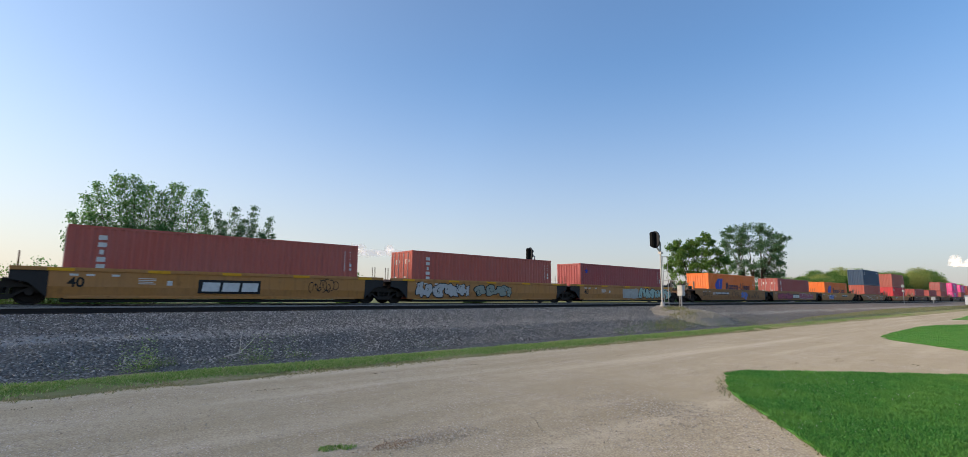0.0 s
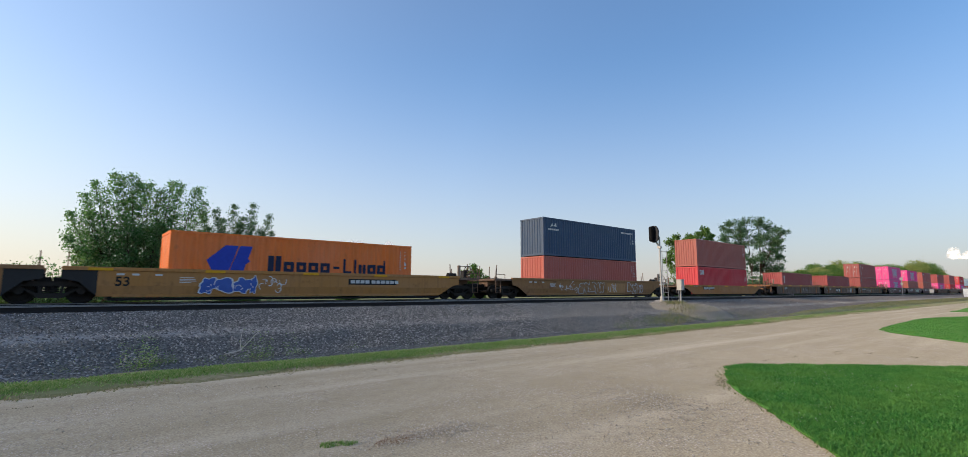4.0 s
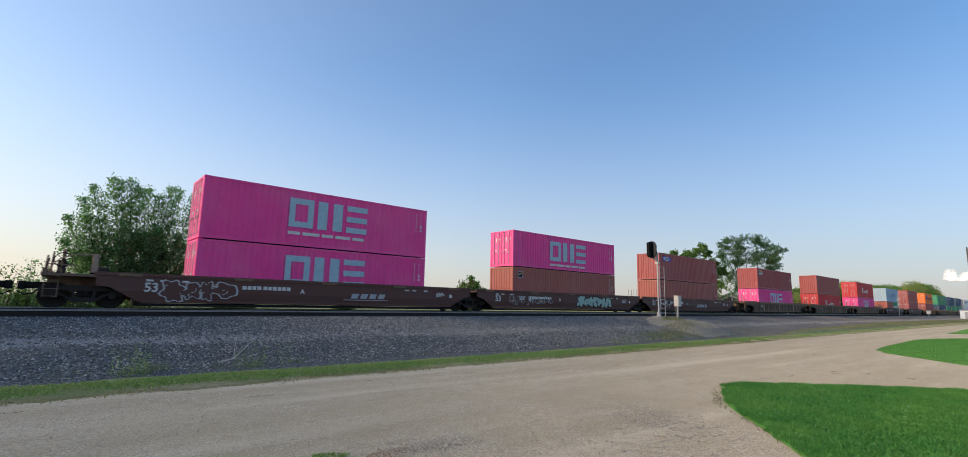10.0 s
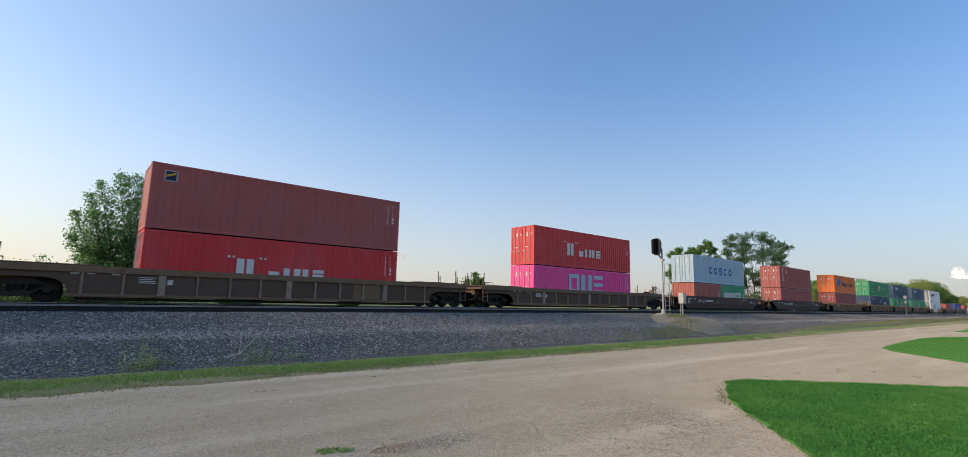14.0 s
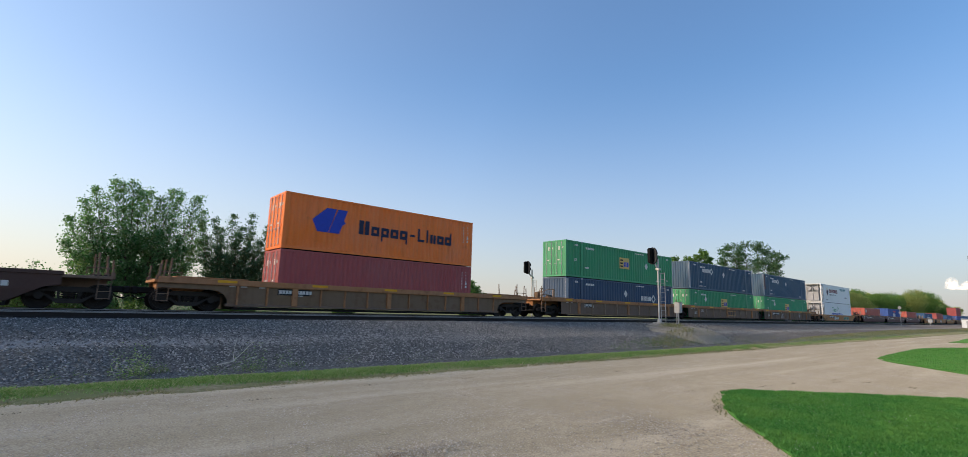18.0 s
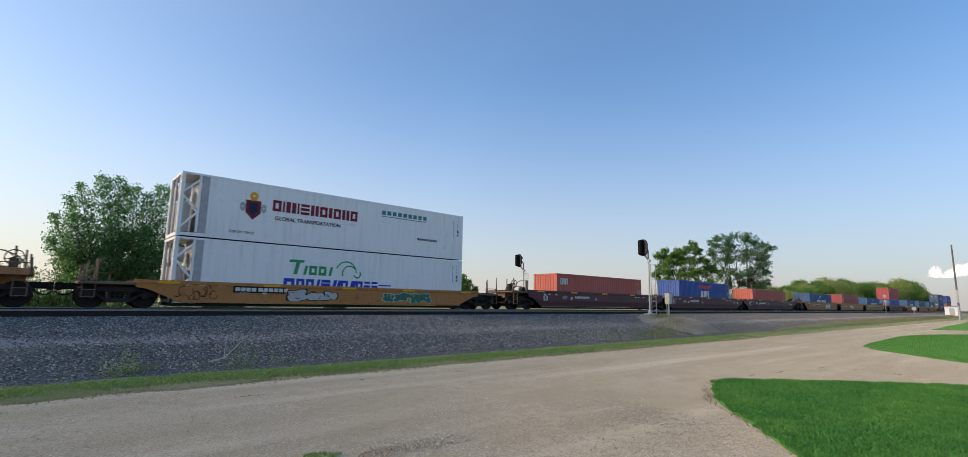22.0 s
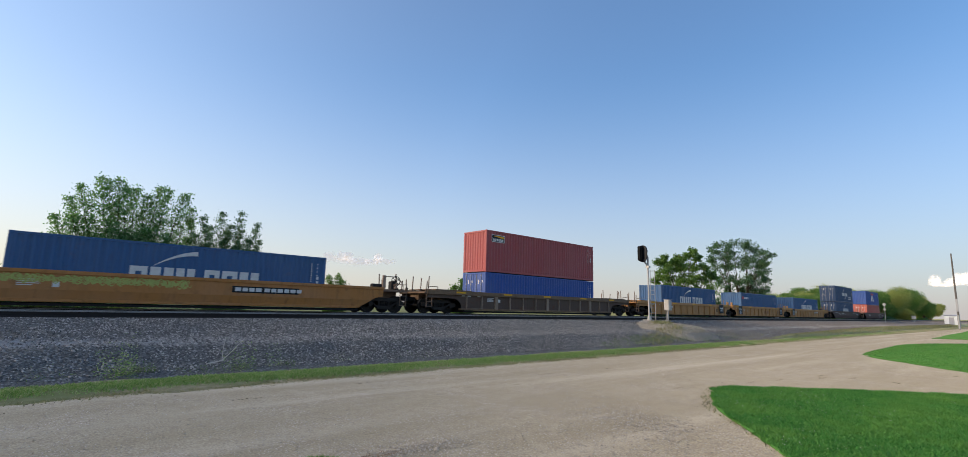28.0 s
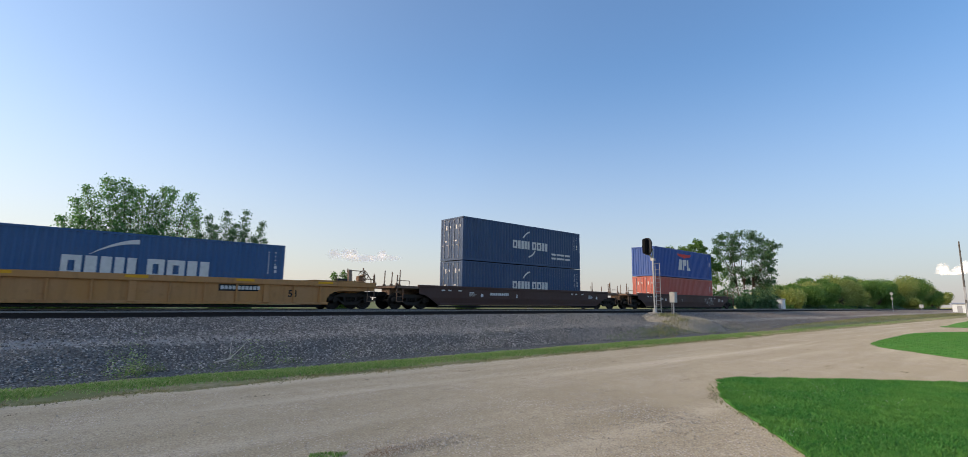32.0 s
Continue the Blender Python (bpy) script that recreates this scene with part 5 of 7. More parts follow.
def word_logo(kind, L, H, high):
    """Plain shapes of each mark's size and colours: rows of (name, Geo, material)."""
    x0, out, y = -L / 2, [], -1.2245

    def put(name, mat, draw):
        g = Geo()
        draw(g)
        out.append((name, g, mat))
    if kind == "stack":          # six small blocks one above the other
        put("wordmark", M_WHITE, lambda g: [quad(g, x0 + 0.98 + (0.07 if i == 2 else 0), x0 + 1.26 - (0.07 if i == 2 else 0), H - 0.56 - i * 0.29, H - 0.37 - i * 0.29, y) for i in range(6)])
        if high:
            put("hazard_diamond", M_WHITE, lambda g: g.flat([(x0 + 2.3, H - 0.75), (x0 + 2.5, H - 0.95 + 0.02), (x0 + 2.7, H - 0.75), (x0 + 2.5, H - 0.55)], y))
    elif kind == "short_stack":
        put("wordmark", M_WHITE, lambda g: [quad(g, x0 + 0.62, x0 + 0.92, H - 0.75 - i * 0.36, H - 0.50 - i * 0.36, y) for i in range(3)])
    elif kind == "square_three":  # a ring, uprights and bars, centred
        def draw(g):
            ring(g, x0 + 3.9, x0 + 5.15, H - 1.93, H - 0.45, y, 0.30)
            quad(g, x0 + 5.38, x0 + 5.90, H - 1.93, H - 0.45, y), quad(g, x0 + 6.22, x0 + 6.74, H - 1.93, H - 0.45, y)
            for z in (1.93, 1.34, 0.75):
                quad(g, x0 + 6.98, x0 + 8.2, H - z, H - z + 0.30, y)
        put("wordmark", M_GREYMARK, draw)
        put("wordmark_line", M_WHITE, lambda g: blocks(g, x0 + 3.9, H - 2.32, [0.62, 0.9, 0.62, 0.85, 0.7], 0.16, y, 0.12))
    elif kind == "arrow_row":
        def arrow(g):
            for k, s in ((0, 0.0), (1, 0.62)):
                g.flat([(x0 + 1.75 + s, H - 1.85), (x0 + 2.35 + s, H - 1.85), (x0 + 2.75 + s, H - 0.55), (x0 + 2.2 + s, H - 0.55)], y)
            g.flat([(x0 + 1.45, H - 1.25), (x0 + 1.75, H - 1.85), (x0 + 2.2, H - 0.55)], y)
            g.flat([(x0 + 2.5, H - 1.85), (x0 + 3.3, H - 1.25), (x0 + 3.1, H - 1.05), (x0 + 2.6, H - 1.2)], y - 0.001)
        put("emblem", M_BLUEMARK, arrow)
        def word(g):
            blocks(g, x0 + 4.1, H - 1.72, [0.62], 0.78, y, 0.1, "v")
            blocks(g, x0 + 4.85, H - 1.72, [0.50, 0.50, 0.50, 0.50], 0.52, y, 0.12, "rrrr")
            quad(g, x0 + 5.47, x0 + 5.58, H - 1.98, H - 1.72, y), quad(g, x0 + 7.10, x0 + 7.21, H - 1.98, H - 1.72, y)
            quad(g, x0 + 7.40, x0 + 7.75, H - 1.48, H - 1.36, y)
            quad(g, x0 + 7.95, x0 + 8.08, H - 1.72, H - 0.94, y), quad(g, x0 + 8.08, x0 + 8.42, H - 1.72, H - 1.58, y)
            quad(g, x0 + 8.58, x0 + 8.70, H - 1.72, H - 0.94, y)
            blocks(g, x0 + 8.85, H - 1.72, [0.42, 0.50, 0.50], 0.52, y, 0.1, "vrr")
            quad(g, x0 + 10.35, x0 + 10.46, H - 1.72, H - 0.94, y)
        put("wordmark", M_NAVYMARK, word)
    elif kind == "swoosh_row":
        def row(g, s=1.0, cx=6.05, z=H - 1.85, h=0.82):
            x = x0 + cx - 2.28 * s
            for w, k in ((0.62, "r"), (0.85, "v"), (0.72, "v"), (0.0, ""), (0.62, "r"), (0.66, "r"), (0.85, "v")):
                if w:
                    x = blocks(g, x, z, [w * s], h * s, y, 0.10 * s, k)
                else:
                    x += 0.28 * s
        if high == "small":
            put("wordmark", M_WHITE, lambda g: row(g, 0.72, 6.2, H - 1.75))
            def arcs(g):
                disc(g, x0 + 6.5, H - 1.45, 0.95, 1.06, y, 12, 100, 150), disc(g, x0 + 6.0, H - 1.30, 0.95, 1.06, y, 12, 280, 330)
            put("swoosh", M_WHITE, arcs)
            put("wordmark_line", M_WHITE, lambda g: [blocks(g, x0 + 8.7, H - 2.0 - q * 0.3, [0.5, 0.9, 0.6], 0.14, y, 0.1) for q in (0, 1)])
        else:
            put("wordmark", M_WHITE, lambda g: row(g))
            def swoosh(g):
                for i in range(12):
                    a, b = i / 12, (i + 1) / 12
                    c0, c1 = (0.70 * (1 - (1 - q) ** 2) * 0.75 for q in (a, b))
                    g.flat([(x0 + 4.6 + 1.6 * a, H - 0.98 + c0), (x0 + 4.6 + 1.6 * b, H - 0.98 + c1), (x0 + 4.6 + 1.6 * b, H - 0.96 + c1 + 0.18 * b), (x0 + 4.6 + 1.6 * a, H - 0.96 + c0 + 0.18 * a)], y)
            put("swoosh", M_WHITE, swoosh)
    elif kind == "serif_row":
        put("wordmark", M_WHITE, lambda g: (blocks(g, x0 + 3.7, H - 1.95, [0.75], 0.95, y, 0.1, "v"), blocks(g, x0 + 5.15, H - 1.95, [0.5, 0.28, 0.72, 0.58], 0.62, y, 0.22, "sbvh")))
        put("quote_marks", M_WHITE, lambda g: [quad(g, x0 + q, x0 + q + 0.1, H - 0.98, H - 0.88, y) for q in (3.3, 3.5, 4.7, 4.9)])
    elif kind == "rings":
        def rings(g):
            for i in range(5):
                cx = x0 + 3.75 + i * 1.18
                if i == 2:
                    for q in (0, 1, 2):
                        quad(g, cx - 0.34, cx + 0.34, H - 1.90 + q * 0.32, H - 1.74 + q * 0.32, y)
                    quad(g, cx - 0.34, cx - 0.16, H - 1.42, H - 1.26, y), quad(g, cx + 0.16, cx + 0.34, H - 1.74, H - 1.58, y)
                else:
                    disc(g, cx, H - 1.5, 0.21, 0.40, y, 20, *((35, 325) if i in (0, 3) else (0, 360)))
        put("wordmark", M_DEEPBLUE, rings)
        put("hazard_diamond", M_YELLOW, lambda g: (quad(g, L / 2 - 0.72, L / 2 - 0.42, H - 2.0, H - 1.72, y), quad(g, L / 2 - 1.15, L / 2 - 1.0, H - 0.75, H - 0.62, y)))
    elif kind == "wide_row":
        put("wordmark", M_WHITE, lambda g: blocks(g, x0 + 0.65, H - 1.55, [0.85, 0.85, 0.7, 0.75], 0.72, y, 0.12, "vvhr"))
        put("placard", M_WHITE, lambda g: quad(g, x0 + 4.35, x0 + 4.95, H - 1.75, H - 0.75, y))
        put("placard_text", M_BLACK, lambda g: [quad(g, x0 + 4.45, x0 + 4.85, H - 1.2 - q, H - 1.16 - q, y - 0.002) for q in (0, 0.25, 0.42)])
    elif kind == "badge":         # small square badge, blue with a yellow and a white band
        put("badge", M_SILVER, lambda g: quad(g, x0 + 0.5, x0 + 0.98, H - 0.78, H - 0.30, y))
        put("badge_field", M_NAVYMARK, lambda g: quad(g, x0 + 0.54, x0 + 0.94, H - 0.74, H - 0.34, y - 0.001))
        put("badge_band", M_YELLOW, lambda g: g.flat([(x0 + 0.58, H - 0.60), (x0 + 0.90, H - 0.46), (x0 + 0.90, H - 0.38), (x0 + 0.58, H - 0.50)], y - 0.002))
    elif kind == "star":
        put("badge", M_BLUEMARK, lambda g: g.flat([(x0 + 0.75 + (0.22 if i % 2 == 0 else 0.12) * math.cos(radians(i * 36 + 18)), H - 0.62 + (0.22 if i % 2 == 0 else 0.12) * math.sin(radians(i * 36 + 18))) for i in range(10)], y))
    elif kind == "big_three":
        put("wordmark", M_WHITE, lambda g: blocks(g, x0 + 0.42, H - 0.85, [0.32, 0.34, 0.16], 0.48, y, 0.05, "rvb"))
    elif kind == "triple_square":
        put("field", M_BLUEMARK, lambda g: (quad(g, x0 + 0.7, x0 + 1.2, H - 0.78, H - 0.30, y), quad(g, x0 + 1.66, x0 + 2.16, H - 0.78, H - 0.30, y)))
        put("field_white", M_WHITE, lambda g: quad(g, x0 + 1.2, x0 + 1.66, H - 0.74, H - 0.34, y))
        put("wordmark", M_WHITE, lambda g: (blocks(g, x0 + 0.80, H - 0.70, [0.3], 0.32, y - 0.002, 0, "v"), blocks(g, x0 + 1.76, H - 0.70, [0.12], 0.32, y - 0.002)))
        put("wordmark_ring", M_NAVYMARK, lambda g: disc(g, x0 + 1.43, H - 0.54, 0.08, 0.15, y - 0.002, 14))
    elif kind == "lamp_badge":
        put("badge", M_WHITE, lambda g: quad(g, x0 + 0.48, x0 + 1.72, H - 0.80, H - 0.28, y))
        put("badge_field", M_BLACK, lambda g: quad(g, x0 + 0.52, x0 + 1.68, H - 0.76, H - 0.32, y - 0.001))
        put("badge_beam", M_YELLOW, lambda g: g.flat([(x0 + 0.72, H - 0.40), (x0 + 1.66, H - 0.52), (x0 + 1.66, H - 0.34), (x0 + 0.72, H - 0.36)], y - 0.002))
        put("wordmark", M_WHITE, lambda g: blocks(g, x0 + 0.62, H - 0.72, [0.14, 0.12, 0.14, 0.12, 0.14, 0.14], 0.17, y - 0.002, 0.035))
    elif kind == "wing_row":
        put("wing", M_REDMARK, lambda g: g.flat([(x0 + 4.5, H - 0.42), (x0 + 4.75, H - 0.66), (x0 + 5.7, H - 0.76), (x0 + 6.0, H - 0.88), (x0 + 6.3, H - 0.76), (x0 + 7.25, H - 0.66), (x0 + 7.5, H - 0.42), (x0 + 6.15, H - 0.46), (x0 + 6.0, H - 0.34), (x0 + 5.85, H - 0.46)], y))
        put("wordmark", M_WHITE, lambda g: (g.flat([(x0 + 4.65, H - 2.1), (x0 + 5.45, H - 2.1), (x0 + 5.45, H - 1.0), (x0 + 4.95, H - 1.0)], y), quad(g, x0 + 5.6, x0 + 6.35, H - 1.6, H - 1.0, y), quad(g, x0 + 5.6, x0 + 5.9, H - 2.1, H - 1.6, y), quad(g, x0 + 6.5, x0 + 6.85, H - 2.1, H - 1.0, y), quad(g, x0 + 6.85, x0 + 7.2, H - 2.1, H - 1.82, y)))
    elif kind == "two_tone":
        put("wordmark", M_REDMARK, lambda g: blocks(g, x0 + 0.42, H - 0.80, [0.24, 0.22], 0.30, y, 0.05, "rh"))
        put("wordmark_rest", M_WHITE, lambda g: blocks(g, x0 + 1.02, H - 0.80, [0.2, 0.22, 0.22, 0.2, 0.26], 0.24, y, 0.05, "brbrr"))
    elif kind == "leaf_badge":
        put("badge", M_WHITE, lambda g: (g.flat([(x0 + 0.75, H - 0.72), (x0 + 1.0, H - 0.40), (x0 + 1.08, H - 0.62)], y), g.flat([(x0 + 1.12, H - 0.62), (x0 + 1.4, H - 0.36), (x0 + 1.5, H - 0.68)], y), blocks(g, x0 + 0.55, H - 0.95, [0.16] * 6, 0.12, y, 0.04)))
        put("wordmark_line", M_WHITE, lambda g: blocks(g, L / 2 - 2.2, H - 0.52, [0.14] * 10, 0.13, y, 0.04))
    elif kind == "yellow_square":
        put("badge", M_TANMARK, lambda g: quad(g, x0 + 7.2, x0 + 8.7, H - 1.75, H - 0.78, y))
        put("wordmark", M_BLACK, lambda g: blocks(g, x0 + 7.32, H - 1.60, [0.42], 0.66, y - 0.002, 0.08, "h"))
        put("wordmark_rest", M_BLUEMARK, lambda g: blocks(g, x0 + 7.84, H - 1.56, [0.42, 0.26], 0.42, y - 0.002, 0.06, "vb"))
    elif kind in ("ring_row", "ring_row_low"):
        bx, bz = (3.0, H - 1.02) if kind == "ring_row" else (10.5, H - 1.5)
        put("wordmark", M_WHITE, lambda g: blocks(g, x0 + bx, bz, [0.36, 0.40, 0.38, 0.36], 0.40, y, 0.07, "vvvb"))
        put("emblem", M_WHITE, lambda g: (lambda cx, cz: [g.flat([(cx + 0.40 * a, cz + 0.40 * b), (cx + 0.22 * a, cz + 0.22 * b), (cx + 0.22 * c, cz + 0.22 * d), (cx + 0.40 * c, cz + 0.40 * d)], y) for a, b, c, d in ((1, 0, 0, 1), (0, 1, -1, 0), (-1, 0, 0, -1), (0, -1, 1, 0))])(x0 + bx + 2.1, bz + 0.2))
    elif kind == "crest_row":
        put("crest_shield", M_CRIMSON, lambda g: g.flat([(x0 + 2.75, H - 0.9), (x0 + 2.75, H - 1.5), (x0 + 3.1, H - 1.85), (x0 + 3.45, H - 1.5), (x0 + 3.45, H - 0.9)], y))
        put("crest_field", M_NAVYMARK, lambda g: g.flat([(x0 + 2.9, H - 1.0), (x0 + 2.9, H - 1.45), (x0 + 3.1, H - 1.65), (x0 + 3.3, H - 1.45), (x0 + 3.3, H - 1.0)], y - 0.002))
        put("crest_crown", M_YELLOW, lambda g: (disc(g, x0 + 3.1, H - 0.68, 0.05, 0.20, y, 12), quad(g, x0 + 2.95, x0 + 3.25, H - 0.92, H - 0.84, y)))
        put("crest_supporter", M_SILVER, lambda g: (disc(g, x0 + 2.62, H - 1.25, 0.05, 0.22, y, 10, 0, 360, 0.6), disc(g, x0 + 3.58, H - 1.25, 0.05, 0.22, y, 10, 0, 360, 0.6)))
        put("wordmark", M_CRIMSON, lambda g: blocks(g, x0 + 4.0, H - 1.28, [0.42, 0.1, 0.5, 0.1, 0.46, 0.42, 0.42, 0.2, 0.42, 0.42, 0.42], 0.55, y, 0.07, "rbvbhvrbrvr"))
        put("wordmark_small", M_TEAL, lambda g: (blocks(g, x0 + 10.1, H - 0.66, [0.26] * 9, 0.24, y, 0.1), quad(g, x0 + 10.1, x0 + 13.2, H - 0.78, H - 0.74, y)))
        put("wordmark_site", M_BLACK, lambda g: blocks(g, x0 + 12.6, H - 1.92, [0.12] * 10, 0.13, y, 0.05))
    elif kind == "green_blue":
        put("wordmark", M_GREEN, lambda g: (quad(g, x0 + 5.0, x0 + 5.75, H - 0.82, H - 0.68, y, 0.05), quad(g, x0 + 5.25, x0 + 5.45, H - 1.42, H - 0.82, y, 0.12), quad(g, x0 + 5.75, x0 + 5.9, H - 1.42, H - 0.95, y, 0.1), blocks(g, x0 + 6.05, H - 1.42, [0.42, 0.42], 0.48, y, 0.09, "rr", 0.1), quad(g, x0 + 7.1, x0 + 7.25, H - 1.42, H - 0.95, y, 0.1)))
        put("emblem", M_GREEN, lambda g: (disc(g, x0 + 8.1, H - 1.2, 0.55, 0.62, y, 14, 20, 160), disc(g, x0 + 8.3, H - 1.25, 0.38, 0.45, y, 12, 10, 200), disc(g, x0 + 8.75, H - 1.25, 0.16, 0.24, y, 10, 200, 400)))
        put("wordmark_rest", M_BLUEMARK, lambda g: blocks(g, x0 + 4.8, H - 2.15, [0.55, 0.42, 0.42, 0.15, 0.0, 0.5, 0.42, 0.42, 0.3, 0.42, 0.38, 0.38], 0.52, y, 0.08, "rrrbbhvrbrhh", 0.12))
        put("wordmark_line", M_BLUEMARK, lambda g: quad(g, x0 + 10.1, x0 + 10.9, H - 1.85, H - 1.78, y))
    return out


NAMES = {"maroon": "maroon", "oxide": "rust-red", "brown": "brown", "wine": "dark wine-red", "red": "red", "bright_red": "bright red", "orange": "orange", "pink": "magenta pink",
         "navy": "dark blue", "blue": "blue", "royal": "royal blue", "dull_blue": "dull blue", "slate": "slate-blue", "slate_worn": "rust-stained slate-blue", "green": "green", "sea_green": "green", "ice": "pale blue-grey", "white": "white refrigerated"}
RIDERS = []     # (thing, x at the start)


def container(colour, ft, tall, logo, x, z, where, doors=True, high=False):
    """A steel shipping container; its base is at z, its middle at x along the train."""
    L = {20: 6.06, 40: 12.192, 53: 16.154}[ft]
    H = 2.896 if tall else 2.591
    mat = BOX[colour]
    reefer = colour == "white"
    box = thing("shipping_container", f"{NAMES[colour]} {ft}-foot steel shipping container {where}", "container", pose(x, TRAIN_Y, z), "containers on the train")
    RIDERS.append((box, x))
    key = (ft, tall, colour)
    if reefer:
        def sheet(out):
            g = Geo()
            g.box(-L / 2 + 1.15, L / 2 - 0.165, *sorted((out * 1.213, out * 1.19)), 0.17, H - 0.10)
            return g.mesh("side_panel", mat)
        for s in (-1, 1):
            part("side_panel", kept((*key, "side", s), lambda: sheet(s)), None, box)
        def seams():
            g = Geo()
            for q in (-6.1, 6.1):
                g.cbox(q - 0.12, q + 0.12, -1.226, -1.20, 0.1, H - 0.05, 0.01)
            return g.mesh("lift_post", mat)
        part("lift_post", kept((*key, "seams"), seams), None, box)
        def unit():
            g = Geo()
            for q in (-0.78, 0.0, 0.78):
                g.box(-L / 2 + 0.02, -L / 2 + 0.08, q - 0.03, q + 0.03, 0.2, H - 0.12)
            g.box(-L / 2 + 0.85, -L / 2 + 1.15, -1.19, 1.19, 0.17, H - 0.10)
            g.box(-L / 2 + 0.10, -L / 2 + 0.55, -0.8, 0.75, 0.25, H * 0.55)
            g.cyl((-L / 2 + 0.08, -0.55, H * 0.74), (-L / 2 + 0.5, -0.55, H * 0.74), 0.34, 16)
            g.cyl((-L / 2 + 0.08, 0.5, H * 0.74), (-L / 2 + 0.5, 0.5, H * 0.74), 0.34, 16)
            return g.mesh("cooling_unit", M_SILVER)
        part("cooling_unit", kept((*key, "unit"), unit), None, box, "grey refrigeration unit with fans")
        def brace():
            g = Geo()
            g.cyl((-L / 2 + 0.06, -1.19, 0.3), (-L / 2 + 0.75, -1.19, 1.1), 0.05, 6), g.cyl((-L / 2 + 0.06, -1.19, 1.9), (-L / 2 + 0.75, -1.19, 1.1), 0.05, 6)
            g.cyl((-L / 2 + 0.06, -1.19, 1.9), (-L / 2 + 0.75, -1.19, 2.6), 0.05, 6)
            g.box(-L / 2 + 0.72, -L / 2 + 0.82, -1.21, -1.15, 0.2, H - 0.1)
            return g.mesh("brace", mat)
        part("brace", kept((*key, "brace"), brace), None, box)
    else:
        pitch = 0.278 if ft != 53 else 0.36
        for s in (-1, 1):
            part("side_panel", kept((*key, "side", s), lambda: corrugated(L - 0.33, 0.165, H - 0.095, s * 1.214, 0.045 if ft != 53 else 0.075, pitch, s).mesh("side_panel", mat)), None, box)
        part("end_wall", kept((*key, "end"), lambda: end_corrugated(L / 2 - 0.015, 0.15, H - 0.11, 1).mesh("end_wall", mat)), None, box)
        if doors:
            def leaf():
                g = Geo()
                g.cbox(-L / 2 + 0.015, -L / 2 + 0.055, 0.012, 1.055, 0.165, H - 0.125, 0.006)
                for a, b in ((0.22, 0.30), (0.36, 0.49), (0.55, 0.70), (0.76, 0.93)):
                    g.box(-L / 2 + 0.002, -L / 2 + 0.02, 0.08, 0.98, H * a, H * b)
                return g.mesh("door", mat)
            for s in (0, 180):
                d = part("door", kept((*key, "leaf"), leaf), None, box, "", Matrix.Identity(4) if s == 0 else Matrix.Translation((0, -1.07, 0)))
                def rods():
                    g = Geo()
                    for q in (0.28, 0.78):
                        g.cyl((-L / 2 - 0.022, q, 0.14), (-L / 2 - 0.022, q, H - 0.10), 0.019, 6)
                        for z_ in (0.25, 0.95, 1.75, H - 0.25):
                            g.box(-L / 2 - 0.045, -L / 2 + 0.004, q - 0.035, q + 0.035, z_, z_ + 0.05)
                        g.box(-L / 2 - 0.05, -L / 2 - 0.02, q - 0.02, q + 0.22, 1.02, 1.06)
                    return g.mesh("lock_rod", M_SILVER)
                part("lock_rod", kept((ft, tall, "rods"), rods), None, d, "galvanised lock rods")
                def card():
                    g = Geo()
                    for a, b, c, e in ((0.12, 0.22, H - 0.70, H - 0.55), (0.50, 0.62, H - 0.80, H - 0.50), (0.5, 0.72, H * 0.44, H * 0.47)):
                        g.add([(-L / 2 - 0.003, a, c), (-L / 2 - 0.003, a, e), (-L / 2 - 0.003, b, e), (-L / 2 - 0.003, b, c)], [(0, 1, 2, 3)])
                    return g.mesh("door_marking", M_WHITE)
                part("door_marking", kept((ft, tall, "card"), card), None, d)
        else:
            part("end_wall", kept((*key, "front"), lambda: end_corrugated(-L / 2 + 0.015, 0.15, H - 0.11, -1).mesh("end_wall", mat)), None, box)
    part("frame", kept((*key, "frame"), lambda: container_frame(L, H).mesh("frame", mat)), None, box)
    part("roof", kept((*key, "roof"), lambda: corrugated_roof(L, H).mesh("roof", mat)), None, box)
    part("floor", kept((*key, "floor"), lambda: Geo().box(-L / 2 + 0.1, L / 2 - 0.1, -1.1, 1.1, 0.03, 0.12).mesh("floor", M_DARK)), None, box)
    cast = kept(("casting", "steel" if ft != 53 else "alu", colour), lambda: Geo().cbox(-0.089, 0.089, -0.081, 0.081, 0, 0.118, 0.012).mesh("corner_casting", mat))
    for sx in (-1, 1):
        for sy in (-1, 1):
            for zz in (0, H - 0.118):
                part("corner_casting", cast, None, box, "", pose(sx * (L / 2 - 0.087), sy * 1.141, zz))
    if ft != 53 or reefer:
        part("stencil_marks", kept((ft, tall, "marks"), lambda: small_marks(L, H).mesh("stencil_marks", M_WHITE if not reefer else M_BLACK)), None, box)
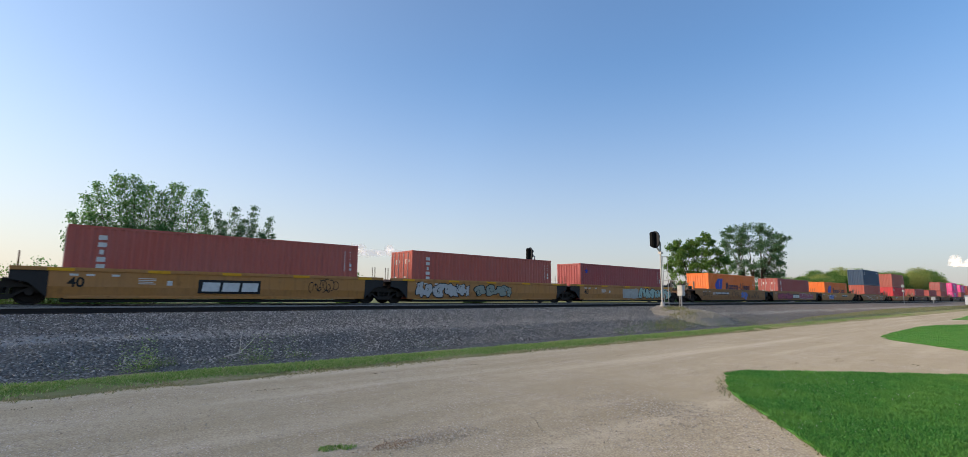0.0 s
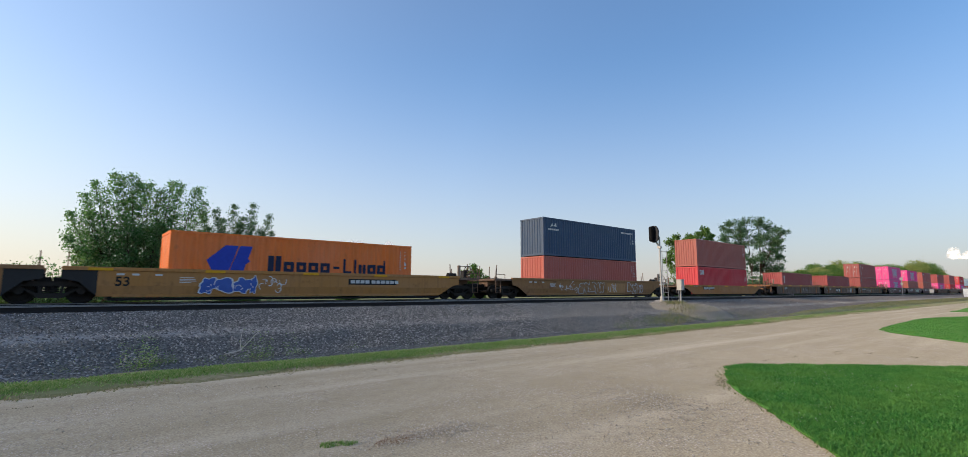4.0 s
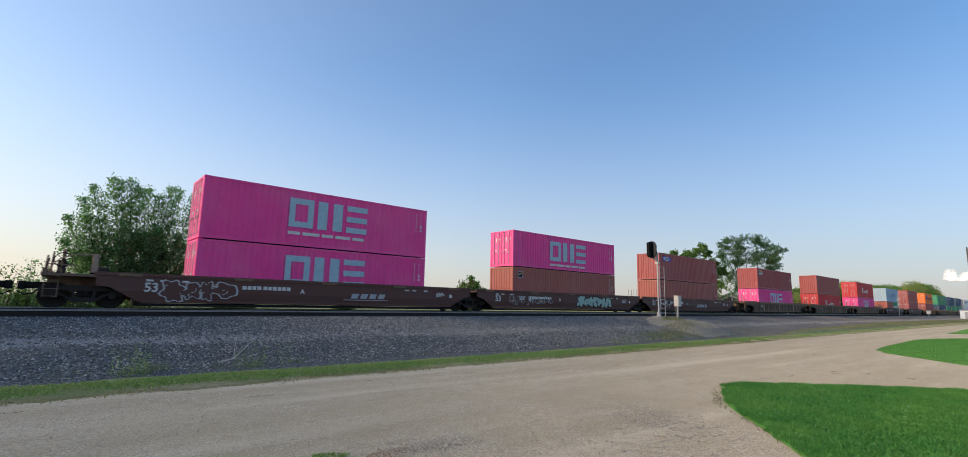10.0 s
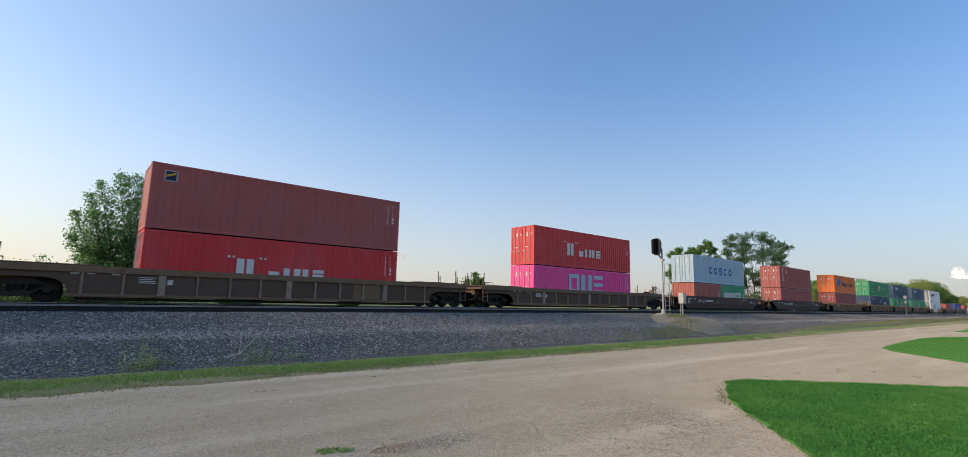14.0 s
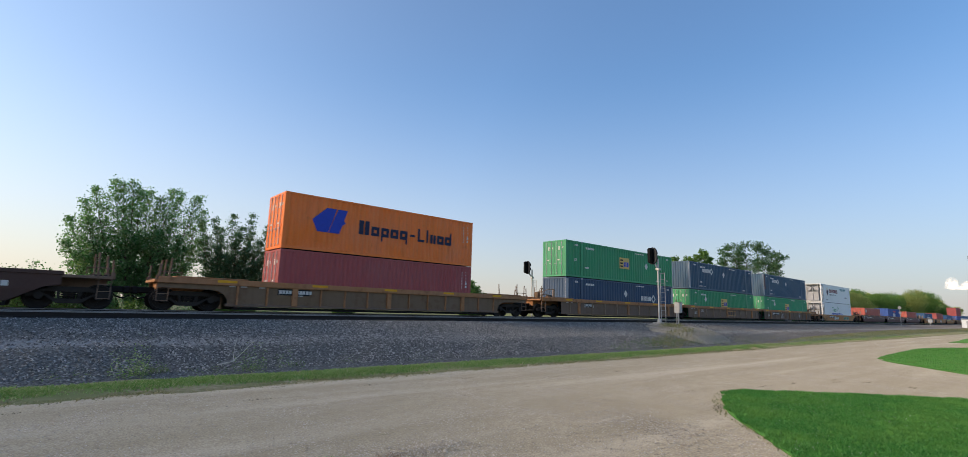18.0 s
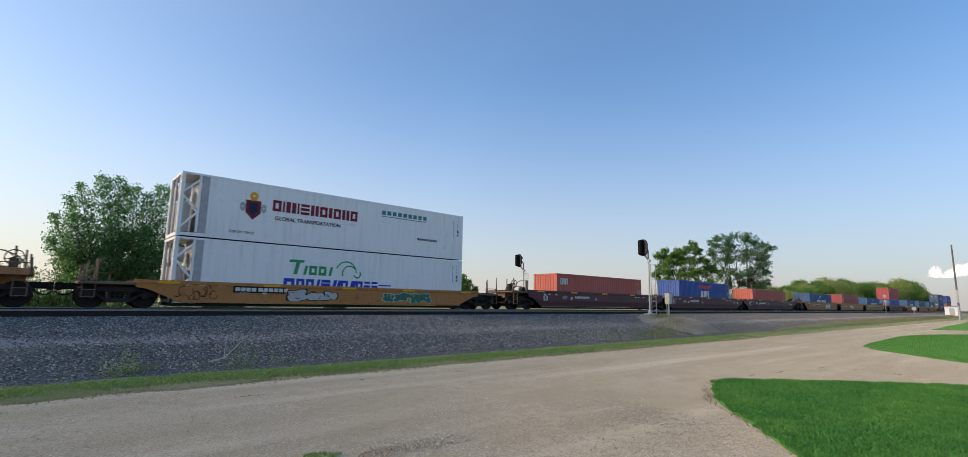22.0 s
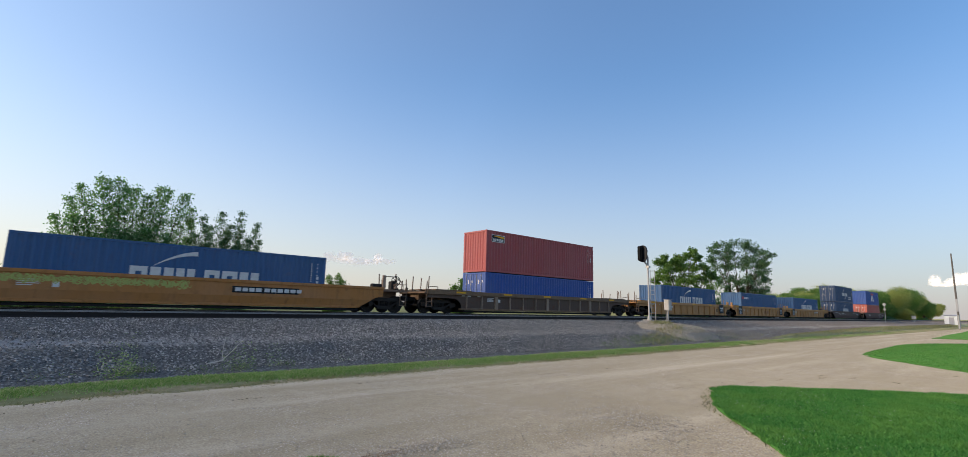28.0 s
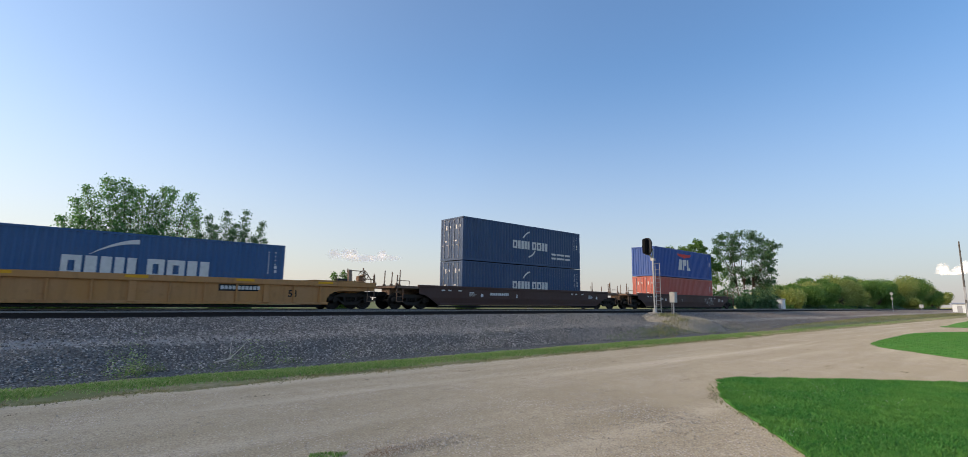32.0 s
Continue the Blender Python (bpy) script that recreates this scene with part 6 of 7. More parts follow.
    if ft == 53 and not reefer:
        def post():
            return Geo().cbox(-0.16, 0.16, -1.224, -1.19, 0.05, H - 0.02, 0.01).mesh("lift_post", mat)
        def shoe():
            return Geo().cbox(-0.10, 0.10, -1.23, -1.1, H - 0.12, H + 0.005, 0.01).mesh("lift_casting", M_SILVER)
        for q in (-6.1, 6.1):
            part("lift_post", kept((*key, "post"), post), None, box, "", pose(q, 0, 0))
            part("lift_casting", kept((ft, tall, "shoe"), shoe), None, box, "", pose(q, 0, 0))
        leafy = colour in ("green", "sea_green")
        if leafy:
            part("size_number", letters("53'", 0.32, M_WHITE), None, box, "", pose(-L / 2 + 1.0, -1.226, H * 0.44))
            part("size_number", letters("53", 0.28, M_WHITE), None, box, "", pose(L / 2 - 1.15, -1.226, 0.42))
        def bits():
            g = Geo()
            for q, zz, w, h in ((-5.7, 0.75, 0.5, 0.16), (-5.6, H - 0.55, 1.1, 0.16), (1.6, H - 0.28, 1.4, 0.08), (5.0, 0.3, 0.7, 0.12), (-7.0, H - 0.4, 0.4, 0.14), (7.0, H - 0.4, 0.35, 0.14)):
                blocks(g, q, zz, [w * 0.2, w * 0.24, w * 0.18, w * 0.22], h, -1.2265, w * 0.05)
            dx, dz = ((3.4, 1.6) if high else (-4.6, 1.95)) if leafy else (0.0, H - 1.0)
            g.flat([(dx - 0.28, dz), (dx, dz - 0.32), (dx + 0.28, dz), (dx, dz + 0.32)], -1.2265)
            return g.mesh("stencil_text", M_WHITE)
        part("stencil_text", kept((ft, tall, leafy, bool(high), "bits"), bits), None, box)
        if colour in ("navy", "slate", "slate_worn"):
            for s in (-1, 1):
                part("end_edge", kept((ft, tall, "edge", s), lambda: Geo().box(*sorted((s * (L / 2 + 0.004), s * (L / 2 - 0.30))), -1.226, -1.2, 0.1, H - 0.1).mesh("end_edge", M_SILVER)), None, box, "silver-grey painted end post")
        if colour == "slate_worn":
            part("rust_stain", kept((ft, tall, "stain"), lambda: Geo().box(-L / 2 + 0.30, -L / 2 + 0.72, -1.2245, -1.2, 0.9, H - 0.12).mesh("rust_stain", CAR["mineral"])), None, box, "rust-brown bared steel beside the post")
    if reefer and high:
        part("lettering", letters("GLOBAL TRANSPORTATION", 0.27, M_NAVYMARK), None, box, "dark blue lettering", pose(-L / 2 + 4.15, -1.2265, H - 1.72))
        part("lettering", letters("TOP LIFT ONLY", 0.16, M_BLACK), None, box, "", pose(-L / 2 + 2.1, -1.2265, 0.35))
    if ft == 53 and not reefer and high and colour in ("navy", "slate", "slate_worn"):
        part("lettering", letters("TOP LIFT ONLY", 0.2, M_WHITE), None, box, "", pose(-L / 2 + 2.2, -1.2265, 0.3))
    for name, g, m in kept((key, logo, high, "logo"), lambda: [(a, q.mesh(a, m_), m_) for a, b, m_ in word_logo(logo, L, H, high) for q in islands(b)]):
        part(name, g, None, box)
    return box


def corrugated_roof(L, H):
    g = Geo()
    g.box(-L / 2 + 0.12, L / 2 - 0.12, -1.12, 1.12, H - 0.05, H - 0.03)
    n = int(L / 0.5)
    for i in range(n):
        x = -L / 2 + 0.35 + i * (L - 0.7) / (n - 1)
        g.box(x - 0.06, x + 0.06, -1.0, 1.0, H - 0.03, H - 0.012)
    return g

# ---- well cars ----
CAR["pale"] = paint("car_paint_pale_patch", (0.42, 0.41, 0.37), 0.6, 0.4, 0.2)
CAR["dun"] = paint("car_paint_dun", (0.205, 0.125, 0.070), 0.65, 0.5, 0.35)
SPRAY = {**M_GRAF, "mustard": CAR["mustard"], "mineral": CAR["mineral"]}
WHEEL_R, AXLE = 0.483, 0.90
WHEELS = {-1: [], 1: []}
MOVERS = []     # (car, x at the start)


def side_frame_mesh():
    g = Geo()
    g.plate([(-1.28, 0.44), (-0.72, 0.50), (-0.36, 0.22), (0.36, 0.22), (0.72, 0.50), (1.28, 0.44), (1.28, 0.64), (0.95, 0.70), (0.42, 0.40), (-0.42, 0.40), (-0.95, 0.70), (-1.28, 0.64)], -0.09, 0.09)
    g.plate([(-1.0, 0.66), (1.0, 0.66), (0.55, 0.86), (-0.55, 0.86)], -0.085, 0.085)
    for s in (-1, 1):
        g.plate([(s * 0.30 - 0.05, 0.36), (s * 0.30 + 0.05, 0.36), (s * 0.34 + 0.05, 0.70), (s * 0.34 - 0.05, 0.70)], -0.08, 0.08)
        g.cyl((s * AXLE, -0.16, WHEEL_R), (s * AXLE, 0.06, WHEEL_R), 0.13, 12)
    return g


def wheelset_mesh():
    g = Geo()
    for s in (-1, 1):
        prof = [(0.66, 0.505), (0.69, 0.508), (0.705, WHEEL_R), (0.80, WHEEL_R - 0.006), (0.80, 0.41), (0.765, 0.39), (0.76, 0.17), (0.80, 0.14), (0.80, 0.0)]
        n = 22
        vs = [(r * math.cos(2 * math.pi * i / n), s * yy, r * math.sin(2 * math.pi * i / n)) for yy, r in prof for i in range(n)]
        fs = [(k * n + i, k * n + (i + 1) % n, k * n + n + (i + 1) % n, k * n + n + i) for k in range(len(prof) - 1) for i in range(n)]
        g.add(vs, fs if s < 0 else [f[::-1] for f in fs])
        g.add([(r * math.cos(2 * math.pi * i / n), s * 0.66, r * math.sin(2 * math.pi * i / n)) for r in (0.505, 0.0) for i in range(n)], [(i, (i + 1) % n, n + (i + 1) % n, n + i) for i in range(n)])
        for q in range(6):
            a = q * math.pi / 3
            g.box(0.26 * math.cos(a) - 0.05, 0.26 * math.cos(a) + 0.05, *sorted((s * 0.76, s * 0.775)), 0.26 * math.sin(a) - 0.05, 0.26 * math.sin(a) + 0.05)
    g.cyl((0, -1.12, 0), (0, 1.12, 0), 0.085, 10)
    return g


def truck(car, x):
    """A two-axle truck under a car, its middle at x."""
    t = part("truck", kept("bolster", lambda: Geo().cbox(-0.20, 0.20, -0.98, 0.98, 0.42, 0.70, 0.03).cyl((0, 0, 0.68), (0, 0, 0.80), 0.3, 12).mesh("truck", M_FRAME)), None, car, "dark cast steel truck", pose(x, 0, 0))
    for s in (-1, 1):
        part("side_frame", kept("side_frame", lambda: side_frame_mesh().mesh("side_frame", M_FRAME)), None, t, "", pose(0, s * 0.99, 0))
        part("spring_nest", kept("springs", lambda: springs()), None, t, "", pose(0, s * 0.99, 0))
        w = part("wheelset", kept("wheelset", lambda: wheelset_mesh().mesh("wheelset", M_WHEEL)), None, t, "worn steel wheels on an axle", pose(s * AXLE, 0, WHEEL_R))
        WHEELS[s].append(w)
    return t


def springs():
    g = Geo()
    for q in (-0.18, 0.0, 0.18):
        for k in range(4):
            g.cyl((q, 0, 0.36 + k * 0.085), (q, 0, 0.41 + k * 0.085), 0.075, 8)
    return g.mesh("spring_nest", M_DARK)


def puffs(g_fill, g_line, x, z0, z1, n, w, y, rnd):
    """A run of overlapping, bulging sprayed shapes with outlines."""
    px, total, i = x, n * w, 0
    while px < x + total - 0.15:
        ww = min(w * rnd.uniform(0.55, 1.45), x + total - px + 0.1)
        h, tilt = (z1 - z0) * rnd.uniform(0.72, 1.0), rnd.uniform(-0.25, 0.25)
        cx, cz = px + ww / 2, (z0 + z1) / 2 + rnd.uniform(-0.07, 0.07)
        pts, big = [], []
        lobes = [(rnd.randint(2, 6), rnd.uniform(0, 6.28), rnd.uniform(0.05, 0.20)) for _ in range(3)]
        for k in range(26):
            a = 2 * math.pi * k / 26
            q = 1 + sum(m * math.sin(f * a + p) for f, p, m in lobes)
            c, s = math.cos(a), math.sin(a)
            sq = q / max(abs(c), abs(s)) ** 0.5
            dx, dz = c * sq * ww * 0.43, max(-0.5, min(0.5, s * sq * 0.44)) * h
            pts.append((cx + dx + tilt * dz, cz + dz))
            big.append((cx + dx * 1.14 + tilt * dz + c * 0.02, cz + dz * 1.08 + s * 0.02))
        g_line.flat(big, y - 0.0003 * (i % 3))
        g_fill.flat(pts, y - 0.002 - 0.0003 * (i % 3))
        for q in range(rnd.randint(1, 3)):
            curve(g_line, cx + rnd.uniform(-0.25, 0.1) * ww, cz + rnd.uniform(-0.3, 0.2) * h, rnd.uniform(0.08, 0.2) * ww, rnd.uniform(0, 360), rnd.uniform(60, 200), 0.03, y - 0.004)
        px += ww * 0.92
        i += 1


def curve(g, cx, cz, r, a0, span, t, y, squash=1.0):
    """A sprayed stroke along an arc."""
    n = max(3, int(abs(span) / 25))
    p = [radians(a0 + span * i / n) for i in range(n + 1)]
    for a, b in zip(p, p[1:]):
        q = [(cx + (r + t / 2) * math.cos(a), cz + squash * (r + t / 2) * math.sin(a)), (cx + (r + t / 2) * math.cos(b), cz + squash * (r + t / 2) * math.sin(b)),
             (cx + (r - t / 2) * math.cos(b), cz + squash * (r - t / 2) * math.sin(b)), (cx + (r - t / 2) * math.cos(a), cz + squash * (r - t / 2) * math.sin(a))]
        g.flat(q if span > 0 else q[::-1], y)


def scribble(g, x, z0, z1, n, w, y, rnd, k=1.0):
    """A thin-lined looping tag."""
    px, h = x, z1 - z0
    end = x + n * w * 0.41
    while px < end:
        r = rnd.uniform(0.07, 0.19) * k
        curve(g, px + r, (z0 + z1) / 2 + rnd.uniform(-0.25, 0.25) * h, r, rnd.uniform(0, 360), rnd.uniform(120, 320), 0.028, y - 0.0004 * rnd.randint(0, 4), rnd.uniform(0.9, 2.0))
        px += r * rnd.uniform(0.7, 1.6)


CAR_WORD = {"yellow": "yellow", "tan": "yellow-tan", "mustard": "dirty mustard-yellow", "ochre": "ochre-yellow", "brown": "brown", "maroon": "maroon", "mineral": "mineral-brown", "umber": "dark umber-brown"}


def well_car(x, form, colour, left, right, P=19.6, marks="53", art=(), seed=0, chord=None, panel=None, brake="", plate=None):
    """One well of a double-stack car. left, right: 'c' coupler end, 'a' shared truck carried here, 'n' shared truck carried by its neighbour."""
    rnd = random.Random(seed)
    word = {"smooth": "smooth-sided", "ribbed": "ribbed-side", "shallow": "shallow-sided"}[form]
    car = thing("well_car", f"{CAR_WORD[colour]} {word} steel container well car, grimy", "rail car", pose(x, TRAIN_Y, RAIL_Z), "well cars of the train")
    MOVERS.append((car, x))
    paint_m, W = CAR[colour], P / 2 - 1.75
    top = 1.42 if form != "shallow" else 1.16
    bot = 0.27
    sub = CAR[panel] if panel else paint_m
    cap = CAR[chord] if chord else paint_m
    y0 = 1.42
    proud = 0.11 if form == "ribbed" else 0.045     # how far the top chord stands out
    xl = [W, W + 0.95, P / 2 - 0.30, P / 2 - 0.30] if form != "ribbed" else [W + 0.42, W + 0.62, P / 2 - 0.35, P / 2 - 0.35]
    zz = [bot, 0.82, 0.92, top] if form != "ribbed" else [bot, 0.80, 0.95, top]
    if form == "shallow":
        xl, zz = [W - 0.35, W + 0.85, P / 2 - 0.5, P / 2 - 0.5], [bot, 0.80, 0.86, top]
    square = P / 2 - (0.95 if panel == "grime" else 1.35)          # where a sheet that stops short of the truck ends
    reach = {k: (P / 2 + 1.2 if k == "c" else P / 2 - 0.30) for k in "can"}

    def flank(kind):
        if panel == "grime" or (form == "smooth" and colour in ("yellow", "mustard", "ochre") and kind in "an"):
            return [(square, bot), (square, top)]
        if form == "ribbed":       # an arch over the truck, and a strip above it that runs on to the end
            a = W + 0.22
            return [(a, bot), (a + 0.04, 0.55), (a + 0.18, 0.76), (a + 0.42, 0.90), (a + 0.80, 0.96), (reach[kind], 0.98), (reach[kind], top)]
        return list(zip(xl, zz))
    fl, fr = flank(left), flank(right)
    poly = [(-a, b) for a, b in fl[:1]] + fr + [(-a, b) for a, b in fl[::-1][:-1]]
    key = (form, colour, panel, P, left == "c", right == "c")
    for e, kind in ((-1, left), (1, right)):
        if len(flank(kind)) == 2 and panel != "grime":
            for s in (-1, 1):
                part("end_skirt", kept(("skirt", P, e, s, top), lambda: Geo().plate([(e * q, z_) for q, z_ in ((square, 0.30), (square + 0.55, 0.84), (P / 2 - 0.25, 0.96), (P / 2 - 0.25, top - 0.02), (square, top - 0.02))][::e], *sorted((s * (y0 - 0.005), s * (y0 - 0.035)))).mesh("end_skirt", CAR["soot"])), None, car, "sooty dark end plate")
    crease = 0.70

    def lower_sheet(s):
        """The side below its crease leans inwards."""
        g = Geo().plate(clipped(poly, crease, False), *sorted((s * y0, s * (y0 - 0.03))))
        g.v = [(x_, y_ - s * 0.08 * max(0.0, crease - z_) / (crease - bot), z_) for x_, y_, z_ in g.v]
        return g
    for s in (-1, 1):
        if form == "smooth":
            part("side_sheet", kept((*key, "side", s), lambda: Geo().plate(clipped(poly, crease, True), *sorted((s * y0, s * (y0 - 0.03)))).mesh("side_sheet", sub)), None, car)
            part("lower_sheet", kept((*key, "lower", s), lambda: lower_sheet(s).mesh("lower_sheet", sub)), None, car)
        else:
            part("side_sheet", kept((*key, "side", s), lambda: Geo().plate(poly, *sorted((s * y0, s * (y0 - 0.03)))).mesh("side_sheet", sub)), None, car)
    ck = (form, colour, chord, P)
    xt = xl[3]
    ends = [(reach[k] + 0.03 if form == "ribbed" else xt + 0.05) for k in (left, right)]
    for s in (-1, 1):
        a, b = sorted((s * (y0 + proud), s * (y0 - 0.11)))
        part("top_chord", kept((*ck, "top", s, left, right), lambda: Geo().cbox(-ends[0], ends[1], a, b, top - (0.24 if chord else 0.13), top + 0.02, 0.015).mesh("top_chord", cap)), None, car)
        c, d = sorted((s * (y0 + (0.03 if form != "smooth" else -0.055)), s * (y0 - 0.20)))
        part("bottom_chord", kept((*ck, "bot", s), lambda: Geo().cbox(-xl[0] + 0.1, xl[0] - 0.1, c, d, bot - 0.03, bot + 0.10, 0.015).mesh("bottom_chord", cap if not panel else sub)), None, car)
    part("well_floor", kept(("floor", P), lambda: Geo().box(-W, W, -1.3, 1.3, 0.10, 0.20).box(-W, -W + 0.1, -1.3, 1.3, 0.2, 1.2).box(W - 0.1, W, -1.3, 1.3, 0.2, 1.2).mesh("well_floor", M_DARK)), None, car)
    if form == "ribbed":
        if panel == "grime":
            row = [(q * 1.69, q in (-4, 0, 4)) for q in range(-4, 5)] + [(-7.85, False), (7.85, False)]
        else:
            row = [(-7.9 + i * 15.8 / 12, i in (2, 6, 10)) for i in range(13)]
        for s in (-1, 1):
            for px, big in row:
                me = kept((*ck, panel, "post", big, s), lambda: Geo().cbox(-0.035 - 0.10 * big, 0.035 + 0.10 * big, *sorted((s * (y0 + 0.09), s * (y0 - 0.01))), bot + 0.05, top - 0.12, 0.012).mesh("post", CAR["worn"] if colour == "brown" or (panel == "grime" and not big) else cap))
                part("post", me, None, car, "", pose(px, 0, 0))
        for e, kind in ((-1, left), (1, right)):        # a thin cover plank over each end bay
            part("deck_plank", kept((*ck, "plank", e, kind), lambda: Geo().cbox(*sorted((e * (W - 0.55), e * (reach[kind] - 0.6))), -1.50, 1.50, top + 0.03, top + 0.075, 0.01).mesh("deck_plank", cap)), None, car)
    for e, kind in ((-1, left), (1, right)):
        if kind in "ca":
            truck(car, e * P / 2)
        long = P / 2 + 1.35 if kind == "c" else P / 2 - 0.25
        part("end_platform", kept((*ck, "deck", kind, e), lambda: Geo().cbox(*sorted((e * (W - 0.2), e * long)), -1.40, 1.40, top - 0.22, top - 0.10, 0.02).box(*sorted((e * W, e * (long - 0.2))), -0.45, 0.45, 0.82, top - 0.2).mesh("end_platform", CAR["grime"] if form != "ribbed" else cap)), None, car)
        if kind == "c":
            def coupler():
                g = Geo()
                g.cbox(*sorted((e * (long - 0.3), e * (P / 2 + 1.78))), -0.11, 0.11, 0.72, 0.98, 0.03)
                g.cbox(*sorted((e * (P / 2 + 1.74), e * (P / 2 + 1.995))), -0.17, 0.15, 0.68, 1.0, 0.04)
                return g.mesh("coupler", M_DARK)
            part("coupler", kept((P, e, "coupler"), coupler), None, car, "dark steel coupler")
            def hose():
                g = Geo()
                pts = [(e * (long - 0.1), -0.35, 0.85), (e * (long + 0.15), -0.38, 0.55), (e * (long + 0.4), -0.36, 0.48), (e * (long + 0.62), -0.3, 0.62)]
                for a, b in zip(pts, pts[1:]):
                    g.cyl(a, b, 0.03, 6)
                return g.mesh("brake_hose", M_DARK)
            part("brake_hose", kept((P, e, "hose"), hose), None, car, "black rubber hose")
            for q, xx, hh in ((-1.40, long - 0.10, 0.55), (1.40, long - 0.10, 0.60), (-0.95, long - 0.55, 0.85), (-0.55, long - 0.25, 0.75), (0.9, long - 0.60, 0.9)):
                part("stanchion", kept((*ck, e, "stanchion", xx, hh), lambda: Geo().cyl((e * xx, 0, top - 0.12), (e * (xx - 0.05), 0, top + hh), 0.034, 6).box(*sorted((e * xx - 0.07, e * xx + 0.07)), -0.05, 0.05, top - 0.1, top + 0.06).mesh("stanchion", CAR["grime"])), None, car, "", pose(0, q, 0))
            part("grab_rail", kept((*ck, e, "grab"), lambda: Geo().cyl((e * (long - 0.95), -1.40, top + 0.22), (e * (long - 0.1), -1.40, top + 0.22), 0.02, 6).cyl((e * (long - 0.95), -1.40, top + 0.22), (e * (long - 0.95), -1.40, top - 0.05), 0.02, 6).mesh("grab_rail", CAR["grime"])), None, car)
            def steps():
                g = Geo()
                for k in range(3):
                    g.box(*sorted((e * (long - 0.55), e * (long - 0.12))), -1.43, -1.36, 0.42 + k * 0.28, 0.45 + k * 0.28)
                for xx in (long - 0.55, long - 0.14):
                    g.box(*sorted((e * xx, e * (xx + 0.03))), -1.43, -1.38, 0.40, top - 0.1)
                return g.mesh("ladder", CAR["grime"])
            part("ladder", kept((*ck, e, "steps"), steps), None, car)
            def grate():
                g = Geo()
                for k in range(5):
                    g.box(*sorted((e * (long - 0.85 + k * 0.16), e * (long - 0.75 + k * 0.16))), -1.2, 1.2, top - 0.095, top - 0.05)
                return g.mesh("crossover_step", M_FRAME)
            part("crossover_step", kept((*ck, e, "grate"), grate), None, car)
        else:
            def posts():
                g = Geo()
                for q in (-0.75, -0.45):
                    g.cyl((e * (P / 2 - 0.42), q, top - 0.1), (e * (P / 2 - 0.42), q, top + 0.62), 0.02, 6)
                return g.mesh("handrail", CAR["grime"])
            part("handrail", kept((*ck, e, "artic_posts"), posts), None, car)
            part("link_plate", kept((*ck, e, "artic"), lambda: Geo().cbox(*sorted((e * (P / 2 - 0.5), e * (P / 2 - 0.02))), -0.55, 0.55, 0.80, 1.02, 0.03).mesh("link_plate", M_FRAME)), None, car)
            if "w" in brake:
                for q in (-1.29, 1.29):
                    part("guide_post", kept((*ck, e, "guide"), lambda: Geo().cbox(*sorted((e * (P / 2 - 0.75), e * (P / 2 - 0.50))), -0.09, 0.09, top - 0.05, top + 0.38, 0.02).mesh("guide_post", cap)), None, car, "", pose(0, q, 0))
    for e, flag in ((-1, "l"), (1, "r")):
        if flag in brake:
            def brake_stand():
                g = Geo()
                bx = e * (P / 2 + 0.75)
                g.cbox(bx - 0.16, bx + 0.12, -0.75, -0.40, top - 0.1, top + 0.42, 0.03)
                n, wy, wz = 18, -0.98, top + 0.42
                for i in range(n):
                    a, b = 2 * math.pi * i / n, 2 * math.pi * (i + 1) / n
                    g.cyl((bx + 0.28 * math.cos(a), wy, wz + 0.28 * math.sin(a)), (bx + 0.28 * math.cos(b), wy, wz + 0.28 * math.sin(b)), 0.022, 5)
                for i in range(3):
                    a = math.pi * i / 3 + 0.3
                    g.cyl((bx - 0.28 * math.cos(a), wy, wz - 0.28 * math.sin(a)), (bx + 0.28 * math.cos(a), wy, wz + 0.28 * math.sin(a)), 0.014, 5)
                g.cyl((bx, -0.6, wz), (bx, wy - 0.03, wz), 0.05, 8)
                return g.mesh("brake_wheel", CAR["dun"] if form == "ribbed" else CAR["soot"])
            part("brake_wheel", kept((*ck, e, "brake"), brake_stand), None, car, "hand brake wheel on its stand")
            def loop_rail():
                g = Geo()
                pts = [(P / 2 - 0.20, top - 0.05), (P / 2 - 0.20, top + 0.66), (P / 2 + 0.45, top + 0.64), (P / 2 + 0.85, top + 0.45), (P / 2 + 1.05, top + 0.20), (P / 2 + 1.08, top - 0.10)]
                for (a, za), (b, zb) in zip(pts, pts[1:]):
                    g.cyl((e * a, -1.30, za), (e * b, -1.30, zb), 0.026, 7)
                g.cbox(*sorted((e * (P / 2 - 0.32), e * (P / 2 - 0.12))), -1.36, -1.24, top - 0.05, top + 0.70, 0.02)
                return g.mesh("loop_rail", CAR["worn"])
            part("loop_rail", kept((P, top, e, "loop"), loop_rail), None, car, "bent steel handrail on a stout post")
            part("brake_cylinder", kept((P, e, "cyl"), lambda: Geo().cyl((e * (P / 2 - 0.7), -0.75, top + 0.06), (e * (P / 2 - 0.1), -0.75, top + 0.06), 0.17, 12).mesh("brake_cylinder", M_FRAME)), None, car)
    # stencils on the near side
    y = -y0 - (0.004 if form != "ribbed" else 0.004)
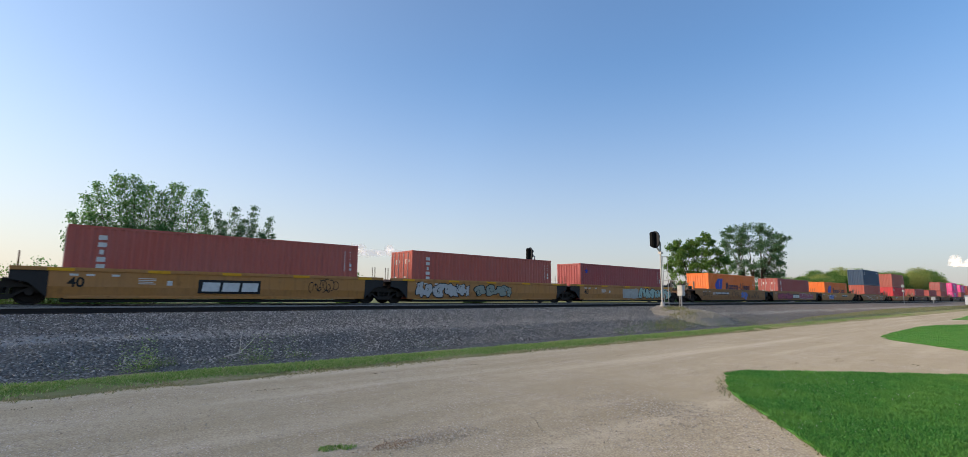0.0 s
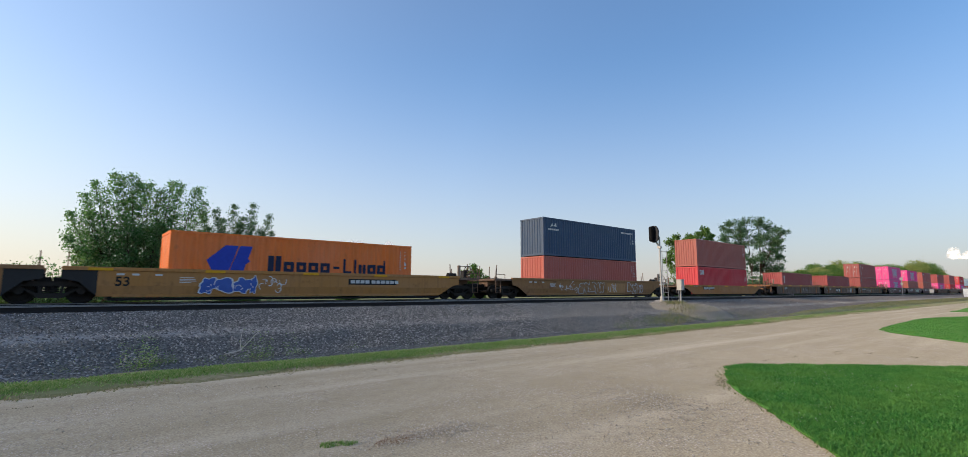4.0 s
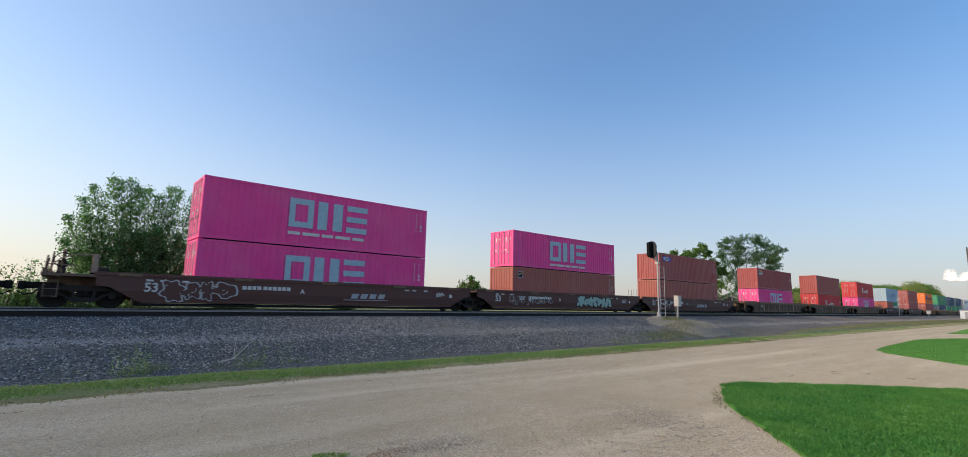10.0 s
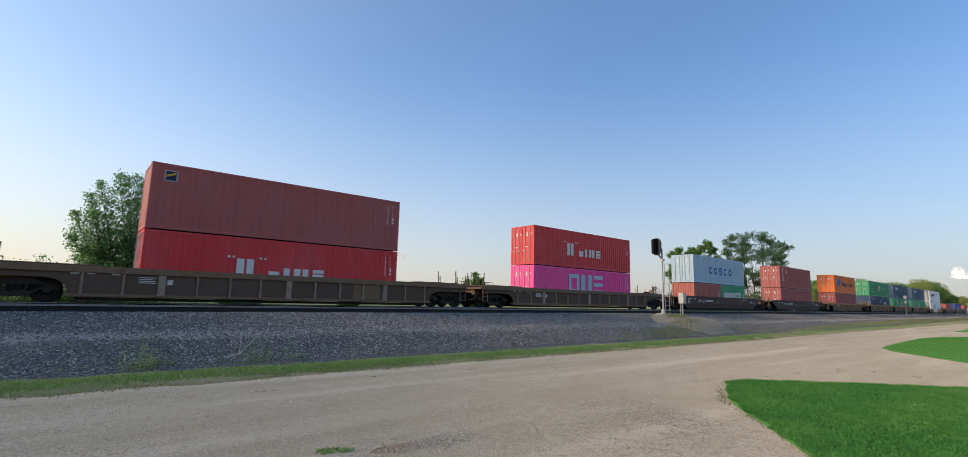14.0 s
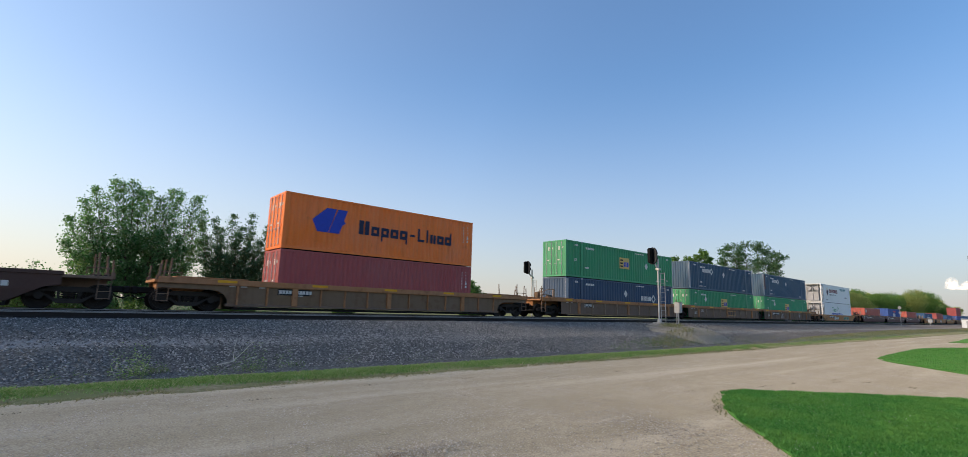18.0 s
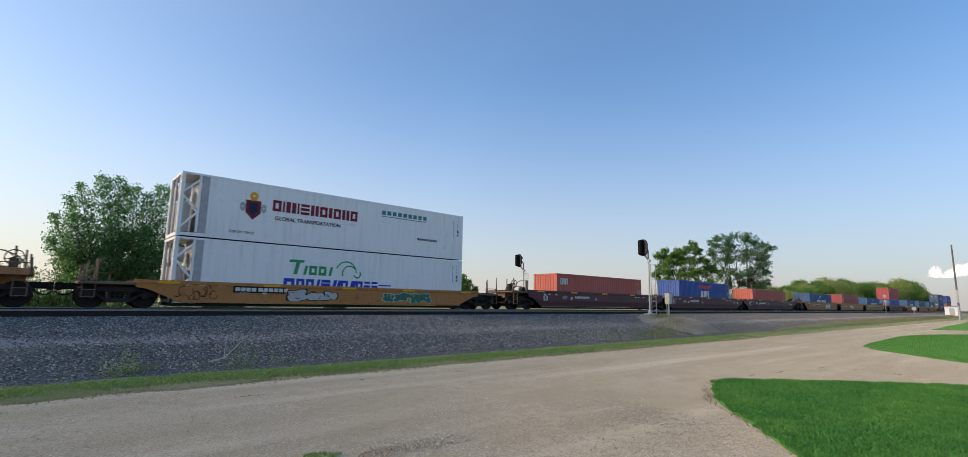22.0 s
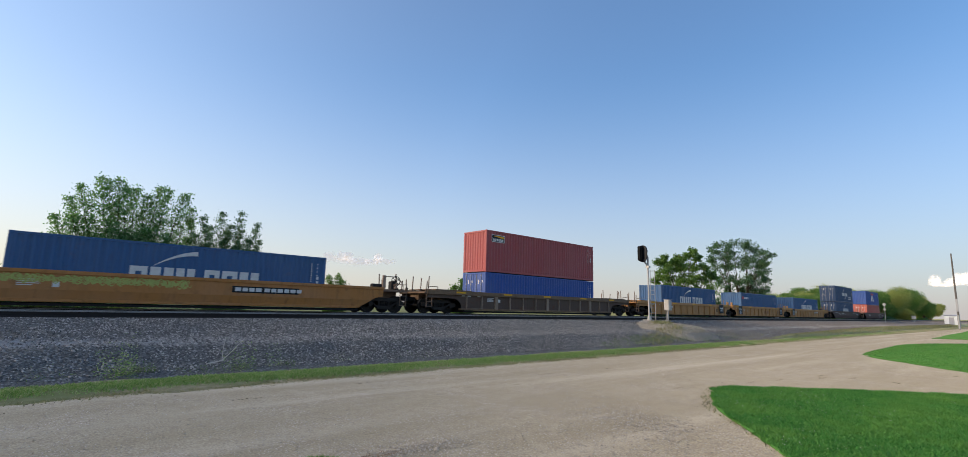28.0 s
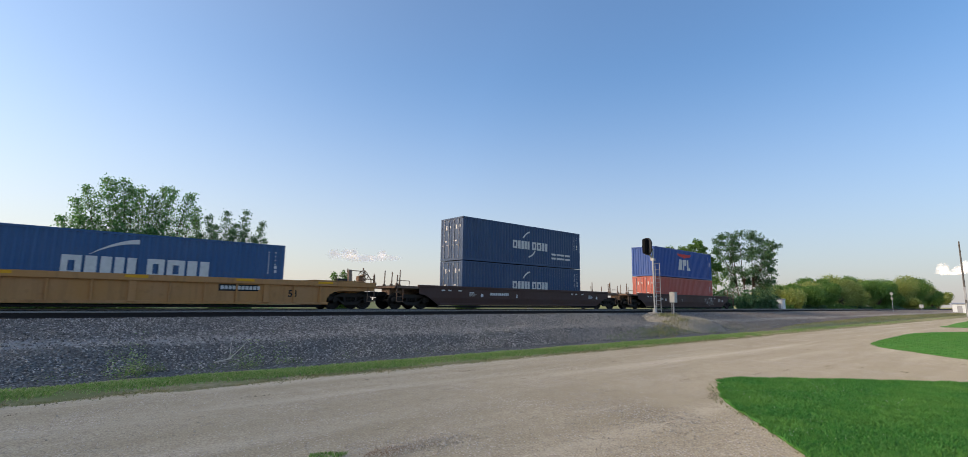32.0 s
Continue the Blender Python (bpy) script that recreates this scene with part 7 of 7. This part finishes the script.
    if marks:
        m = M_WHITE if colour in ("maroon", "mineral", "umber", "brown") else M_BLACK
        if panel:
            m = M_WHITE
        if panel:
            part("size_number", letters(marks, 0.30, m), None, car, "", pose(-7.75, y - 0.002, 0.62))
        else:
            part("size_number", letters(marks, 0.52, m), None, car, "", pose(-xl[0] + 0.15, y - 0.002, 0.70))
    def plate_():
        g = Geo()
        quad(g, -1.5, 0.9, 0.78, 1.08, y)
        return g.mesh("number_panel", M_BLACK)
    def plate_bars():
        g = Geo()
        blocks(g, -1.4, 0.85, [0.2, 0.18, 0.18, 0.2, 0.0, 0.2, 0.18, 0.2, 0.18, 0.2, 0.18], 0.17, y - 0.003, 0.05)
        return g.mesh("number_stencil", M_WHITE)
    if plate:
        at = pose(plate[0] + 1.5 * plate[1] / 2.4, 0, 0.06 if form != "shallow" else -0.05) @ Matrix.Diagonal((plate[1] / 2.4, 1, 1, 1))
        if colour in ("yellow", "mustard", "tan", "ochre"):
            part("number_panel", kept((form, "plate"), plate_), None, car, "", at)
        part("number_stencil", kept((form, "bars"), plate_bars), None, car, "", at)
    dull = colour == "mineral" or (colour == "brown" and seed < 30)     # tabs grimed over

    def tab():
        g = Geo()
        quad(g, -0.40, 0.40, top - 0.125, top - 0.015, -y0 - proud - 0.004)
        return g.mesh("reflector", CAR["dun"] if dull else M_YELLOW)
    if form != "smooth" or colour in ("maroon", "mineral", "yellow"):
        for k in range(5):
            part("reflector", kept((form, top, dull, "tab"), tab), None, car, "yellow reflective tab" if not dull else "grimed reflective tab", pose(-xt + 1.2 + k * (2 * xt - 2.4) / 4 + rnd.uniform(-0.2, 0.2), 0, 0))
    def data():
        g = Geo()
        for a in range(4):
            quad(g, 0, rnd.uniform(0.4, 0.7), 1.05 - a * 0.07, 1.08 - a * 0.07, y)
        for a in (-0.9, -1.7, -2.2):
            quad(g, a, a + 0.26, 1.12, 1.20, y)
        quad(g, 1.0, 1.2, 0.80, 1.0, y)
        return g.mesh("stencil_block", M_WHITE)
    part("stencil_block", kept((form, "data", seed % 3), data), None, car, "", pose(-xl[0] + 2.4, 0, 0 if form != "shallow" else -0.12))
    if colour in ("maroon", "mineral", "umber"):
        part("stencil_block", kept((form, "data", seed % 3), data), None, car, "", pose(xl[0] - 1.2, 0, 0 if form != "shallow" else -0.12))
        part("unit_letter", letters(rnd.choice("ABC"), 0.3, M_WHITE), None, car, "", pose(-1.4, y - 0.002, 0.80))
    for item in art:
        kind, ax, aw, *cols = item
        fill, line = Geo(), Geo()
        if kind == "puff":
            n = max(2, round(aw / 0.75))
            puffs(fill, line, ax, bot + 0.06, top - 0.16, n, aw / n, y - 0.003, rnd)
            part("graffiti_outline", line, SPRAY[cols[1]], car)
            for piece in islands(fill):
                part("graffiti", piece, SPRAY[cols[0]], car, "sprayed graffiti")
        elif kind == "tag":
            scribble(line, ax, bot + 0.15, top - 0.25, round(aw * 11), 0.22, y - 0.003, rnd)
            part("graffiti_tag", line, SPRAY[cols[0]], car, "thin sprayed tag")
        elif kind == "script":
            for k in range(3):
                scribble(line, ax + 0.07 * k, 0.98, 1.26, round(aw * 11), 0.22, y - 0.003 - 0.0005 * k, rnd, 0.45)
            part("graffiti_tag", line, SPRAY[cols[0]], car, "long dense sprayed writing")
        elif kind == "word":
            quad(line, ax, ax + aw, 0.48, 1.08, y - 0.002)
            blocks(fill, ax + 0.14, 0.57, [(aw - 0.52) / 3] * 3, 0.40, y - 0.005, 0.12, "bbb", 0.05)
            if cols[1] != "none":
                part("emblem_panel", line, M_BLACK if cols[1] == "black" else CAR[cols[1]], car)
            part("emblem", fill, M_WHITE if cols[0] == "white" else CAR[cols[0]], car)
        elif kind == "stripe":
            blocks(fill, ax, 0.62, [aw * 0.14] * 4, 0.26, y - 0.003, aw * 0.05, "", 0.1)
            quad(fill, ax - 0.4, ax + aw * 0.8, 0.52, 0.56, y - 0.003)
            part("emblem", fill, M_SILVER, car)
        elif kind == "size":
            part("size_number", letters("53", 0.46, M_BLACK), None, car, "", pose(ax, y - 0.003, 0.62))
        elif kind == "patch":
            quad(line, ax, ax + aw, bot + 0.12, top - 0.25, y - 0.0015)
            part("repaint_patch", line, CAR[cols[0]], car)
        elif kind == "placard":
            quad(line, ax, ax + aw, bot + 0.2, top + 0.01, y - 0.115)
            part("placard", line, M_BLACK, car)
            blocks(fill, ax + 0.12, 0.98, [0.16, 0.16, 0.16], 0.14, y - 0.119, 0.14), [quad(fill, ax + 0.2, ax + aw - 0.25, 0.84 - k * 0.07, 0.87 - k * 0.07, y - 0.119) for k in range(3)]
            part("placard_text", fill, M_WHITE, car)
            if cols and cols[0]:
                part("load_number", letters(cols[0], 0.3, M_WHITE), None, car, "", pose(ax + 0.12, y - 0.120, 0.50))
    return car


# ---- the train ----
def lower(colour, tall, logo, doors=True, ft=40):
    return (colour, ft, tall, logo, doors)


# middle along the line, car form, colour, ends, more about the car, lower box, upper box
T53 = dict(P=19.6)
UNITS = [
    (-10.1, "smooth", "yellow", "na", dict(P=15.65, marks="40", seed=1), None, None),
    (5.60, "smooth", "yellow", "na", dict(P=15.65, marks="40", seed=2, art=[("word", -1.5, 2.6, "white", "black"), ("tag", 3.4, 1.4, "black")]), lower("oxide", True, "stack"), None),
    (21.25, "smooth", "yellow", "na", dict(P=15.65, marks="", seed=3, art=[("puff", -5.9, 3.9, "silver", "black"), ("puff", -1.5, 3.2, "sage", "black")]), lower("oxide", True, "stack"), None),
    (36.90, "smooth", "yellow", "nc", dict(P=15.65, marks="40", seed=4, brake="r", plate=(1.9, 2.2), art=[("patch", -0.7, 2.4, "pale"), ("puff", 1.7, 5.4, "mint", "black"), ("tag", -0.4, 1.6, "silver")]), lower("wine", True, "star", False), None),
    (58.55, "smooth", "mustard", "ca", dict(seed=5, brake="l", plate=(-5.0, 3.1), art=[("tag", -7.4, 1.3, "black"), ("tag", -2.0, 2.8, "black"), ("puff", 1.4, 1.7, "blue", "mustard"), ("tag", 3.4, 2.8, "black")], **T53), lower("orange", True, "arrow_row", False), None),
    (78.20, "smooth", "mustard", "na", dict(seed=6, marks="", art=[("puff", -6.9, 5.3, "pink", "black"), ("word", -1.5, 2.6, "white", "black"), ("puff", 1.2, 5.6, "pink", "silver")], **T53), lower("maroon", True, "stack"), None),
    (97.80, "smooth", "yellow", "nc", dict(seed=7, brake="r", plate=(2.1, 2.9), art=[("puff", -4.9, 2.3, "blue", "white"), ("tag", -2.4, 1.0, "white")], **T53), lower("orange", True, "arrow_row", False), None),
    (121.45, "smooth", "mustard", "cc", dict(seed=8, marks="", brake="r", art=[("tag", -4.6, 2.0, "white"), ("puff", -2.4, 3.2, "mustard", "silver"), ("patch", 1.3, 2.6, "tan"), ("tag", 1.5, 1.2, "white"), ("patch", 4.0, 0.2, "ochre"), ("puff", 4.2, 1.5, "mustard", "white"), ("tag", 5.9, 0.5, "white")], **T53), lower("oxide", True, "none", False), lower("navy", True, "leaf_badge", False)),
    (145.12, "shallow", "ochre", "cc", dict(seed=9, marks="", plate=(-5.5, 2.4), **T53), lower("red", True, "big_three", False), lower("brown", True, "none", False)),
    (168.88, "ribbed", "tan", "ca", dict(seed=10, marks="", chord="rusty", panel="grime", brake="l", plate=(-5.6, 0.8), art=[("tag", 0.9, 2.8, "silver")], **T53), lower("wine", True, "short_stack", False), None),
    (188.52, "ribbed", "tan", "na", dict(seed=11, marks="125-T", chord="rusty", panel="grime", art=[("word", -2.7, 2.3, "white", "black"), ("tag", 3.3, 1.4, "silver"), ("puff", 4.9, 1.5, "silver", "black")], **T53), lower("wine", True, "star", False), None),
    (208.27, "ribbed", "tan", "nc", dict(seed=12, marks="125-T", chord="rusty", panel="grime", brake="r", plate=(-5.9, 2.2), art=[("tag", -2.9, 2.6, "silver"), ("tag", -0.6, 1.6, "silver")], **T53), lower("maroon", True, "badge", False), lower("maroon", False, "stack")),
    (231.98, "smooth", "mineral", "ca", dict(seed=13, brake="l", plate=(-4.2, 2.2), art=[("puff", -7.3, 3.0, "mineral", "silver"), ("stripe", 1.3, 2.8)], **T53), lower("pink", True, "square_three"), lower("pink", True, "square_three")),
    (251.57, "smooth", "mineral", "na", dict(seed=14, plate=(-4.7, 2.3), art=[("tag", -4.9, 2.6, "silver"), ("tag", -6.6, 1.2, "silver"), ("puff", 0.7, 4.4, "mint", "black")], **T53), lower("brown", True, "badge", False), lower("pink", False, "square_three")),
    (271.16, "smooth", "mineral", "nc", dict(seed=15, brake="r", plate=(-4.6, 2.3), art=[("tag", -6.4, 1.8, "white"), ("stripe", 0.8, 2.8)], **T53), lower("brown", True, "none", False), lower("maroon", False, "triple_square", False)),
    (294.80, "ribbed", "brown", "cc", dict(seed=16, marks="", chord="dun", **T53), lower("pink", True, "square_three"), lower("wine", False, "lamp_badge", False)),
    (318.36, "ribbed", "brown", "cc", dict(seed=17, marks="", chord="dun", panel="brown", art=[("patch", 3.4, 1.6, "dun")], **T53), lower("bright_red", True, "serif_row"), lower("maroon", True, "badge", False)),
    (341.85, "ribbed", "brown", "cc", dict(seed=18, marks="", chord="dun", brake="r", **T53), lower("pink", True, "square_three"), lower("bright_red", True, "serif_row")),
    (365.50, "smooth", "umber", "cc", dict(seed=19, plate=(-4.2, 1.6), **T53), "pair", lower("ice", True, "rings")),
    (389.10, "smooth", "umber", "cc", dict(seed=20, marks="", plate=(-4.2, 1.6), **T53), lower("maroon", True, "none"), lower("maroon", True, "stack")),
    (412.72, "ribbed", "tan", "cc", dict(seed=21, marks="", chord="rusty", panel="dun", plate=(-6.1, 1.6), **T53), lower("wine", True, "none"), lower("orange", True, "arrow_row")),
    (436.38, "ribbed", "tan", "ca", dict(seed=22, marks="", chord="rusty", panel="grime", brake="l", plate=(-5.9, 0.8), **T53), lower("navy", True, "ring_row_low", False, 53), lower("green", True, "yellow_square", True, 53)),
    (455.97, "ribbed", "tan", "na", dict(seed=23, marks="125-T", chord="rusty", panel="grime", art=[("word", 0.0, 2.2, "brown", "tan")], **T53), lower("green", True, "yellow_square", True, 53), lower("slate", True, "ring_row", False, 53)),
    (475.57, "ribbed", "tan", "nc", dict(seed=24, marks="125-T", chord="rusty", panel="grime", brake="r", plate=(-6.0, 2.1), art=[("tag", -3.4, 1.2, "silver"), ("tag", 3.0, 1.2, "white")], **T53), lower("sea_green", True, "yellow_square", True, 53), lower("slate_worn", True, "ring_row", False, 53)),
    (499.17, "shallow", "ochre", "cc", dict(seed=25, marks="", plate=(-5.6, 2.4), art=[("tag", -7.9, 1.5, "black"), ("puff", -3.2, 2.6, "silver", "black"), ("puff", 2.2, 3.2, "green", "mint")], **T53), lower("white", True, "green_blue", False, 53), lower("white", True, "crest_row", False, 53)),
    (522.85, "smooth", "maroon", "ca", dict(seed=26, brake="l", plate=(-4.2, 1.9), **T53), lower("oxide", False, "big_three", False), None),
    (542.35, "smooth", "maroon", "na", dict(seed=27, plate=(-4.2, 1.9), **T53), lower("royal", True, "wing_row", False), None),
    (561.90, "smooth", "maroon", "nc", dict(seed=28, brake="r", plate=(-4.3, 1.9), **T53), lower("oxide", False, "badge", False), None),
    (585.55, "smooth", "ochre", "ca", dict(seed=29, brake="l", plate=(-5.0, 3.0), art=[("puff", 1.6, 2.6, "white", "blue")], **T53), lower("blue", False, "swoosh_row", False), None),
    (605.15, "smooth", "ochre", "na", dict(seed=30, art=[("puff", -2.0, 2.6, "silver", "black")], **T53), lower("maroon", True, "short_stack", False), None),
    (624.60, "smooth", "ochre", "nc", dict(seed=31, brake="r", plate=(1.6, 3.1), art=[("script", -6.9, 6.6, "lime")], **T53), lower("blue", False, "swoosh_row", False), None),
    (648.11, "ribbed", "brown", "cc", dict(seed=32, marks="", chord="dun", **T53), lower("royal", False, "none"), lower("wine", True, "lamp_badge", False)),
    (671.50, "ribbed", "tan", "ca", dict(seed=33, marks="", chord="tan", panel="tan", brake="w", plate=(-6.1, 1.7), art=[("size", 5.6, 0.6), ("placard", 6.3, 1.1, "")], **T53), lower("blue", True, "swoosh_row", False), None),
    (691.05, "ribbed", "tan", "na", dict(seed=34, marks="", chord="tan", panel="tan", brake="w", art=[("word", 0.7, 2.2, "rusty", "none"), ("size", 5.6, 0.6), ("placard", 6.3, 1.1, ""), ("placard", -7.7, 1.0, "125T")], **T53), lower("blue", True, "two_tone", False), None),
    (710.55, "ribbed", "tan", "nc", dict(seed=35, marks="", chord="tan", panel="tan", brake="wr", plate=(3.2, 1.7), art=[("placard", -7.7, 1.0, "125T"), ("size", 6.3, 0.6)], **T53), lower("blue", True, "swoosh_row", False), None),
    (734.05, "smooth", "umber", "cc", dict(seed=36, marks="", plate=(-3.9, 1.7), **T53), lower("dull_blue", True, "swoosh_row"), lower("dull_blue", True, "swoosh_row")),
    (757.70, "smooth", "umber", "cc", dict(seed=37, marks="", art=[("tag", 3.6, 2.2, "silver")], **T53), lower("oxide", True, "none"), lower("royal", True, "wing_row", False)),
]


def build_train():
    for x, form, colour, ends, more, low, high in UNITS:
        x += TRAIN_X
        well_car(x, form, colour, ends[0], ends[1], **more)
        z = RAIL_Z + 0.24
        if low == "pair":
            container("brown", 20, False, "none", x - 3.07, z, "in the well of a car", False)
            container("sea_green", 20, False, "wide_row", x + 3.07, z, "in the well of a car", False)
            z += 2.591
        elif low:
            c, ft, tall, logo, doors = low
            small = "small" if logo == "swoosh_row" and high else False
            container(c, ft, tall, logo, x, z, "in the well of a car", doors, small)
            z += 2.896 if tall else 2.591
        if high:
            c, ft, tall, logo, doors = high
            small = "small" if logo == "swoosh_row" else True
            container(c, ft, tall, logo, x, z + 0.035, "stacked on another container", doors, small)


def build_clouds():
    cloud(63.4, 4.7, 3600, [(150, 22, 62, 46), (40, 6, 110, 48), (66, 30, 54, 44), (-60, -4, 120, 36), (20, 38, 40, 30)], "small soft heaped white cloud low over the horizon")
    cloud(60.4, 4.9, 3600, [(10, 6, 46, 48), (6, 24, 34, 34), (-60, -8, 80, 26), (60, -14, 70, 24)], "small bright white puff of cloud over the horizon")
    cloud(4.0, 3.4, 3600, [(0, 0, 66, 40), (-56, 6, 62, 44), (30, -18, 72, 22), (119, -16, 34, 40), (80, -34, 80, 13)], "pinkish small cloud near the end of the line")


build_tracks()
build_plants()
build_wayside()
build_clouds()
build_train()


# ---- what moves ----
PASSED = [(0.0, 0.0), (8.0, 177.46), (16.0, 354.68), (24.0, 531.69), (32.0, 708.47)]     # seconds, metres run


def run_at(t):
    """Metres that the train has run at t seconds."""
    for (a, p), (b, q) in zip(PASSED, PASSED[1:]):
        if t <= b:
            return p + (q - p) * (t - a) / (b - a)
    return PASSED[-1][1]


def motions():
    for ob, x in MOVERS + RIDERS:
        home = ob.matrix_basis.copy()
        walk(ob, [(t, Matrix.Translation((-d, 0, 0)) @ home) for t, d in PASSED])
    for s in (-1, 1):
        first = WHEELS[s][0]
        rows = []
        for k in range(961):
            t = k / 30
            rows.append((t, pose(s * AXLE, 0, WHEEL_R, 0, -math.degrees(run_at(t) / WHEEL_R), 0)))
        walk(first, rows)
        for w in WHEELS[s][1:]:
            w.rotation_mode = "QUATERNION"
            keys = w.animation_data_create()
            keys.action = first.animation_data.action
            keys.action_slot = first.animation_data.action_slot


motions()
